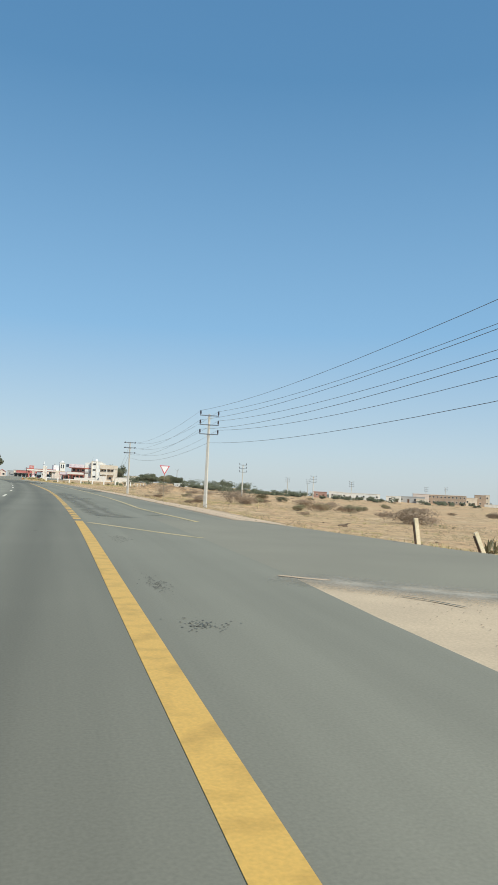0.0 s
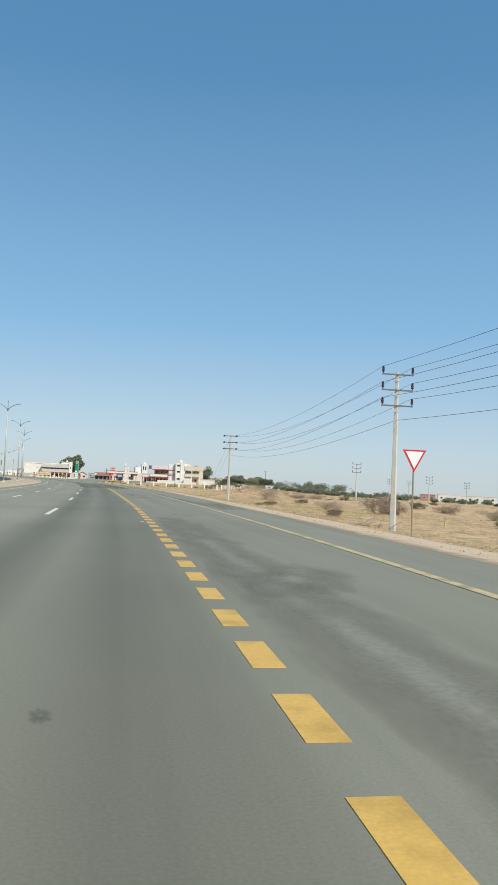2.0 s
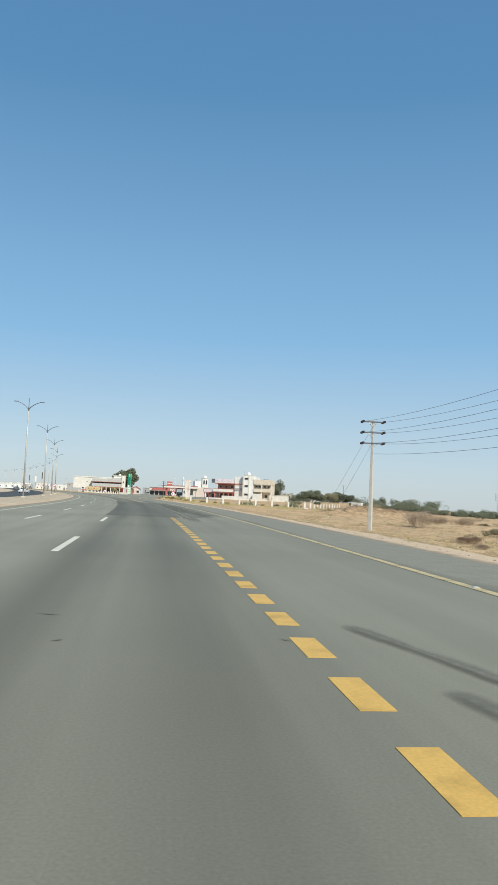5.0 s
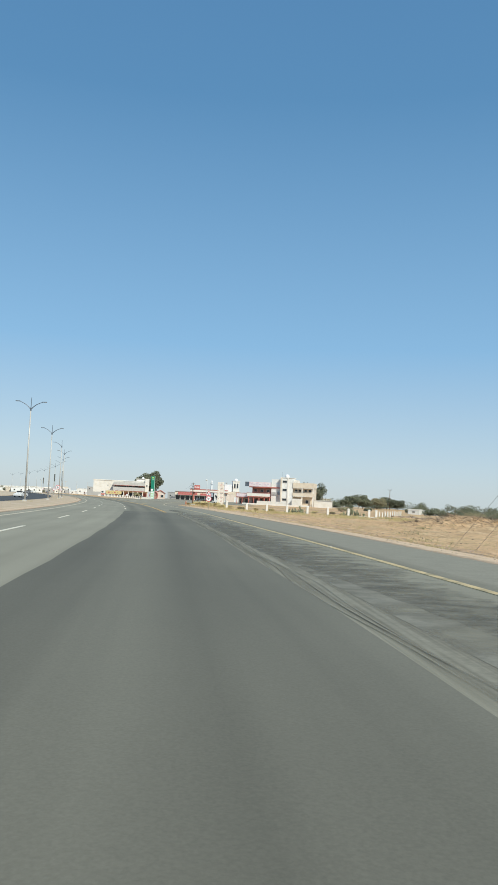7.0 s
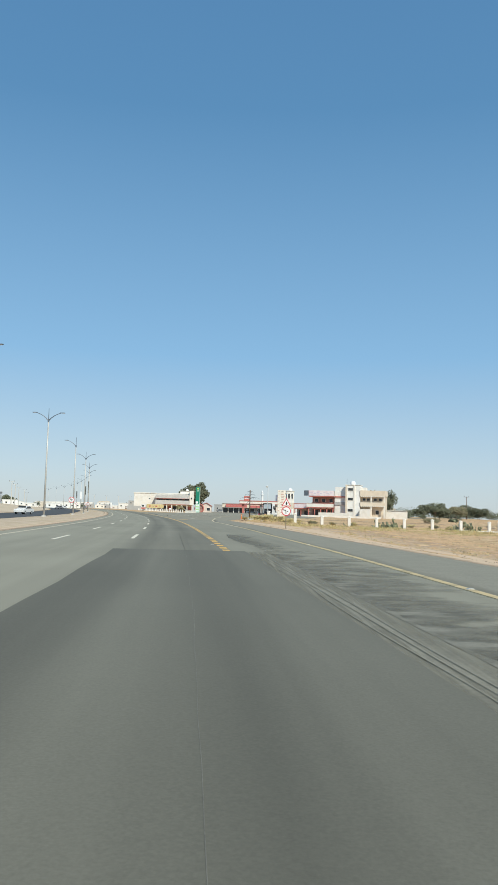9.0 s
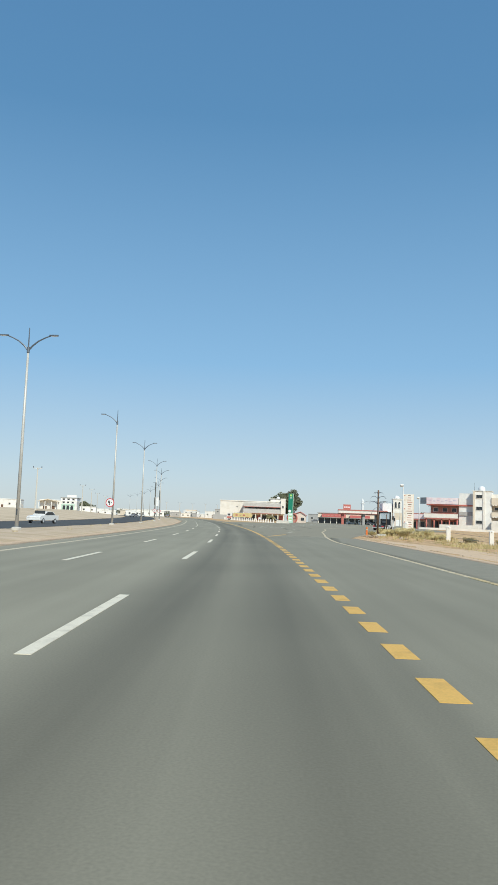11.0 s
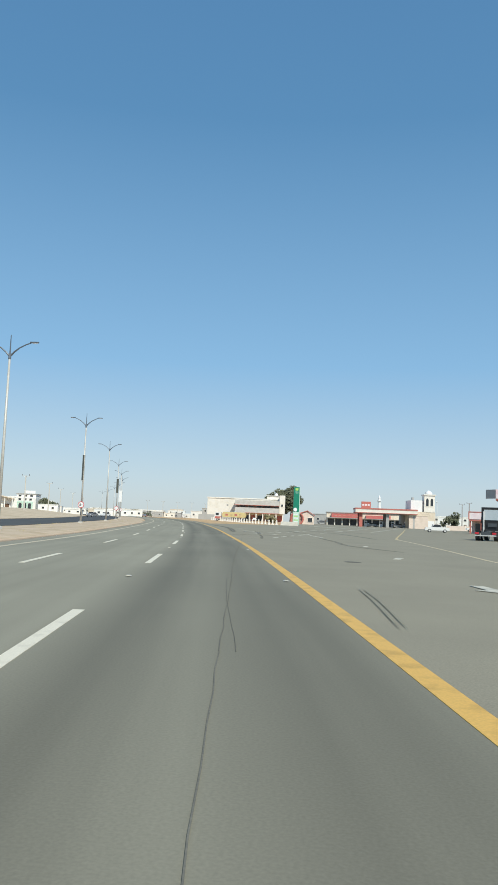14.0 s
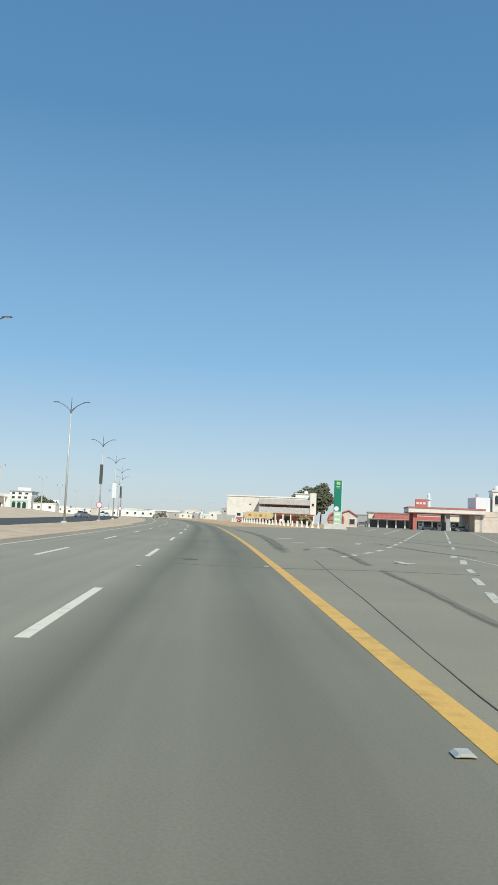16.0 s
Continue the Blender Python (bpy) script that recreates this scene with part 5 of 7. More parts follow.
# ---------------------------------------------------------------- barriers, vehicles
first = None
for k in range(27):
    u = k / 26
    x, y = -24.9 - 33 * u, 522 + 118 * u
    z = field(x, y)
    if first is None:
        first = thing("barrier_post", "short white concrete barrier post on the sand", "barrier", "white barrier posts", "", (x, y, z))
        part("shaft", lathe([(0.32, -0.1), (0.3, 0.2), (0.22, 0.5), (0.2, 1.15), (0.12, 1.3)], 8), M_PLASTER, first)
        part("foot", box((0, 0, 0.05), (0.8, 0.5, 0.25), bevel=0.04), M_PLASTER, first)
    else:
        copy_thing(first, pose(x, y, z, 0, 0, 17 * k))
for k, (x, y) in enumerate(((-22.6, 521.5), (-20.6, 523.5))):
    t = thing("concrete_block", "weathered white concrete barrier block beside the forecourt", "barrier", "barrier blocks", "", (x, y, lift(y)), 5 * k)
    part("body", prism([(-1.2, 0), (1.2, 0), (1.1, 1.0), (-1.1, 1.0)], -0.3, 0.3), M_CONC, t)
    part("pad", box((0, 0, 0.06), (2.6, 0.8, 0.14)), M_CONC, t)


def wheel(t, x, y, r, w):
    a = part("wheel", disc(r, y - w / 2, y + w / 2, (x, r), 16), M_TYRE, t, "black tyre")
    part("rim", disc(r * 0.6, y - w / 2 - 0.01, y + w / 2 + 0.01, (x, r), 12), M_STEEL, a)


def car(at, turn, paint, kind, label):
    """A car along its own x axis, the front at +x."""
    t = thing(kind, label, "car", "", "", at, turn)
    L, W = (5.2, 1.85) if kind == "pickup" else (4.6, 1.8)
    h = L / 2
    if kind == "pickup":
        low = [(-h, 0.45), (h, 0.4), (h, 0.85), (h - 0.15, 1.02), (1.1, 1.1), (-h, 1.1)]
        top = [(1.3, 1.1), (0.65, 1.72), (-0.75, 1.74), (-0.95, 1.1)]
    else:
        low = [(-h, 0.4), (h, 0.35), (h, 0.7), (h - 0.2, 0.85), (1.0, 0.95), (-1.5, 1.0), (-h, 0.95)]
        top = [(1.15, 0.93), (0.35, 1.42), (-1.0, 1.44), (-1.75, 0.97)]
    part("body", prism(low, -W / 2, W / 2), paint, t)
    part("cabin", prism(top, -W / 2 + 0.12, W / 2 - 0.12), paint, t)
    ins = [(x * 0.9 + 0.02, z - 0.05 if z > 1.2 else z + 0.06) for x, z in top]
    part("side_window", prism(ins, -W / 2 + 0.10, W / 2 - 0.10), M_GLASS, t, "dark window glass")
    (x0, z0), (x1, z1) = top[0], top[1]
    part("windscreen", box(((x0 + x1) / 2 + 0.04, 0, (z0 + z1) / 2 + 0.03), (0.04, W - 0.4, 0.62), 0, 0), M_GLASS, t)
    for sx in (-0.31, 0.32):
        for sy in (-1, 1):
            wheel(t, L * sx, sy * (W / 2 - 0.1), 0.36 if kind == "pickup" else 0.31, 0.22)
    for sy in (-0.6, 0.6):
        part("headlight", box((h - 0.03, sy, 0.72), (0.1, 0.35, 0.16)), M_SIGNW, t)
        part("tail_light", box((-h + 0.02, sy * 1.25, 0.8), (0.08, 0.16, 0.3)), M_RED, t)
    part("bumper", box((h - 0.02, 0, 0.45), (0.14, W * 0.95, 0.2), bevel=0.03), paint, t)
    if kind == "pickup":
        part("load_bed", span(-h + 0.1, -1.0, -W / 2 + 0.12, W / 2 - 0.12, 1.02, 1.12), M_IRON, t)
    return t


car((11.8, 495, lift(495)), 176, M_CARW, "pickup", "white pickup parked on the forecourt")
car((33, 560, lift(560)), 178, M_CARW, "pickup", "white pickup parked by the wall")
car((43, 558, lift(558)), 170, M_CARG, "car", "dark grey car parked by the wall")
car((14.6, 601, Z6), 20, M_CARG, "car", "dark car under the fuel canopy")
car((5.5, 606, Z6), 10, M_CARW, "car", "white car at the pumps")
p = on_road(345, -25.5)
car(p, -98, M_CARW, "car", "white car on the opposite carriageway")
p = on_road(560, -28.0)
car(p, -101, M_CARG, "car", "silver grey car on the opposite carriageway")
p = on_road(600, -24.5)
car(p, -104, M_CARW, "car", "white car on the opposite carriageway")
p = on_road(700, -2.0)
car(p, 110, M_CARG, "car", "dark car far ahead on the highway")
for k, (x, y) in enumerate(((-12, 662), (-3, 662), (-44, 690), (-36, 692), (-104, 880), (-112, 884), (-120, 890), (-86, 800))):
    car((x, y, field(x, y) + 0.25), 10 + 40 * (k % 3), M_CARW if k % 3 else M_CARG, "car", "white car parked far off" if k % 3 else "grey car parked far off")


def tractor_truck():
    t = thing("tractor_truck", "truck tractor with a dark open cab back and white side", "truck", "", "", (5.6, 414, lift(414)), 66)
    t.scale = (1.06, 1.06, 1.06)
    part("chassis", span(-3.2, 2.6, -0.45, 0.45, 0.65, 0.95), M_IRON, t)
    part("cab", span(0.6, 2.8, -1.2, 1.2, 0.7, 3.5, bevel=0.08), M_CARW, t, "white cab side")
    part("cab_back", span(0.5, 0.62, -1.15, 1.15, 0.95, 3.4), M_BLACK, t, "black cab back")
    part("deflector", span(0.4, 0.62, -1.22, -1.08, 0.9, 3.65), M_BLACK, t)
    part("deflector", span(0.4, 0.62, 1.08, 1.22, 0.9, 3.65), M_BLACK, t)
    part("deflector", span(0.4, 0.62, -1.22, 1.22, 3.45, 3.65), M_BLACK, t)
    part("back_window", span(0.42, 0.5, -0.95, 0.95, 2.25, 3.38), M_PANEL, t, "pale grey back panel")
    for s in (-1, 1):
        part("mirror", span(1.9, 2.1, s * 1.45 - 0.12, s * 1.45 + 0.12, 1.9, 2.6), M_BLACK, t)
        part("mirror_arm", rod((2.0, s * 1.2, 2.5), (2.0, s * 1.45, 2.5), 0.03, 0.03, 6), M_BLACK, t)
        part("catwalk", span(-0.6, 0.4, s * 0.75 - 0.3, s * 0.75 + 0.3, 0.98, 1.04), M_STEEL, t)
    part("exhaust", rod((0.3, 0.95, 0.9), (0.3, 0.95, 3.2), 0.09, 0.09, 10), M_STEEL, t)
    part("hose_rack", span(0.34, 0.4, -0.5, 0.5, 1.5, 1.9), M_IRON, t)
    part("side_window", span(1.5, 2.5, -1.225, -1.2, 2.2, 2.95), M_GLASS, t)
    part("rear_bumper", span(-3.3, -3.2, -1.1, 1.1, 0.5, 0.62), M_STEEL, t)
    part("tank", rod((-0.3, -1.0, 0.75), (0.5, -1.0, 0.75), 0.32, 0.32, 12), M_STEEL, t)
    part("coupling", rod((-1.6, 0, 0.95), (-1.6, 0, 1.1), 0.5, 0.5, 14), M_IRON, t)
    part("mudguard", span(-2.6, -0.8, -1.2, -0.6, 1.1, 1.16), M_BLACK, t)
    part("mudguard", span(-2.6, -0.8, 0.6, 1.2, 1.1, 1.16), M_BLACK, t)
    for x in (-2.3, -1.1, 2.0):
        for s in (-1, 1):
            wheel(t, x, s * 0.95, 0.5, 0.42)
    for s in (-0.9, 0.9):
        part("tail_light", span(-3.25, -3.18, s - 0.2, s + 0.2, 0.7, 0.9), M_RED, t)
    return t


tractor_truck()


def tanker():
    t = thing("tanker_truck", "yellow tank truck with white and red cab", "truck", "", "", (-46.8, 622, field(-46.8, 622) + 0.02), 178)
    part("tank", prism([(-4.5, 1.5), (4.2, 1.5), (4.5, 2.2), (4.5, 2.9), (4.1, 3.5), (-4.4, 3.5), (-4.8, 2.9), (-4.8, 2.2)], -1.15, 1.15), M_CARY, t, "yellow painted tank")
    part("walkway", span(-4.2, 3.8, -0.4, 0.4, 3.5, 3.62), M_STEEL, t)
    for k in range(3):
        part("hatch", rod((-3 + k * 2.6, 0, 3.6), (-3 + k * 2.6, 0, 3.85), 0.35, 0.35, 10), M_STEEL, t)
    for k in range(4):
        part("writing", span(-3.2 + k * 1.8, -2.2 + k * 1.8, 1.15, 1.18, 2.1, 2.8), M_BRICKRED if k % 2 else M_CREAM, t)
    part("chassis", span(-4.8, 7.4, -0.5, 0.5, 0.8, 1.2), M_IRON, t)
    c = part("cab", prism([(4.9, 0.8), (7.5, 0.8), (7.5, 2.0), (7.1, 3.3), (4.9, 3.4)], -1.2, 1.2), M_CARW, t, "white cab")
    part("stripe", span(4.88, 7.3, 1.2, 1.23, 0.9, 1.7), M_BRICKRED, c)
    part("side_window", span(5.8, 7.0, 1.2, 1.23, 2.1, 3.0), M_GLASS, c)
    for x in (-4.0, -2.8, 3.4, 6.3):
        for s in (-1, 1):
            wheel(t, x, s * 1.0, 0.5, 0.4)
    return t


tanker()

# ---------------------------------------------------------------- beyond the opposite carriageway
for x, y, w, d, h, tr, wl, lab in (
        (-141, 676, 9, 9, 3.0, 14, M_WASH, "low white house with a flat roof"),
        (-131, 684, 8, 8, 2.2, 14, M_WASH, "low whitewashed shed beside a house"),
        (-125, 700, 7, 9, 3.0, 14, M_BEIGE, "low beige house with a flat roof"),
        (-186, 668, 16, 12, 5.2, 14, M_WASH, "whitewashed house with a flat roof"),
        (-205, 650, 18, 12, 4.6, 14, M_WASH, "wide white house with a flat roof"),
        (-118, 690, 9, 9, 2.8, 14, M_WASH, "low white house like a wall"),
        (-125, 760, 20, 9, 3.4, 14, M_WASH, "low white shops far off"),
        (-150, 820, 26, 9, 4.4, 14, M_WASH, "low white shops far off"),
        (-226, 900, 30, 10, 5.0, 12, M_WASH, "low white building far off"),
        (-104, 935, 20, 10, 4.5, 6, M_WASH, "low white building far ahead"),
        (-128, 940, 14, 10, 5.5, 6, M_WASH, "white block of a house far ahead"),
        (-139, 1000, 11, 10, 7.0, 6, M_BEIGE, "cream block of a house far ahead"),
        (-90, 830, 16, 10, 4.6, 4, M_WASH, "white building beside the white hall"),
        (-80, 800, 12, 10, 6.5, 4, M_GREY, "grey fronted building beside the white hall"),
        (-240, 1010, 30, 10, 5.0, 12, M_WASH, "wide white building far ahead"),
        (20, 700, 22, 10, 5.0, -4, M_WASH, "white flat building behind the fuel station"),
        (48, 690, 26, 10, 5.5, -6, M_WASH, "white flat building beyond the forecourt wall"),
        (78, 650, 24, 10, 4.5, -8, M_BEIGE, "beige flat building beyond the forecourt wall")):
    plain_house(x, y, w, d, h, tr, wl, lab, 2 if h > 5.4 else 1, h > 4)
rt = random.Random(61)
for k in range(16):
    x, y = rt.uniform(-150, -78), rt.uniform(860, 1010)
    if abs(x - on_road(y, -12).x) < 34:
        x = on_road(y, -12).x - 36 - 3 * k if k % 2 else on_road(y, 16).x + 10 + 2.5 * k
    plain_house(x, y, rt.uniform(6, 12), 8, rt.uniform(2.2, 4.4), rt.uniform(-8, 16), rt.choice((M_WASH, M_WASH, M_PLASTER, M_GREY)), "small pale house of the far town", 1, False)
for k in range(7):
    x, y = on_road(880, 30).x + 9 * k, 880 + 12 * k
    copy_thing(pole_left, pose(x, y, field(x, y), 0, 0, 10 + 5 * k))
rows = []
for y in [v for v in ALONG if v < 900]:
    row = []
    for k in range(10):
        q = on_road(y, -32.1 - 60 * (k / 9) ** 1.4)
        q.z = field(q.x, q.y) + (0.0 if k == 9 else 0.06)
        row.append(q)
    rows.append(row)
tagged(part("sand_bank", ribbon(rows[::2] + rows[-1:], 0), M_BANKSAND, None, "pale graded sand bank beyond the opposite carriageway", True), "", "sand", "", "structure")
fw = thing("forecourt_wall", "low pale wall along the forecourt", "wall", "", "", (0, 0, 0))
for k in range(9):
    x0 = 27 + k * 6.2
    part("panel", span(x0, x0 + 5.9, 575 + k, 575.3 + k, lift(575) - 0.3, lift(575) + 1.5), M_PINK if k < 3 else M_BEIGE, fw)
    part("pier", span(x0 - 0.2, x0 + 0.15, 574.9 + k, 575.4 + k, lift(575) - 0.3, lift(575) + 1.75), M_PLASTER, fw)
bb = thing("billboard", "plain white billboard on two posts beside the road", "billboard", "", "", (-200, 840, field(-200, 840)), 12)
part("panel", box((0, 0, 6.7), (9.0, 0.3, 2.9), bevel=0.02), M_SIGNW, bb)
for s in (-3, 3):
    part("post", rod((s, 0.1, -0.3), (s, 0.1, 5.4), 0.16, 0.16, 8), M_STEEL, bb)


def arcade_house():
    """Two-storey house: green arched shops below, white storey and roof sign above."""
    z = field(-158, 680)
    t = thing("arcade_house", "white two-storey house with pale green arched shopfronts", "building", "", "", (-172, 682, z), 8)
    part("wall", span(0, 21.5, 1.2, 13, -1, 5.9), M_WASH, t, "white plastered wall")
    part("parapet", span(-0.2, 12, 1.0, 13.2, 5.9, 6.3), M_WASH, t)
    part("upper_wall", span(12, 21.3, 2.0, 13, 5.9, 7.6), M_WASH, t)
    part("roof_slab", span(11.6, 21.8, 1.6, 13.4, 7.6, 7.85), M_GREY, t)
    part("porch_roof", prism([(-0.6, 5.2), (5.2, 6.6), (11.4, 5.2), (11.4, 4.95), (5.2, 6.2), (-0.6, 4.95)], -2.2, 1.2), M_BEIGE, t, "low pitched porch roof")
    for u in (0, 3.7, 7.4, 11):
        part("porch_post", span(u - 0.18, u + 0.18, -1.9, -1.55, -1, 5.0), M_WASH, t)
    for k in range(2):
        part("door", span(2.0 + 4.6 * k, 4.2 + 4.6 * k, 1.14, 1.25, 0, 2.5), M_BROWN, t)
    for k in range(4):
        u = 13.0 + 2.25 * k
        part("pier", span(u - 0.35, u + 0.35, 0.9, 1.2, -1, 3.4), M_MINT, t, "pale green pier")
        if k < 3:
            pts = [(u + 0.35 + 1.55 * (1 - math.cos(math.pi * q / 10)) / 2, 2.2 + 0.85 * math.sin(math.pi * q / 10)) for q in range(11)]
            part("arch_opening", prism([(u + 0.35, 0.0)] + pts + [(u + 1.9, 0.0)], 1.12, 1.19), M_GLASS, t, "dark arched opening")
    part("frieze", span(12.6, 20.2, 0.85, 1.2, 3.3, 4.0), M_MINT, t, "pale green frieze")
    for k in range(3):
        window(t, 13.8 + 2.6 * k, 5.0, 1.3, 1.0, 1.2)
        window(t, 13.6 + 2.8 * k, 6.75, 1.4, 0.9, 2.0)
    sg = part("roof_sign", span(15.5, 21.0, 1.7, 1.95, 7.9, 9.3), M_SIGNW, t, "plain white roof sign")
    for u in (16.2, 20.2):
        part("strut", rod((u, 1.95, 7.85), (u, 2.4, 9.1), 0.06, 0.06, 5), M_STEEL, sg)
    return t


arcade_house()


def depot():
    t = thing("depot", "long white flat-roofed depot with an open dark front", "building", "", "", (-181, 1000, field(-165, 1000)), 4)
    part("dark_block", span(-0.5, 5, -0.4, 12, -1, 6.2), M_GREY, t, "dark grey end block")
    part("roof", span(5, 30, -1.5, 14, 4.6, 6.0), M_WASH, t, "thick white roof edge")
    part("back_wall", span(5, 30, 6, 14, -1, 4.6), M_BEIGE, t)
    for k in range(6):
        part("column", span(5.6 + k * 4.7, 6.2 + k * 4.7, -1.0, -0.4, -1, 4.6), M_WASH, t)
        # flat panels on the back wall, their dark colour standing for shade inside
        part("bay", span(7 + k * 4.0, 9.6 + k * 4.0, 5.9, 6.05, 0, 3.6), M_BLACK if k % 2 else M_GREY, t, "bay panel coloured dark as its shade")
    return t


depot()

# ---------------------------------------------------------------- plants
def leaf_cloud(bm, n, centre, radii, size, rng, flat=0.0, thin=0.6):
    """Small leaf-clump faces scattered through lumps of a crown."""
    lumps = [(Vector((rng.gauss(0, 0.45), rng.gauss(0, 0.45), rng.gauss(0.1, 0.4))), rng.uniform(0.35, 0.7)) for _ in range(14)]
    for _ in range(n):
        c, r = lumps[rng.randrange(len(lumps))]
        d = Vector((rng.gauss(0, 1), rng.gauss(0, 1), rng.gauss(0, 1))).normalized() * r * rng.uniform(0.55, 1.05)
        q = c + d
        o = Vector((centre[0] + q.x * radii[0], centre[1] + q.y * radii[1], centre[2] + q.z * radii[2]))
        a = Vector((rng.gauss(0, 1), rng.gauss(0, 1), rng.gauss(0, 1 - flat))).normalized()
        b = a.orthogonal().normalized()
        s = size * rng.uniform(0.6, 1.3)
        v = [bm.verts.new(o + a * s), bm.verts.new(o + b * s * thin), bm.verts.new(o - a * s), bm.verts.new(o - b * s * thin)]
        bm.faces.new(v)


def limbs(bm, p, d, length, r, depth, rng, seg=5):
    q = p + d * length
    rod(p, q, r, r * 0.65, seg, bm)
    if depth == 0:
        return
    for _ in range(3):
        nd = (d + Vector((rng.gauss(0, 0.5), rng.gauss(0, 0.5), rng.gauss(0.1, 0.3)))).normalized()
        limbs(bm, q, nd, length * rng.uniform(0.6, 0.85), r * 0.62, depth - 1, rng, max(3, seg - 1))


def tree(at, h, w, label, seed, n=3200, leaf=0.5, name="tree", material=None):
    rng = random.Random(seed)
    t = thing(name, label, "tree", "", "", at)
    bm = bmesh.new()
    limbs(bm, Vector((0, 0, -0.2)), Vector((0.05, 0, 1)), h * 0.3, h * 0.028, 3, rng, 8)
    part("trunk", bm, M_BARK, t)
    bm = bmesh.new()
    leaf_cloud(bm, n, (0, 0, h * 0.62), (w * 0.5, w * 0.5, h * 0.36), leaf, rng)
    part("crown", bm, material or M_LEAF, t)
    return t


tree((-38.5, 772, lift(772)), 17.0, 13, "large dark green spreading tree behind the white building", 3, 4200, 0.75)
tree((-30.0, 776, lift(776)), 17.5, 12, "large dark green spreading tree behind the totem sign", 4, 3800, 0.75)
tree((56, 520, 0), 12.0, 7.5, "dark green tree behind the villa", 5, 2400, 0.4)
tree((60, 523, 0), 10.5, 7, "dark green tree beside the villa", 6, 2400, 0.4)
tree((40, 640, Z6), 5.5, 5.5, "dark green tree beyond the mosque", 7, 1500, 0.45)
for k, (x, y, h, w) in enumerate(((75, 522, 5.6, 9), (79.5, 520, 7.0, 8), (83, 526, 5.2, 7), (91, 530, 5.6, 9), (97, 534, 6.0, 9), (102, 532, 4.6, 6), (228, 900, 11.0, 11), (-30, 585, 2.4, 3.0))):
    tree((x, y, field(x, y)), h, w, "low dusty green acacia tree in the scrub", 20 + k, 1500, 0.4, "acacia", M_LEAF_DRY if k % 4 == 3 else M_LEAF)
tree((-146.5, 688, field(-146.5, 688)), 6.2, 5.0, "dark dusty palm-like tree beside a house", 51, 900, 0.4)
tree((-143.0, 690, field(-143, 690)), 5.4, 4.0, "dark dusty tree beside a low white house", 52, 700, 0.4)



def bush(seed, h, w, label, twig=True, leaves=420, material=M_LEAF_DRY):
    rng = random.Random(seed)
    t = thing("bush", label, "bush", "desert bushes", "", (0, 0, 0))
    bm = bmesh.new()
    for k in range(12 if twig else 6):
        a = rng.uniform(0, 6.28)
        d = Vector((math.cos(a) * w / h * 0.5, math.sin(a) * w / h * 0.5, rng.uniform(0.5, 1.1))).normalized()
        limbs(bm, Vector((math.cos(a) * 0.1, math.sin(a) * 0.1, -0.1)), d, h * 0.36, 0.022, 3 if twig else 2, rng, 3)
    part("wood", bm, M_TWIG, t)
    bm = bmesh.new()
    if twig:
        leaf_cloud(bm, leaves, (0, 0, h * 0.5), (w * 0.5, w * 0.5, h * 0.42), 0.20, rng, 0, 0.08)
    else:
        leaf_cloud(bm, leaves, (0, 0, h * 0.5), (w * 0.5, w * 0.5, h * 0.42), 0.11, rng, 0, 0.4)
    part("foliage", bm, material, t)
    return t


kinds = [bush(41, 1.5, 4.0, "bare brown thorn bush on the sand", True, 1500, M_TWIG),
         bush(42, 1.3, 3.0, "dusty grey-green desert bush on the sand", True, 1500),
         bush(43, 0.9, 2.8, "low brown desert bush on the sand", True, 1100, M_TWIG),
         bush(44, 1.2, 2.2, "green desert bush on the sand", False, 1300, M_LEAF_DRY)]
rng = random.Random(77)
SPOTS = [(49.3, 92.6, 0, 1.55), (52.5, 96, 2, 1.7), (66.9, 150, 1, 1.5), (64, 148, 2, 1.3), (75.5, 204, 2, 2.0), (71, 210, 3, 1.3), (58, 118, 2, 1.0), (40, 108, 2, 0.6),
         (27.5, 132, 2, 0.7), (33, 150, 2, 0.9), (36.5, 165, 0, 1.2), (26, 171, 2, 0.5),
         (31, 186, 2, 1.0), (44, 122, 1, 0.9), (52, 134, 0, 1.2), (60, 150, 1, 1.3), (48, 170, 2, 1.0), (58, 190, 1, 1.2), (70, 172, 0, 1.5), (42, 205, 3, 0.9), (66, 214, 1, 1.4),
         (35, 350, 3, 0.7), (12, 352, 3, 0.6), (52, 420, 1, 1.4), (56, 430, 3, 1.4)]
used = set()
for x, y, k, s in SPOTS + [(rng.uniform(48, 130), rng.uniform(60, 300), rng.randrange(4), rng.uniform(0.7, 1.5)) for _ in range(34)]:
    m = pose(x, y, field(x, y) - 0.03, 0, 0, rng.uniform(0, 360)) @ Matrix.Scale(s, 4)
    if k not in used:
        used.add(k)
        kinds[k].matrix_basis = m
    else:
        c = copy_thing(kinds[k], Matrix())
        c.matrix_basis = m


straw = bush(45, 0.75, 1.6, "clump of dry straw-coloured grass on the island", True, 1300, M_STRAW)
straw.name = "dry_clump"
for k, (x, y, s) in enumerate(((1.0, 340, 1.0), (2.6, 341.5, 1.2), (3.8, 339.5, 0.9), (0.2, 344, 0.9), (4.8, 342.5, 1.1), (2.0, 337.5, 0.8), (-1.2, 339.5, 0.7), (5.6, 346, 1.2), (6.4, 342, 1.0), (3.2, 344.5, 1.0),
                               (7.5, 349, 1.1), (9.0, 352, 1.0), (12.5, 355, 0.9), (16, 353, 0.8), (20, 352, 1.0), (25, 351, 0.9), (30.5, 349.5, 1.0), (37, 346.5, 0.9))):
    m = pose(x, y, field(x, y) - 0.02, 0, 0, 47 * k) @ Matrix.Scale(s, 4)
    if k == 0:
        straw.matrix_basis = m
    else:
        copy_thing(straw, Matrix()).matrix_basis = m

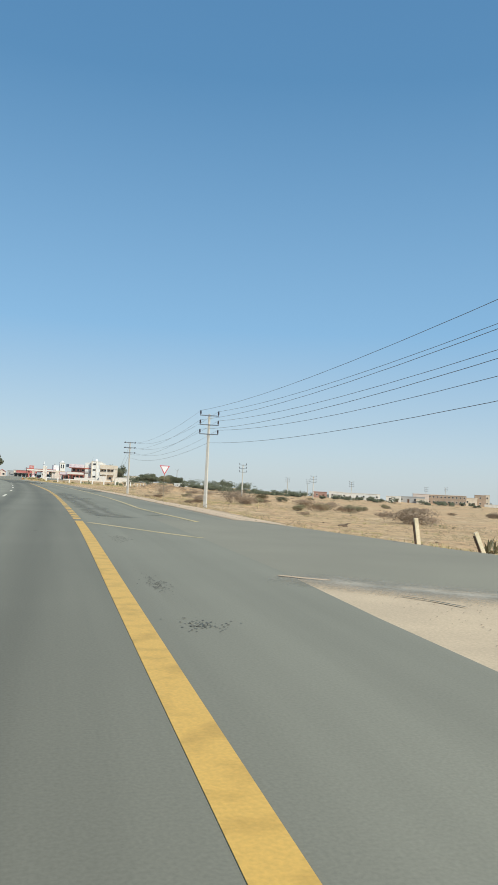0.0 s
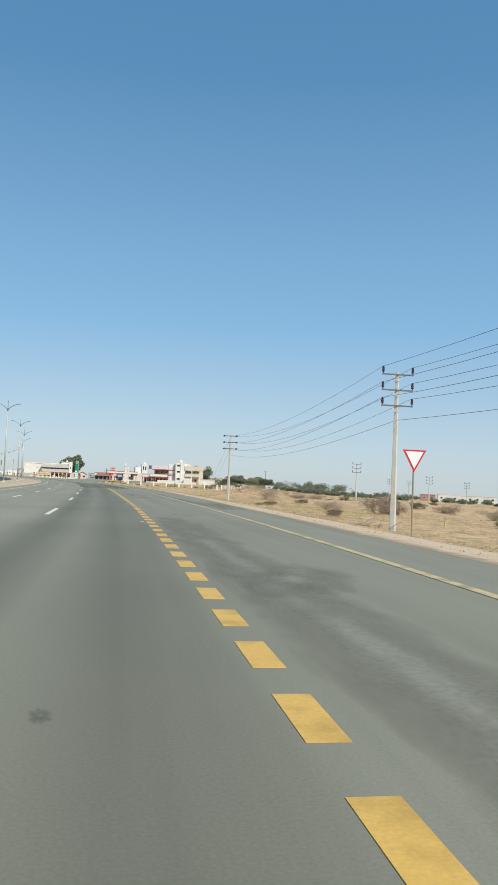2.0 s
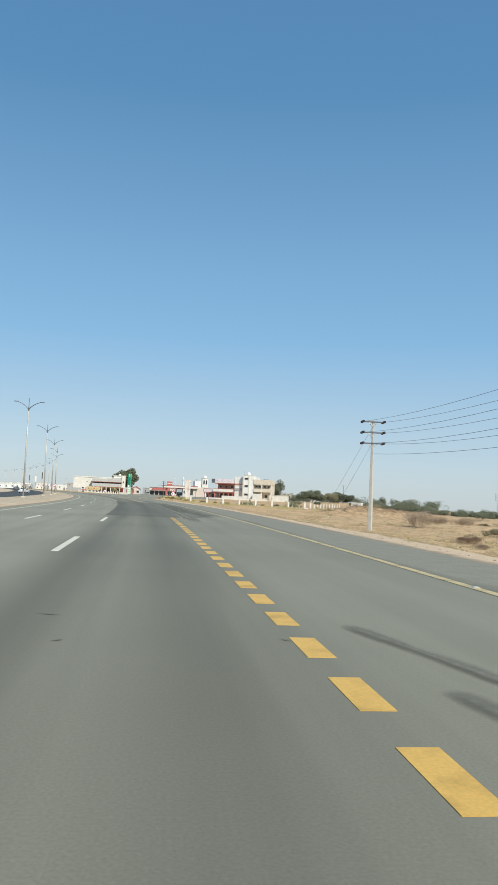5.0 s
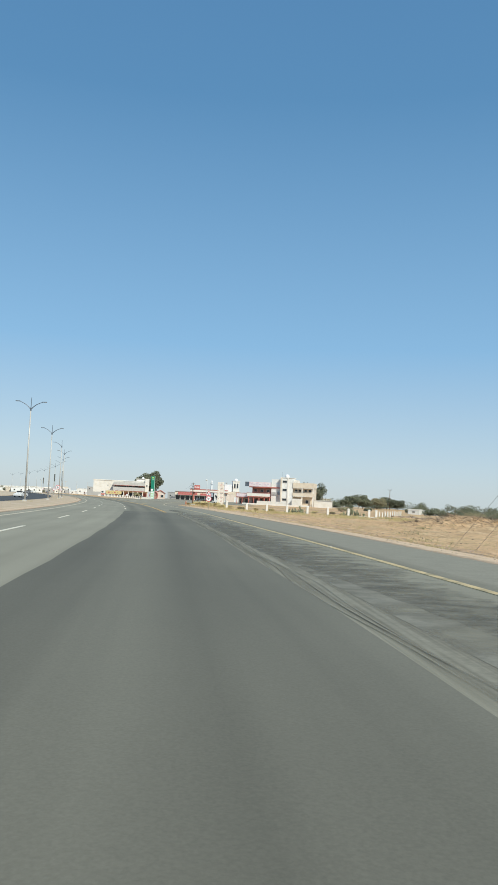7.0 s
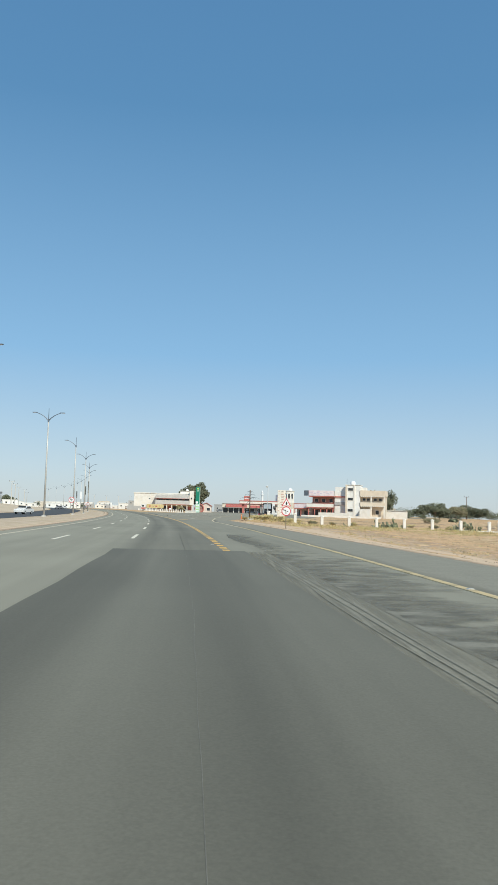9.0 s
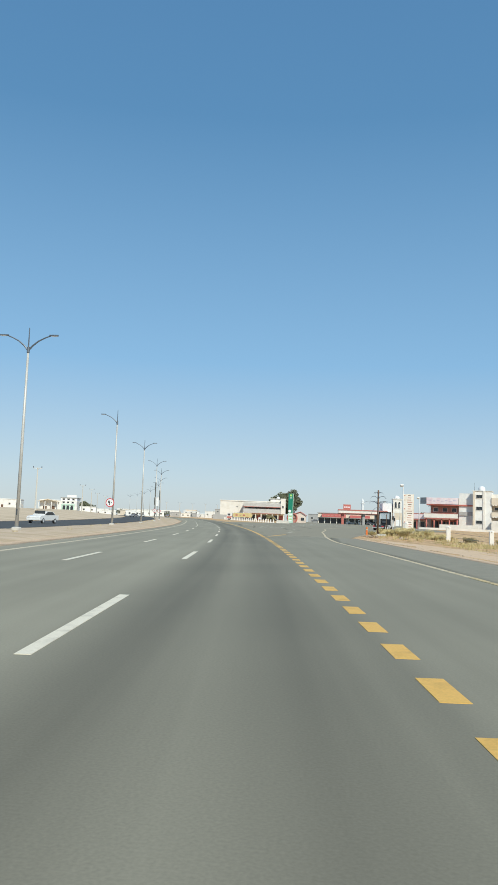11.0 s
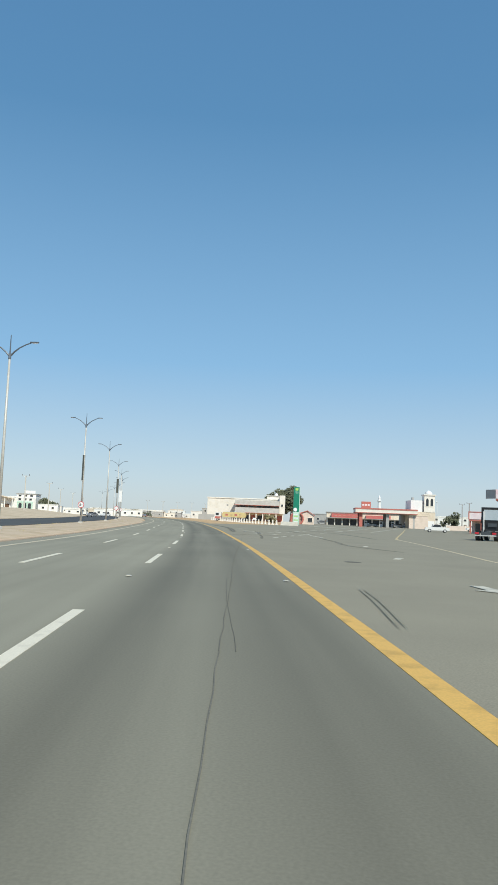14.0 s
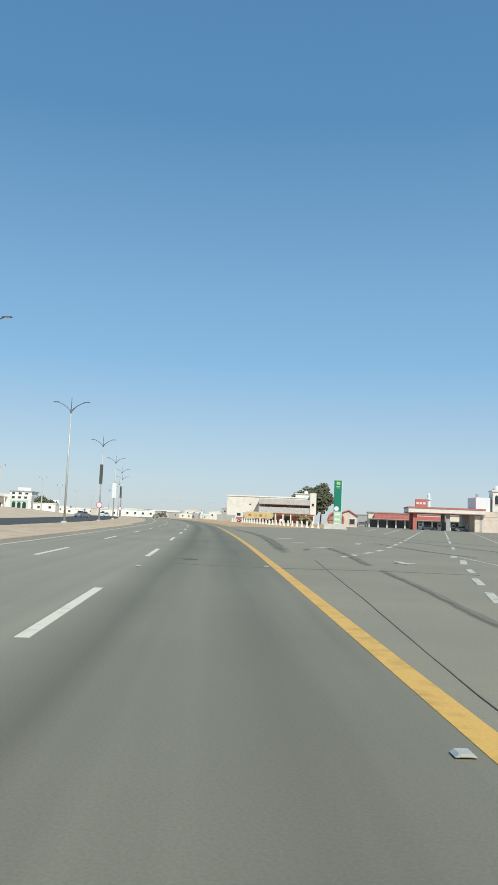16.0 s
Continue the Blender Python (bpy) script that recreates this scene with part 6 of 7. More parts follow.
for x, y, k, m in ((43, 159, 0, (1.6, 1.6, 2.3)), (39, 225, 0, (1.3, 1.3, 2.0)), (47, 163, 2, (1.5, 1.5, 2.2))):
    c = copy_thing(kinds[k], Matrix())
    c.matrix_basis = pose(x, y, field(x, y) - 0.05, 0, 0, 30 * k + x) @ Matrix.Diagonal((*m, 1))


def agave(x, y, h, seed):
    """A rosette of stiff pointed leaves."""
    r = random.Random(seed)
    t = thing("agave", "grey-green agave with stiff pointed leaves", "plant", "agaves", "", (x, y, field(x, y)))
    for k in range(17):
        a = k * 2.4 + r.gauss(0, 0.2)
        up = r.uniform(0.35, 1.25)
        d = Vector((math.cos(a) * math.cos(up), math.sin(a) * math.cos(up), math.sin(up)))
        side = Vector((-math.sin(a), math.cos(a), 0)) * 0.055 * h
        n = d.cross(side).normalized() * 0.03 * h
        bm = bmesh.new()
        ln = h * r.uniform(0.75, 1.1)
        pts = [(0.0, 0.7), (0.35, 1.0), (0.7, 0.7)]
        rows = []
        for u, w in pts:
            c = d * ln * u + Vector((0, 0, -0.05 - 0.06 * h * u * u))
            rows.append([bm.verts.new(c + side * w), bm.verts.new(c + n * w), bm.verts.new(c - side * w), bm.verts.new(c - n * w * 0.6)])
        tip = bm.verts.new(d * ln + Vector((0, 0, -0.05 - 0.1 * h)))
        for p, q in zip(rows, rows[1:]):
            for i in range(4):
                bm.faces.new((p[i], p[(i + 1) % 4], q[(i + 1) % 4], q[i]))
        for i in range(4):
            bm.faces.new((rows[-1][i], rows[-1][(i + 1) % 4], tip))
        part("leaf", bm, M_LEAF_DRY, t)
    return t


def cactus(x, y, h, n, seed):
    """A prickly pear: flat oval pads growing out of one another."""
    r = random.Random(seed)
    t = thing("cactus", "dusty green prickly pear clump beside the fence", "cactus", "prickly pears", "", (x, y, field(x, y)))
    bm = bmesh.new()
    bmesh.ops.create_uvsphere(bm, u_segments=9, v_segments=6, radius=0.5)
    bmesh.ops.transform(bm, matrix=Matrix.Translation((0, 0, 0.42)) @ Matrix.Diagonal((0.72, 0.16, 1.0, 1)), verts=bm.verts)
    first = part("pad", bm, M_CACTUS, t, "", True)
    tips = [(Vector((r.gauss(0, 0.3 * h), r.gauss(0, 0.25 * h), -0.1)), 0.0, 0.0) for _ in range(9)]
    for k in range(n):
        base, a, b = tips[r.randrange(len(tips))] if k > 8 else tips[k]
        a, b = a * 0.6 + r.gauss(0, 20), b * 0.6 + r.gauss(0, 20)
        a, b = max(-50, min(50, a)), max(-50, min(50, b))
        s = h * r.uniform(0.15, 0.22)
        m = Matrix.Translation(base) @ Matrix.Rotation(radians(a), 4, "X") @ Matrix.Rotation(radians(b), 4, "Y") @ Matrix.Rotation(r.uniform(0, 6.3), 4, "Z") @ Matrix.Scale(s, 4)
        ob = first if k == 0 else new("pad", first.data)
        ob.parent = t
        ob.matrix_basis = m
        tip = m @ Vector((0, 0, 0.85))
        if tip.z < h:
            tips.append((tip, a, b))
    return t


cactus(39.6, 343.5, 3.3, 80, 1)
cactus(41.3, 344.0, 2.2, 40, 5)
cactus(37.2, 342.8, 2.6, 40, 8)
cactus(25.9, 345.0, 3.0, 60, 2)
cactus(23.6, 345.2, 2.5, 45, 3)
cactus(27.4, 345.6, 2.2, 34, 6)
cactus(18.2, 345.4, 1.9, 24, 7)
cactus(44.6, 330.5, 1.9, 22, 4)


def brush_heap():
    r = random.Random(61)
    at = Vector((46, 289.5, field(46, 289.5)))
    t = thing("brush_heap", "grey-brown cut branches and dry fronds dumped on an earth bank", "brush heap", "", "", at)
    for k in range(420):
        u = r.uniform(-7, 20)
        x, y = u * 0.876 + r.gauss(0, 2.6), -u * 0.482 + r.gauss(0, 2.6)
        z = field(at.x + x, at.y + y) - at.z + abs(r.gauss(0, 0.10))
        a, ln = r.gauss(2.3, 0.8), r.uniform(0.5, 2.2)
        d = Vector((math.cos(a), math.sin(a), r.gauss(0.15, 0.25))).normalized() * ln
        part("branch", rod((x, y, z), Vector((x, y, z + 0.03)) + d, r.uniform(0.03, 0.09), 0.02, 4), M_TWIG if k % 3 else M_BARK, t)
    return t


brush_heap()
agave(28.7, 43.3, 1.4, 1)
agave(30.2, 44.7, 1.2, 4)
agave(61.5, 235.0, 2.6, 2)
agave(59.0, 231.0, 1.8, 3)
log = thing("log", "short dark weathered log lying on the sand", "log", "", "", (31.3, 72.7, field(31.3, 72.7)), 28)
part("trunk", tube([(-0.85, 0, 0.08), (-0.3, 0.12, 0.14), (0.3, 0.02, 0.12), (0.8, 0.16, 0.2)], [0.11, 0.14, 0.12, 0.06], 8), M_BARK, log)
part("stub", tube([(0.1, 0.05, 0.16), (0.35, -0.2, 0.3), (0.7, -0.3, 0.34)], [0.07, 0.05, 0.02], 6), M_BARK, log)
part("bark_slab", box((-0.2, -0.35, 0.04), (0.9, 0.22, 0.07), 14, 6), M_BARK, log)


def dry_branches(x, y, w, seed):
    r = random.Random(seed)
    t = thing("dry_branches", "tangle of dry brown branches lying on the sand", "branches", "", "", (x, y, field(x, y)))
    for k in range(26):
        u, v = r.gauss(0, w * 0.28), r.gauss(0, 0.4)
        z = field(x + u, y + v) - field(x, y) + abs(r.gauss(0.05, 0.12))
        a, ln = r.gauss(0.2, 0.9), r.uniform(0.4, 1.2)
        d = Vector((math.cos(a), math.sin(a) * 0.7, r.gauss(0.12, 0.3))) * ln
        part("branch", tube([(u, v, z), (u + d.x * 0.5, v + d.y * 0.5, z + d.z * 0.7), (u + d.x, v + d.y, z + d.z)], [0.035, 0.025, 0.01], 5), M_TWIG if k % 2 else M_BARK, t)
    return t


dry_branches(21.2, 101.2, 3.0, 5)


def tufts():
    """Dry grass tufts over the sandy verge and the field."""
    r = random.Random(5)
    bm = bmesh.new()

    def tuft(x, y, h, n):
        z = field(x, y) - 0.02
        for _ in range(n):
            a = r.uniform(0, 6.28)
            lean = r.uniform(0.2, 0.8) * h
            o = Vector((x + r.gauss(0, 0.12), y + r.gauss(0, 0.12), z))
            w = Vector((-math.sin(a), math.cos(a), 0)) * 0.018
            tip = o + Vector((math.cos(a) * lean, math.sin(a) * lean, h * r.uniform(0.6, 1.1)))
            bm.faces.new((bm.verts.new(o - w), bm.verts.new(o + w), bm.verts.new(tip)))
    def patch(x, y):
        return noise.noise(Vector((x * 0.16, y * 0.09, 14))) + 0.5 * noise.noise(Vector((x * 0.5, y * 0.4, 15)))

    for _ in range(420):
        y = r.uniform(11, 34)
        x = side_far(min(y, 30)) + r.uniform(1.2, 10)
        if patch(x * 2, y * 2) > 0.1:
            tuft(x, y, r.uniform(0.08, 0.24), 8)
    for _ in range(4200):
        y = r.uniform(30, 335)
        x = on_road(min(y, 320), right_edge(min(y, 320))).x + r.uniform(7, 40)
        if patch(x, y) > 0.16:
            tuft(x, y, r.uniform(0.12, 0.34), 8)
    for _ in range(800):
        tuft(r.gauss(38, 7), r.gauss(172, 20), r.uniform(0.12, 0.35), 9)
    for _ in range(4200):
        x = r.uniform(2, 52)
        y = 344 - 0.15 * x + r.gauss(-7, 9)
        if x > lot_max(max(y, 322)) + 3 and x > on_road(min(y, 320), right_edge(min(y, 320))).x + 9 and patch(x, y) > -0.15:
            tuft(x, y, r.uniform(0.15, 0.42), 9)
    for _ in range(420):
        x, y = r.gauss(2.6, 2.4), r.gauss(343, 5.5)
        if x > lot_max(max(y, 322)) + 0.8 and x < 9 and y > 326:
            tuft(x, y, r.uniform(0.18, 0.5), 14)
    for _ in range(160):
        y = r.uniform(60, 500)
        p = on_road(y, -16.6 + r.gauss(0, 1.2))
        tuft(p.x, p.y, r.uniform(0.1, 0.3), 8)
    ob = part("dry_grass", bm, M_STRAW)
    return tagged(ob, "dry yellow grass tufts on the sand", "grass", "", "stuff")


tufts()


def scrub():
    r = random.Random(9)
    bm = bmesh.new()
    for k in range(7000):
        x, y = (r.uniform(20, 330), r.uniform(10, 420)) if k < 300 else (r.uniform(10, 62), r.uniform(14, 300))
        ex = edge_x(y)[0]
        if x < ex + (24 if k < 300 else 9.5 + abs(r.gauss(0, 3))) or (y < 31 and x < side_far(y) + 2) or (k >= 300 and y > 220 and k % 2) or (y > 320 and x < 66):
            continue
        s = r.uniform(0.5, 1.4) if k < 300 else r.uniform(0.15, 0.38) * (1.8 if k % 9 == 0 else 1)
        z = field(x, y)
        for _ in range(46 if k < 300 else 16):
            o = Vector((x + r.gauss(0, s * 0.7), y + r.gauss(0, s * 0.7), z + abs(r.gauss(0, s * 0.22))))
            a = Vector((r.gauss(0, 1), r.gauss(0, 1), r.gauss(0, 0.8))).normalized() * 0.17 * s
            b = a.orthogonal().normalized() * 0.06 * s
            bm.faces.new([bm.verts.new(o + a), bm.verts.new(o + b), bm.verts.new(o - a), bm.verts.new(o - b)])
    ob = part("scrub", bm, M_SCRUB)
    return tagged(ob, "low dusty scrub scattered over the far field", "scrub", "", "stuff")


scrub()


def lump(bm, c, w, h, r):
    """A five-sided clod with an uneven top."""
    t0 = r.uniform(0, 1.2)
    ring = [bm.verts.new(c + Vector((math.cos(t0 + q * 1.257) * w * r.uniform(0.7, 1.3), math.sin(t0 + q * 1.257) * w * r.uniform(0.7, 1.3), -0.02))) for q in range(5)]
    top = bm.verts.new(c + Vector((r.uniform(-0.3, 0.3) * w, r.uniform(-0.3, 0.3) * w, h)))
    for q in range(5):
        bm.faces.new((ring[q], ring[(q + 1) % 5], top))


def clods():
    """Lumps of dry earth over the field and the dumped bank, and stones along the asphalt's edge."""
    r = random.Random(19)
    bm = bmesh.new()
    for _ in range(9000):
        y = r.uniform(12, 330)
        x = on_road(max(31, min(y, 320)), right_edge(max(31, min(y, 320)))).x + (7 if y < 170 else 11) + 45 * r.random() ** 1.4
        if (y < 31 and x < side_far(y) + 2) or noise.noise(Vector((x * 0.10, y * 0.22, 31))) + 0.4 * noise.noise(Vector((x * 0.6, y * 0.6, 32))) < 0.12:
            continue
        w = r.uniform(0.08, 0.26)
        lump(bm, Vector((x, y, field(x, y))), w, w * r.uniform(0.2, 0.5), r)
    for _ in range(2200):
        u = r.uniform(-4, 45)
        x, y = 38 + u * 0.876 + r.gauss(0, 3), 294 - u * 0.482 + r.gauss(0, 3.2)
        w = r.uniform(0.08, 0.34)
        lump(bm, Vector((x, y, field(x, y))), w, w * r.uniform(0.5, 1.0), r)
    tagged(part("earth_clods", bm, M_CLOD), "crumbled brown earth lumps over the sand", "earth", "", "stuff")
    bm = bmesh.new()
    for _ in range(1500):
        y = r.uniform(31, 320)
        p = on_road(y, right_edge(y) + abs(r.gauss(0, 0.28)) - 0.08)
        w = r.uniform(0.01, 0.035)
        lump(bm, Vector((p.x, p.y, max(field(p.x, p.y), -0.03) + 0.01)), w, w * 0.6, r)
    tagged(part("edge_stones", bm, M_STONE), "small stones scattered along the asphalt edge", "stones", "", "stuff")


clods()


def woods():
    r = random.Random(12)
    bm = bmesh.new()
    runs = (((92, 434), (113, 406), 3.5, 15), ((86, 470), (112, 452), 3.3, 9), ((128, 440), (150, 430), 3.2, 9), ((104, 416), (152, 424), 2.8, 24), ((120, 520), (165, 535), 4.4, 14), ((185, 545), (230, 560), 4.2, 14), ((60, 560), (120, 600), 4.2, 13), ((160, 400), (200, 400), 3.0, 10), ((225, 402), (260, 400), 3.0, 9),
            ((250, 470), (420, 480), 4.5, 30), ((-170, 700), (-140, 900), 4.5, 16), ((-90, 850), (-70, 1000), 6, 14), ((70, 640), (160, 660), 5, 26), ((184, 431), (190, 431), 3.0, 3), ((206, 428), (214, 426), 2.4, 4), ((240, 424), (256, 424), 1.8, 5))
    for (x0, y0), (x1, y1), h, n in runs:
        for _ in range(n):
            u = r.random()
            x, y = x0 + (x1 - x0) * u + r.gauss(0, 6), y0 + (y1 - y0) * u + r.gauss(0, 8)
            hh = h * r.uniform(0.5, 1.15)
            leaf_cloud(bm, 330, (x, y, field(x, y) + hh * 0.42), (hh * 0.9, hh * 0.9, hh * 0.45), 0.36, r)
    ob = part("far_woods", bm, M_LEAF)
    return tagged(ob, "dark green trees along the far edge of the field", "trees", "", "stuff")


woods()


def stones():
    r = random.Random(15)
    bm = bmesh.new()
    spots = [(r.gauss(75, 10), r.gauss(374, 11), r.uniform(0.15, 0.7)) for _ in range(260)]
    spots += [(r.gauss(3.5, 2.0), r.gauss(345, 4), r.uniform(0.1, 0.4)) for _ in range(60)]
    for _ in range(150):
        y = r.uniform(331, 372)
        spots.append((lot_max(y) + 0.55 + abs(r.gauss(0, 0.8)), y, r.uniform(0.06, 0.28)))
    for _ in range(700):
        y = r.uniform(20, 320)
        q = max(y, 31)
        x = on_road(q, right_edge(q)).x + abs(r.gauss(0.6, 1.6)) + 0.25
        if y < 31:
            x = side_far(y) + abs(r.gauss(0.4, 1.2)) + 0.2
        spots.append((x, y, r.uniform(0.015, 0.055)))
    for _ in range(260):
        x, y = r.uniform(22, 70), r.uniform(20, 300)
        spots.append((x, y, r.uniform(0.05, 0.2)))
    for x, y, s in spots:
        if y > 322 and x < lot_max(y) + 0.5:
            continue
        z = field(x, y)
        c = Vector((x, y, z + s * 0.2))
        top = [c + Vector((math.cos(a) * s * r.uniform(0.7, 1.2), math.sin(a) * s * r.uniform(0.7, 1.2), r.uniform(-0.2, 0.3) * s)) for a in (0, 1.3, 2.5, 3.8, 5.0)]
        vs = [bm.verts.new(v) for v in top]
        hi, lo = bm.verts.new(c + Vector((r.gauss(0, 0.2) * s, r.gauss(0, 0.2) * s, s * 0.6))), bm.verts.new(c - Vector((0, 0, s)))
        for i in range(5):
            bm.faces.new((vs[i], vs[(i + 1) % 5], hi))
            bm.faces.new((vs[(i + 1) % 5], vs[i], lo))
    ob = part("stones", bm, M_STONE)
    return tagged(ob, "loose stones and rubble along the verge", "stones", "", "stuff")


stones()

# ---------------------------------------------------------------- forecourt paint and stains
quad_mark("forecourt_line", [(-6.66, 398.2), (-6.45, 402.8), (-5.0, 415), (0.5, 460), (9.26, 533)], 0.2, M_CREAM)
for pts, w in (([(-20.9, 403.2), (-20.4, 406.0)], 0.34), ([(-19.9, 408.0), (-19.5, 409.8)], 0.24), ([(-19.2, 411.5), (-18.8, 413.4)], 0.24), ([(-18.2, 418.0), (-17.7, 421)], 0.22),
               ([(-17.4, 423.9), (-16.9, 428)], 0.22), ([(-16.5, 431), (-15.9, 436)], 0.22), ([(-15.4, 439.5), (2.0, 584)], 0.2), ([(-14.8, 478.7), (-4, 582)], 0.2),
               ([(-16.2, 509.2), (-9.5, 590)], 0.22), ([(8.7, 592), (-9.2, 457)], 0.2), ([(-10.3, 448.8), (-12.0, 436)], 0.2), ([(-13.2, 426.5), (-14.0, 420.6)], 0.22),
               ([(-15.9, 405), (-16.4, 401.6)], 0.26), ([(-16.8, 398.2), (-17.0, 396.2)], 0.2), ([(-17.4, 393.6), (-17.65, 391.1)], 0.2), ([(-17.9, 388.9), (-18.15, 386.6)], 0.2),
               ([(15.5, 592), (-5.9, 447.5)], 0.2), ([(-25.6, 429.4), (-24.7, 430.6)], 0.5), ([(-23.9, 420), (-23.3, 420.6)], 0.4), ([(-22.3, 413), (-21.6, 413.8)], 0.5),
               ([(-19.9, 423), (-19.7, 425)], 0.35), ([(-15.6, 409.3), (-15.1, 401.7), (-14.0, 394)], 0.12), ([(-15.9, 407.6), (-15.6, 409.6)], 0.3), ([(-11.3, 355.2), (-11.0, 356.6)], 0.3), ([(-11.6, 371.6), (-11.4, 373.0)], 0.25)):
    quad_mark("forecourt_line", pts, w, M_WORN)
arrow = [(-0.55, 0), (0.0, 0.9), (0.55, 0), (0.18, 0), (0.18, -1.6), (-0.18, -1.6), (-0.18, 0)]
for x, y, k in ((-18.8, 400.0, 0.75), (-10.6, 340.5, 0.8)):
    bm = prism([(a * 1.1 * k, b * k) for a, b in arrow], 0, 0.012)
    bmesh.ops.transform(bm, matrix=Matrix.Translation((x, y, lift(y) + 0.005)) @ Matrix.Rotation(radians(8), 4, "Z") @ Matrix.Rotation(radians(90), 4, "X"), verts=bm.verts)
    part("arrow", bm, M_WORN, marks, "white arrow")


STAIN_UP = [0.0]


def stain(x, y, a, b, turn, material, label, seed, up=0.004):
    r = random.Random(seed)
    STAIN_UP[0] = (STAIN_UP[0] + 0.0004) % 0.006
    bm = bmesh.new()
    uv = bm.loops.layers.uv.new("UVMap")
    n = 24
    c, s = math.cos(radians(turn)), math.sin(radians(turn))
    at = {}

    def put(u, v, m):
        px, py = x + u * c - v * s, y + u * s + v * c
        w = bm.verts.new((px, py, lift(py) + up + STAIN_UP[0]))
        at[w] = m
        return w
    mid = put(0, 0, (0, 0))
    rim = []
    for k in range(n):
        t = 2 * math.pi * k / n
        q = 1 + r.uniform(-0.2, 0.2)
        rim.append(put(a * q * math.cos(t), b * q * math.sin(t), (math.cos(t), math.sin(t))))
    for k in range(n):
        f = bm.faces.new((mid, rim[k], rim[(k + 1) % n]))
        for lp in f.loops:
            lp[uv].uv = at[lp.vert]
    ob = part("stain", bm, material, None, label)
    return tagged(ob, "", "stain", "", "structure")


stud = None
for y, lat in [(y, outer_line(y) + 0.02) for y in (69.2, 87.0, 105.3, 123.5, 141.8, 164.0, 181.9, 199.5, 217.6, 237.1)] + [(y, -0.29) for y in (68.5, 86.6, 235.0, 340.6, 358.5, 376.4, 394.3)] + [(y, -3.9) for y in (340.5, 357.5, 375, 392.5)]:
    q = on_road(y, lat, 0.012)
    tr = math.degrees(math.atan(-edge_x(y)[1]))
    if stud is None:
        stud = thing("road_stud", "small white road stud set beside the painted line", "road stud", "road studs", "", q, tr)
        part("body", prism([(-0.07, 0), (0.07, 0), (0.045, 0.022), (-0.045, 0.022)], -0.06, 0.06), M_GALV, stud)
        part("reflector", box((0, -0.061, 0.011), (0.08, 0.004, 0.013)), M_WORN, stud, "worn reflector face")
    else:
        copy_thing(stud, pose(*q, 0, 0, tr))
man = thing("manhole", "dark sunken manhole cover in the forecourt", "manhole", "", "", (-13.3, 351.2, 0.0))
part("cover", lathe([(0.26, -0.05), (0.26, 0.006), (0.05, 0.010)], 20), M_TYRE, man, "dark cover")
part("ring", lathe([(0.32, -0.05), (0.32, 0.004), (0.28, 0.005)], 20), M_SEAM, man)
rs = random.Random(31)
rows, uvs = [], []
for n in range(190):
    y = 158 + 0.5 * n
    lo = float(np.interp(y, [158, 166, 172, 178, 190, 196, 205, 217, 228, 235, 239, 243, 249, 252], [2.3, 2.0, 1.6, 1.1, 1.12, 1.15, 1.42, 1.38, 1.35, 1.42, 1.12, 1.02, 1.29, 2.0]))
    lo += 0.12 * noise.noise(Vector((y * 1.3, 7, 0))) + 0.07 * noise.noise(Vector((y * 4.1, 3, 0)))
    end = float(np.interp(y, [158, 164, 172, 178, 198, 204, 214, 222, 232, 237, 247, 252.5], [0.9, 0.5, 0.42, 0.22, 0.2, 0.55, 0.58, 0.72, 0.68, 0.2, 0.2, 1.0]))
    wide = float(np.interp(y, [158, 200, 210, 232, 238, 252], [0.9, 0.9, 1.15, 1.15, 1.2, 1.2]))
    rows.append([on_road(y, lo + 2.6 * c / 6, 0.0085) for c in range(7)])
    uvs.append([(0.16 + wide * (c / 6) ** 1.2, end) for c in range(7)])
tagged(part("road_patch", ribbon(rows, 0, uvs), M_COMBED, None, "dark worn asphalt with combed streaks on the slip lane"), "", "road patch", "", "structure")
rows, uvs = [], []
for n in range(100):
    y = 157 + 0.8 * n
    fade = float(np.interp(y, [157, 163, 225, 236], [0.9, 0.25, 0.3, 0.95]))
    rows.append([on_road(y, 1.3 + 3.0 * c / 6, 0.0066) for c in range(7)])
    uvs.append([(0.15 + 0.9 * (c / 6) ** 1.5, fade) for c in range(7)])
tagged(part("road_patch", ribbon(rows, 0, uvs), M_GREYED, None, "greyed worn asphalt across the slip lane"), "", "road patch", "", "structure")
for k, (x, y, a, b, tr) in enumerate(((-10.6, 329.4, 0.5, 0.2, 20), (-11.0, 330.3, 0.45, 0.12, 15), (-8.1, 321.4, 0.5, 0.2, 10), (-12.05, 318.95, 0.36, 0.16, -8), (-14.2, 262.5, 1.1, 0.85, 20),
                                      (-26.0, 396.4, 0.35, 0.7, 20), (-22.7, 409.4, 0.2, 1.6, 0))):
    stain(x, y, a, b, tr, M_TAR if k < 4 else M_DARKP, "dark stain on the asphalt", 200 + k, 0.008)


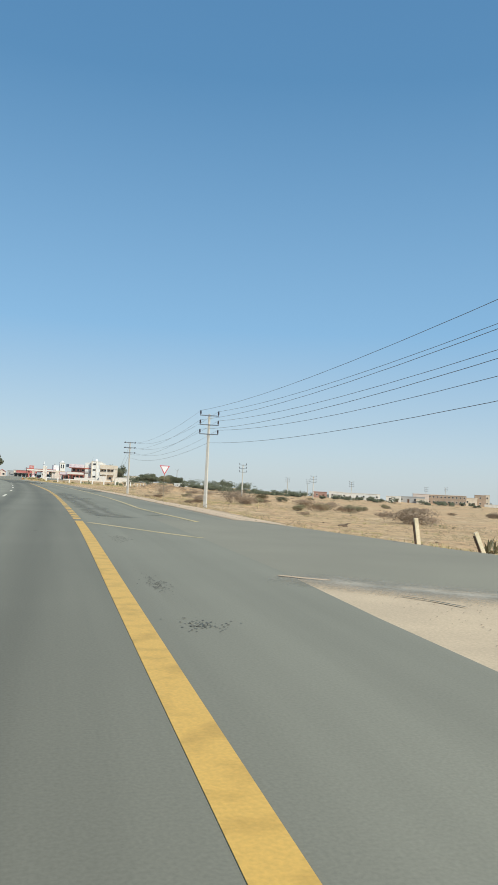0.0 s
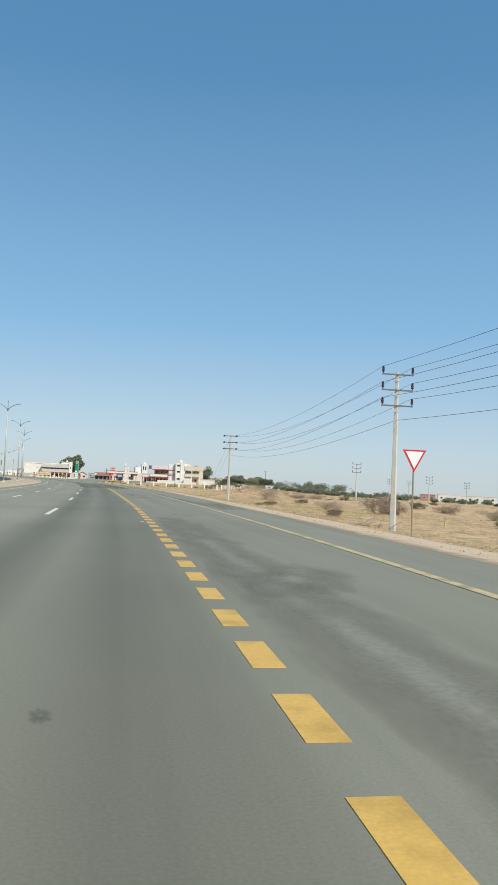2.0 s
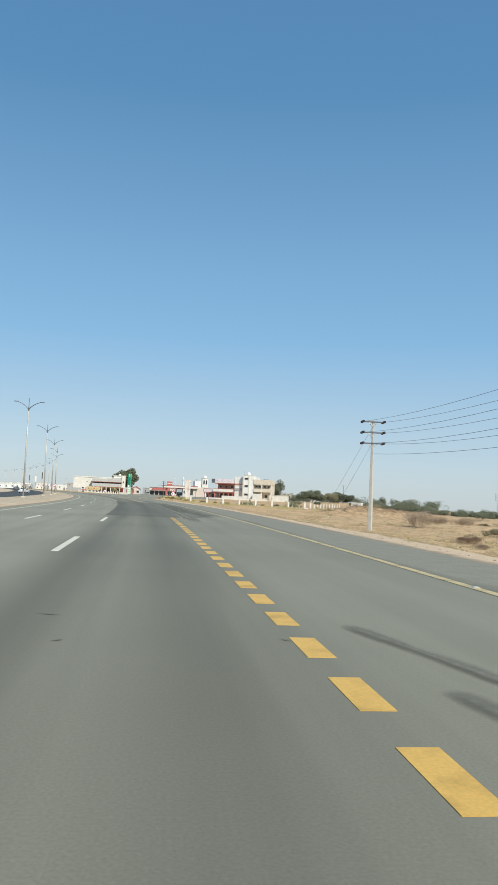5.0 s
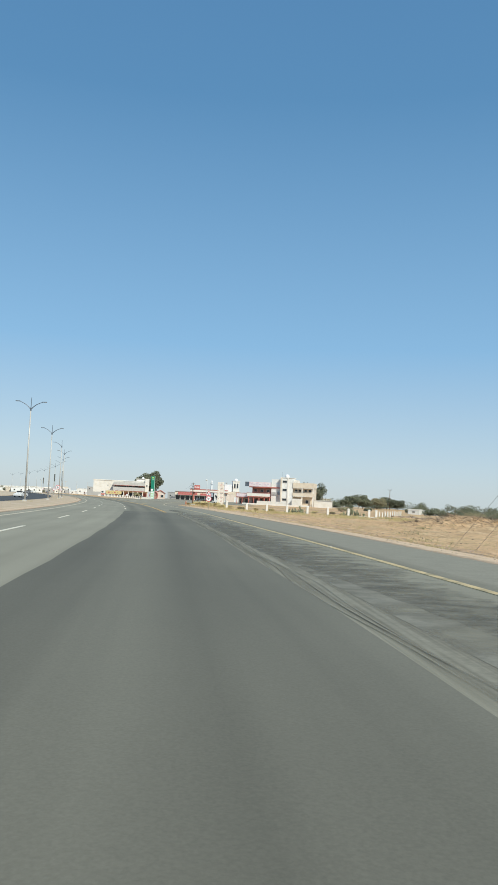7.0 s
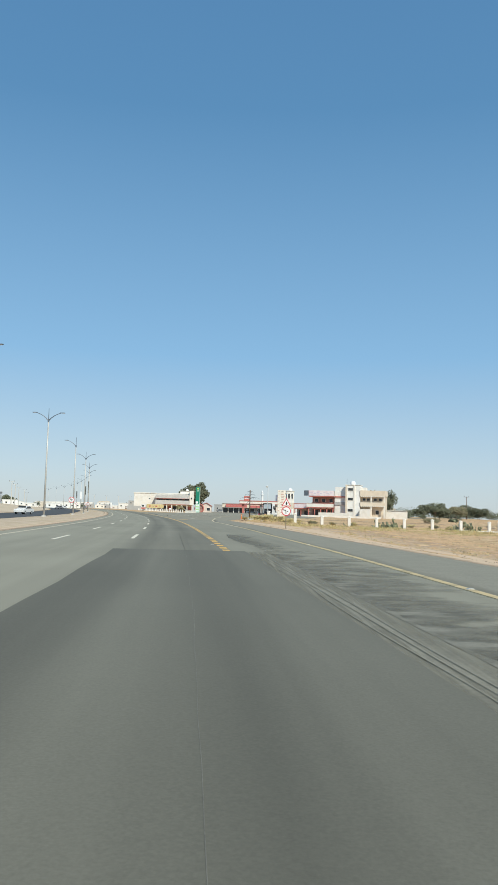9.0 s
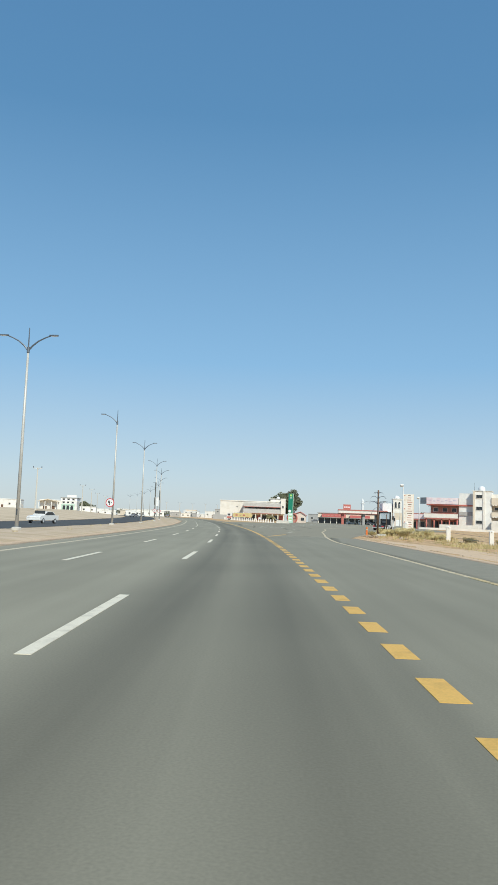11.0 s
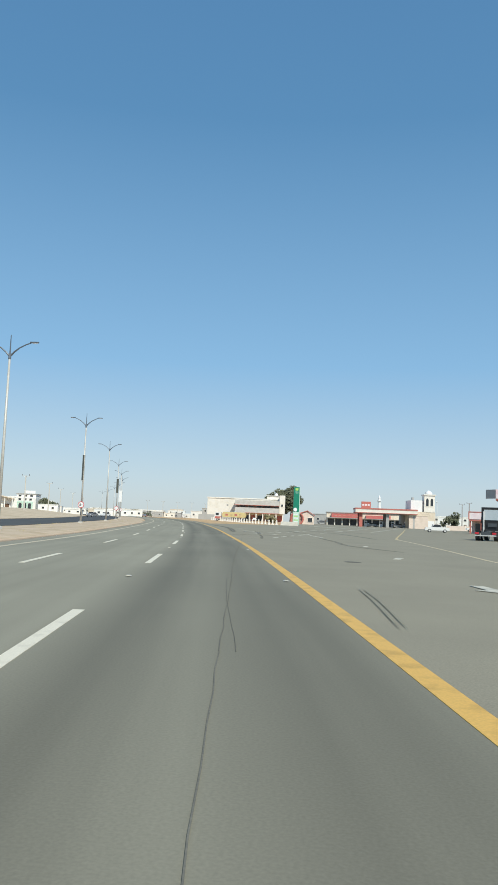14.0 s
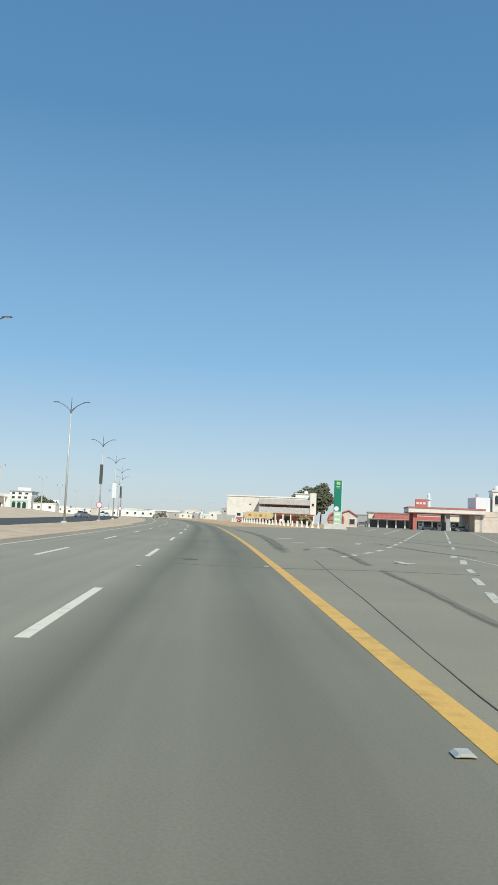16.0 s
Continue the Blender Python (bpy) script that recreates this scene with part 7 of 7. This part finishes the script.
def tyre_track(pts, w, label, up, material=None):
    """A dark curved band laid by tyres, frayed along both rims."""
    v = [Vector((*p, 0)) for p in pts]
    fine = []
    for i in range(len(v) - 1):
        q0, q1, q2, q3 = v[max(i - 1, 0)], v[i], v[i + 1], v[min(i + 2, len(v) - 1)]
        for k in range(8):
            s = k / 8
            fine.append(0.5 * (2 * q1 + (q2 - q0) * s + (2 * q0 - 5 * q1 + 4 * q2 - q3) * s * s + (3 * q1 - q0 - 3 * q2 + q3) * s ** 3))
    fine.append(v[-1])
    rows, uvs = [], []
    for i, p in enumerate(fine):
        d = (fine[min(i + 1, len(fine) - 1)] - fine[max(i - 1, 0)]).normalized()
        n = Vector((d.y, -d.x, 0)) * w / 2
        z = Vector((0, 0, lift(p.y) + up))
        along = (2 * i / (len(fine) - 1) - 1) ** 5
        rows.append([p - n + z, p + z, p + n + z])
        uvs.append([(-1, along), (0, along), (1, along)])
    return tagged(part("tyre_mark", ribbon(rows, 0, uvs), material or M_TRACK, None, label), "", "tyre mark", "", "structure")


for k, (pts, w) in enumerate((([(-34.0, 466.3), (-29.9, 448.2), (-26.4, 428.0), (-23.3, 403.8)], 0.9), ([(-21.8, 414), (-20.8, 405.6), (-20.1, 397)], 0.5),
                              ([(-19.9, 395.5), (-19.3, 389.1), (-18.8, 382)], 0.3), ([(-18.6, 427), (-16.5, 414.8), (-14.6, 408)], 0.4),
                              ([(-17, 440), (-12, 420), (-9, 395)], 0.5), ([(-22, 470), (-14, 445), (-6, 425)], 0.6),
                              ([(-14.4, 392), (-13.2, 381.5), (-12.5, 372), (-9.8, 363)], 0.45), ([(-13.2, 318.8), (-12.5, 319.03), (-12.0, 319.1)], 0.06),
                              ([(-10.75, 311.4), (-10.1, 312.7)], 0.05), ([(-10.75, 311.0), (-10.0, 312.3)], 0.06),
                              ([(-10.8, 310.5), (-10.05, 311.8)], 0.05), ([(-10.75, 310.0), (-10.2, 311.0)], 0.06), ([(-9.0, 305.2), (-8.6, 307.0)], 0.06), ([(-8.7, 305.0), (-8.45, 306.4)], 0.05), ([(-13.72, 339.4), (-13.6, 337), (-13.5, 333)], 0.07), ([(-13.62, 339.2), (-13.48, 336.8), (-13.4, 333)], 0.05))):
    tyre_track(pts, w, "dark curved tyre mark on the asphalt", 0.0105 + 0.0004 * k, M_RIDGE if w < 0.08 or w == 0.45 else M_TRACK)


tyre_track([(3.2, 75), (3.15, 60), (3.2, 48), (3.15, 40), (3.1, 34), (3.25, 30.4), (3.9, 28.9)], 1.7, "smooth darker band of worn asphalt on the slip lane", 0.0062, M_BAND)
tyre_track([(2.76, 30.7), (2.69, 30.05), (2.97, 30.1), (3.25, 30.4)], 0.22, "dark curled scuff on the slip lane", 0.0118, M_SMEAR)
tyre_track([(2.55, 32.9), (2.8, 32.75), (3.0, 33.0)], 0.10, "dark scuff on the slip lane", 0.0115, M_TRACK)
tyre_track([(4.6, 35.8), (5.5, 35.85), (6.5, 35.75)], 0.06, "thin dark scuff across the slip lane", 0.012, M_DARKP)
stain(3.6, 54.3, 1.0, 2.2, -20, M_BAND, "faint dark smear on the slip lane", 172, 0.0075)
tyre_track([(3.43, 75.4), (3.63, 74.95), (4.09, 74.7), (4.4, 74.35)], 0.22, "dark curved scuff on the slip lane", 0.0137, M_SMEAR)
stain(5.2, 32.1, 0.6, 0.35, 0, M_SMEAR, "dark stain on the slip lane", 171, 0.007)
for k, lat in enumerate((0.72, 0.86, 0.97)):
    rw = random.Random(50 + k)
    pts = [(v.x, v.y) for v in (on_road(y, lat + (0.08 if y < 180 else 0.02) * math.sin(y * 0.55 + k) + rw.gauss(0, 0.015)) for y in range(158, 232, 3))]
    tyre_track(pts, 0.04 + 0.02 * (k % 2), "thin wavy dark line left beside the resurfaced lane", 0.0145 + 0.0004 * k, M_RIDGE)


def crack(pts, w, seed, up=0.007):
    """A thin wandering crack with breaks in it."""
    r = random.Random(seed)
    v = [Vector((*p, 0)) for p in pts]
    for a, b in zip(v, v[1:]):
        n = max(2, int((b - a).length / 0.9))
        d = (b - a).normalized()
        side = Vector((d.y, -d.x, 0))
        line = [a.lerp(b, k / n) + side * r.gauss(0, 0.007) for k in range(n + 1)]
        k = 0
        while k < n:
            m = min(n, k + r.randint(3, 7))
            quad_mark("crack", [(q.x, q.y) for q in line[k:m + 1]], w * r.uniform(0.7, 1.2), M_SEAM, "thin dark crack in the asphalt", up)
            k = m + (1 if r.random() < 0.08 else 0)


crack([on_road(y, -1.47).xy for y in (198, 214, 230, 250)], 0.008, 1, 0.0135)
crack([on_road(y, a).xy for y, a in ((300, -2.5), (307, -2.4), (317, -2.25), (331, -1.9), (340, -1.57), (349, -1.28), (358, -0.85), (371, 0.04), (379, 0.45), (386, 0.95), (393, 1.4), (399, 1.8))], 0.009, 2)
crack([on_road(y, a).xy for y, a in ((331, -1.72), (336, -1.74), (341, -1.66))], 0.008, 8)
crack([(-26.1, 394.0), (-24.9, 393.7), (-23.1, 393.8), (-20.0, 394.8), (-17, 395)], 0.07, 6, 0.0075)
for k in range(26):
    y = rs.uniform(8, 120)
    p = on_road(y, rs.uniform(-3.5, 6))
    if y > 30 or p.x < 3.6:
        stain(p.x, p.y, rs.uniform(0.04, 0.10), rs.uniform(0.05, 0.2), rs.uniform(0, 180), M_SMEAR, "small dark tar spot on the asphalt", 400 + k, 0.0045)


# ---------------------------------------------------------------- sand blown over the asphalt
tyre_track([(3.95, 11.7), (4.5, 11.0), (5.2, 10.3), (6.0, 9.7), (7.2, 8.9), (9.2, 7.2), (13, 3.2), (17, -1.5)], 2.3, "grey gravel loosened along the side road", 0.012, M_GRAVEL)
tyre_track([(3.9, 11.65), (4.2, 11.35), (4.6, 11.05)], 0.2, "pale sand line along the side road", 0.0135, M_DRIFT)
tyre_track([(4.95, 9.5), (5.2, 9.05), (5.4, 8.5)], 0.07, "dark broken edge of the side road", 0.0145, M_DARKP)
tyre_track([(6.3, 8.6), (7.6, 7.6), (8.6, 6.6)], 0.08, "dark broken edge of the side road", 0.0149, M_DARKP)
bm = bmesh.new()
rg = random.Random(91)
for x, y, a, b, n in ((2.22, 18.6, 0.22, 0.9, 120), (1.8, 10.5, 0.14, 0.8, 120), (1.76, 7.5, 0.2, 0.3, 80), (0.35, 97.6, 0.2, 0.2, 60), (0.8, 98.4, 0.12, 0.12, 24), (-10.3, 316.6, 0.3, 0.5, 70)):
    for _ in range(n):
        s = rg.uniform(0.007, 0.02)
        px, py = x + rg.gauss(0, a * 0.6), y + rg.gauss(0, b * 0.6)
        c = Vector((px, py, lift(py) + 0.007))
        t0 = rg.uniform(0, 1.5)
        vs = [bm.verts.new(c + Vector((math.cos(q + t0) * s * rg.uniform(0.7, 1.3), math.sin(q + t0) * s * rg.uniform(0.7, 1.3), 0))) for q in (0, 1.6, 3.1, 4.7)]
        hi = bm.verts.new(c + Vector((0, 0, s * 0.3)))
        for q in range(4):
            bm.faces.new((vs[q], vs[(q + 1) % 4], hi))
tagged(part("chippings", bm, M_CRACK), "loose dark chippings scattered on the asphalt", "chippings", "", "stuff")
tyre_track([(2.51, 105.25), (3.0, 104.8), (3.39, 104.5), (3.76, 103.6), (4.02, 103.3)], 0.6, "dark curved scuff on the slip lane", 0.0125, M_SMEAR)
tyre_track([(2.25, 119.4), (2.97, 116.7), (3.83, 113.6)], 0.4, "dark curved scuff on the slip lane", 0.0129, M_SMEAR)
tyre_track([(2.4, 116.5), (2.75, 114.1), (3.0, 110.6)], 0.4, "dark curved scuff on the slip lane", 0.0133, M_SMEAR)
rows, uvs = [], []
for y in steps((84, 322, 4)):
    lo, hi = outer_line(y) + 0.12, right_edge(y) - 0.1
    rows.append([on_road(y, lo + (hi - lo) * k / 4, 0.0042) for k in range(5)])
    uvs.append([((k - 2) / 2.6, max(-1, min(1, (y - 210) / 125)) ** 5) for k in range(5)])
tagged(part("road_shoulder", ribbon(rows, 0, uvs), M_SHOULDER, None, "darker asphalt shoulder beyond the pale edge line"), "", "road shoulder", "", "structure")


def verge(ys, inner, outer, flip, label):
    rows, uvs = [], []
    for y in ys:
        lo, hi = inner(y), outer(y)
        rows.append([on_road(y, lo + (hi - lo) * k / 2, 0.0062) for k in range(3)])
        uvs.append([((-1, -0.5, 0)[k] if not flip else (0, 0.5, 1)[k], 0) for k in range(3)])
    tagged(part("sand_drift", ribbon(rows, 0, uvs), M_DRIFT, None, label), "", "sand", "", "structure")


rows, uvs = [], []
for y in [31] + steps((33, 321, 3)):
    e = right_edge(y)
    row, ru = [], []
    wide = float(np.interp(y, [31, 120, 190, 240], [1.0, 1.3, 2.2, 2.8]))
    for d, u in [(0.02, 0.0)] + [(7.5 * wide * k / 10, (k / 10) ** 1.3) for k in range(1, 11)]:
        q = on_road(y, e + d)
        q.z = max(field(q.x, q.y) + 0.02, -0.03 if d < 0.5 else -9)
        row.append(q)
        ru.append((u, 0))
    rows.append(row)
    uvs.append(ru)
tagged(part("sand_verge", ribbon(rows, 0, uvs), M_DRIFT, None, "pale swept sand along the slip lane", True), "", "sand", "", "structure")
verge([30.2] + steps((32, 322, 3)), lambda y: right_edge(max(y, 30.1)) - 0.75, lambda y: right_edge(max(y, 30.1)) + 0.01, False, "sand blown over the edge of the slip lane")
verge(steps((-40, 480, 4)), lambda y: -12.29, lambda y: -11.2, True, "sand blown over the edge beside the median")
bm = bmesh.new()
rg = random.Random(88)
for _ in range(420):
    u, v = rg.random(), rg.random()
    y = 11.0 - 9 * u
    x = 4.3 + u * 7 * v + (0.6 - u) * 0.2
    if not 2.95 + 0.85 < x < side_near(y) + 0.6:
        continue
    s = rg.uniform(0.005, 0.017)
    c = Vector((x, y, 0.006))
    vs = [bm.verts.new(c + Vector((math.cos(a) * s, math.sin(a) * s, 0))) for a in (0, 1.6, 3.1, 4.7)]
    hi = bm.verts.new(c + Vector((0, 0, s * 0.35)))
    for i in range(4):
        bm.faces.new((vs[i], vs[(i + 1) % 4], hi))
tagged(part("pebbles", bm, M_STONE), "small pebbles on the sand between the roads", "pebbles", "", "stuff")
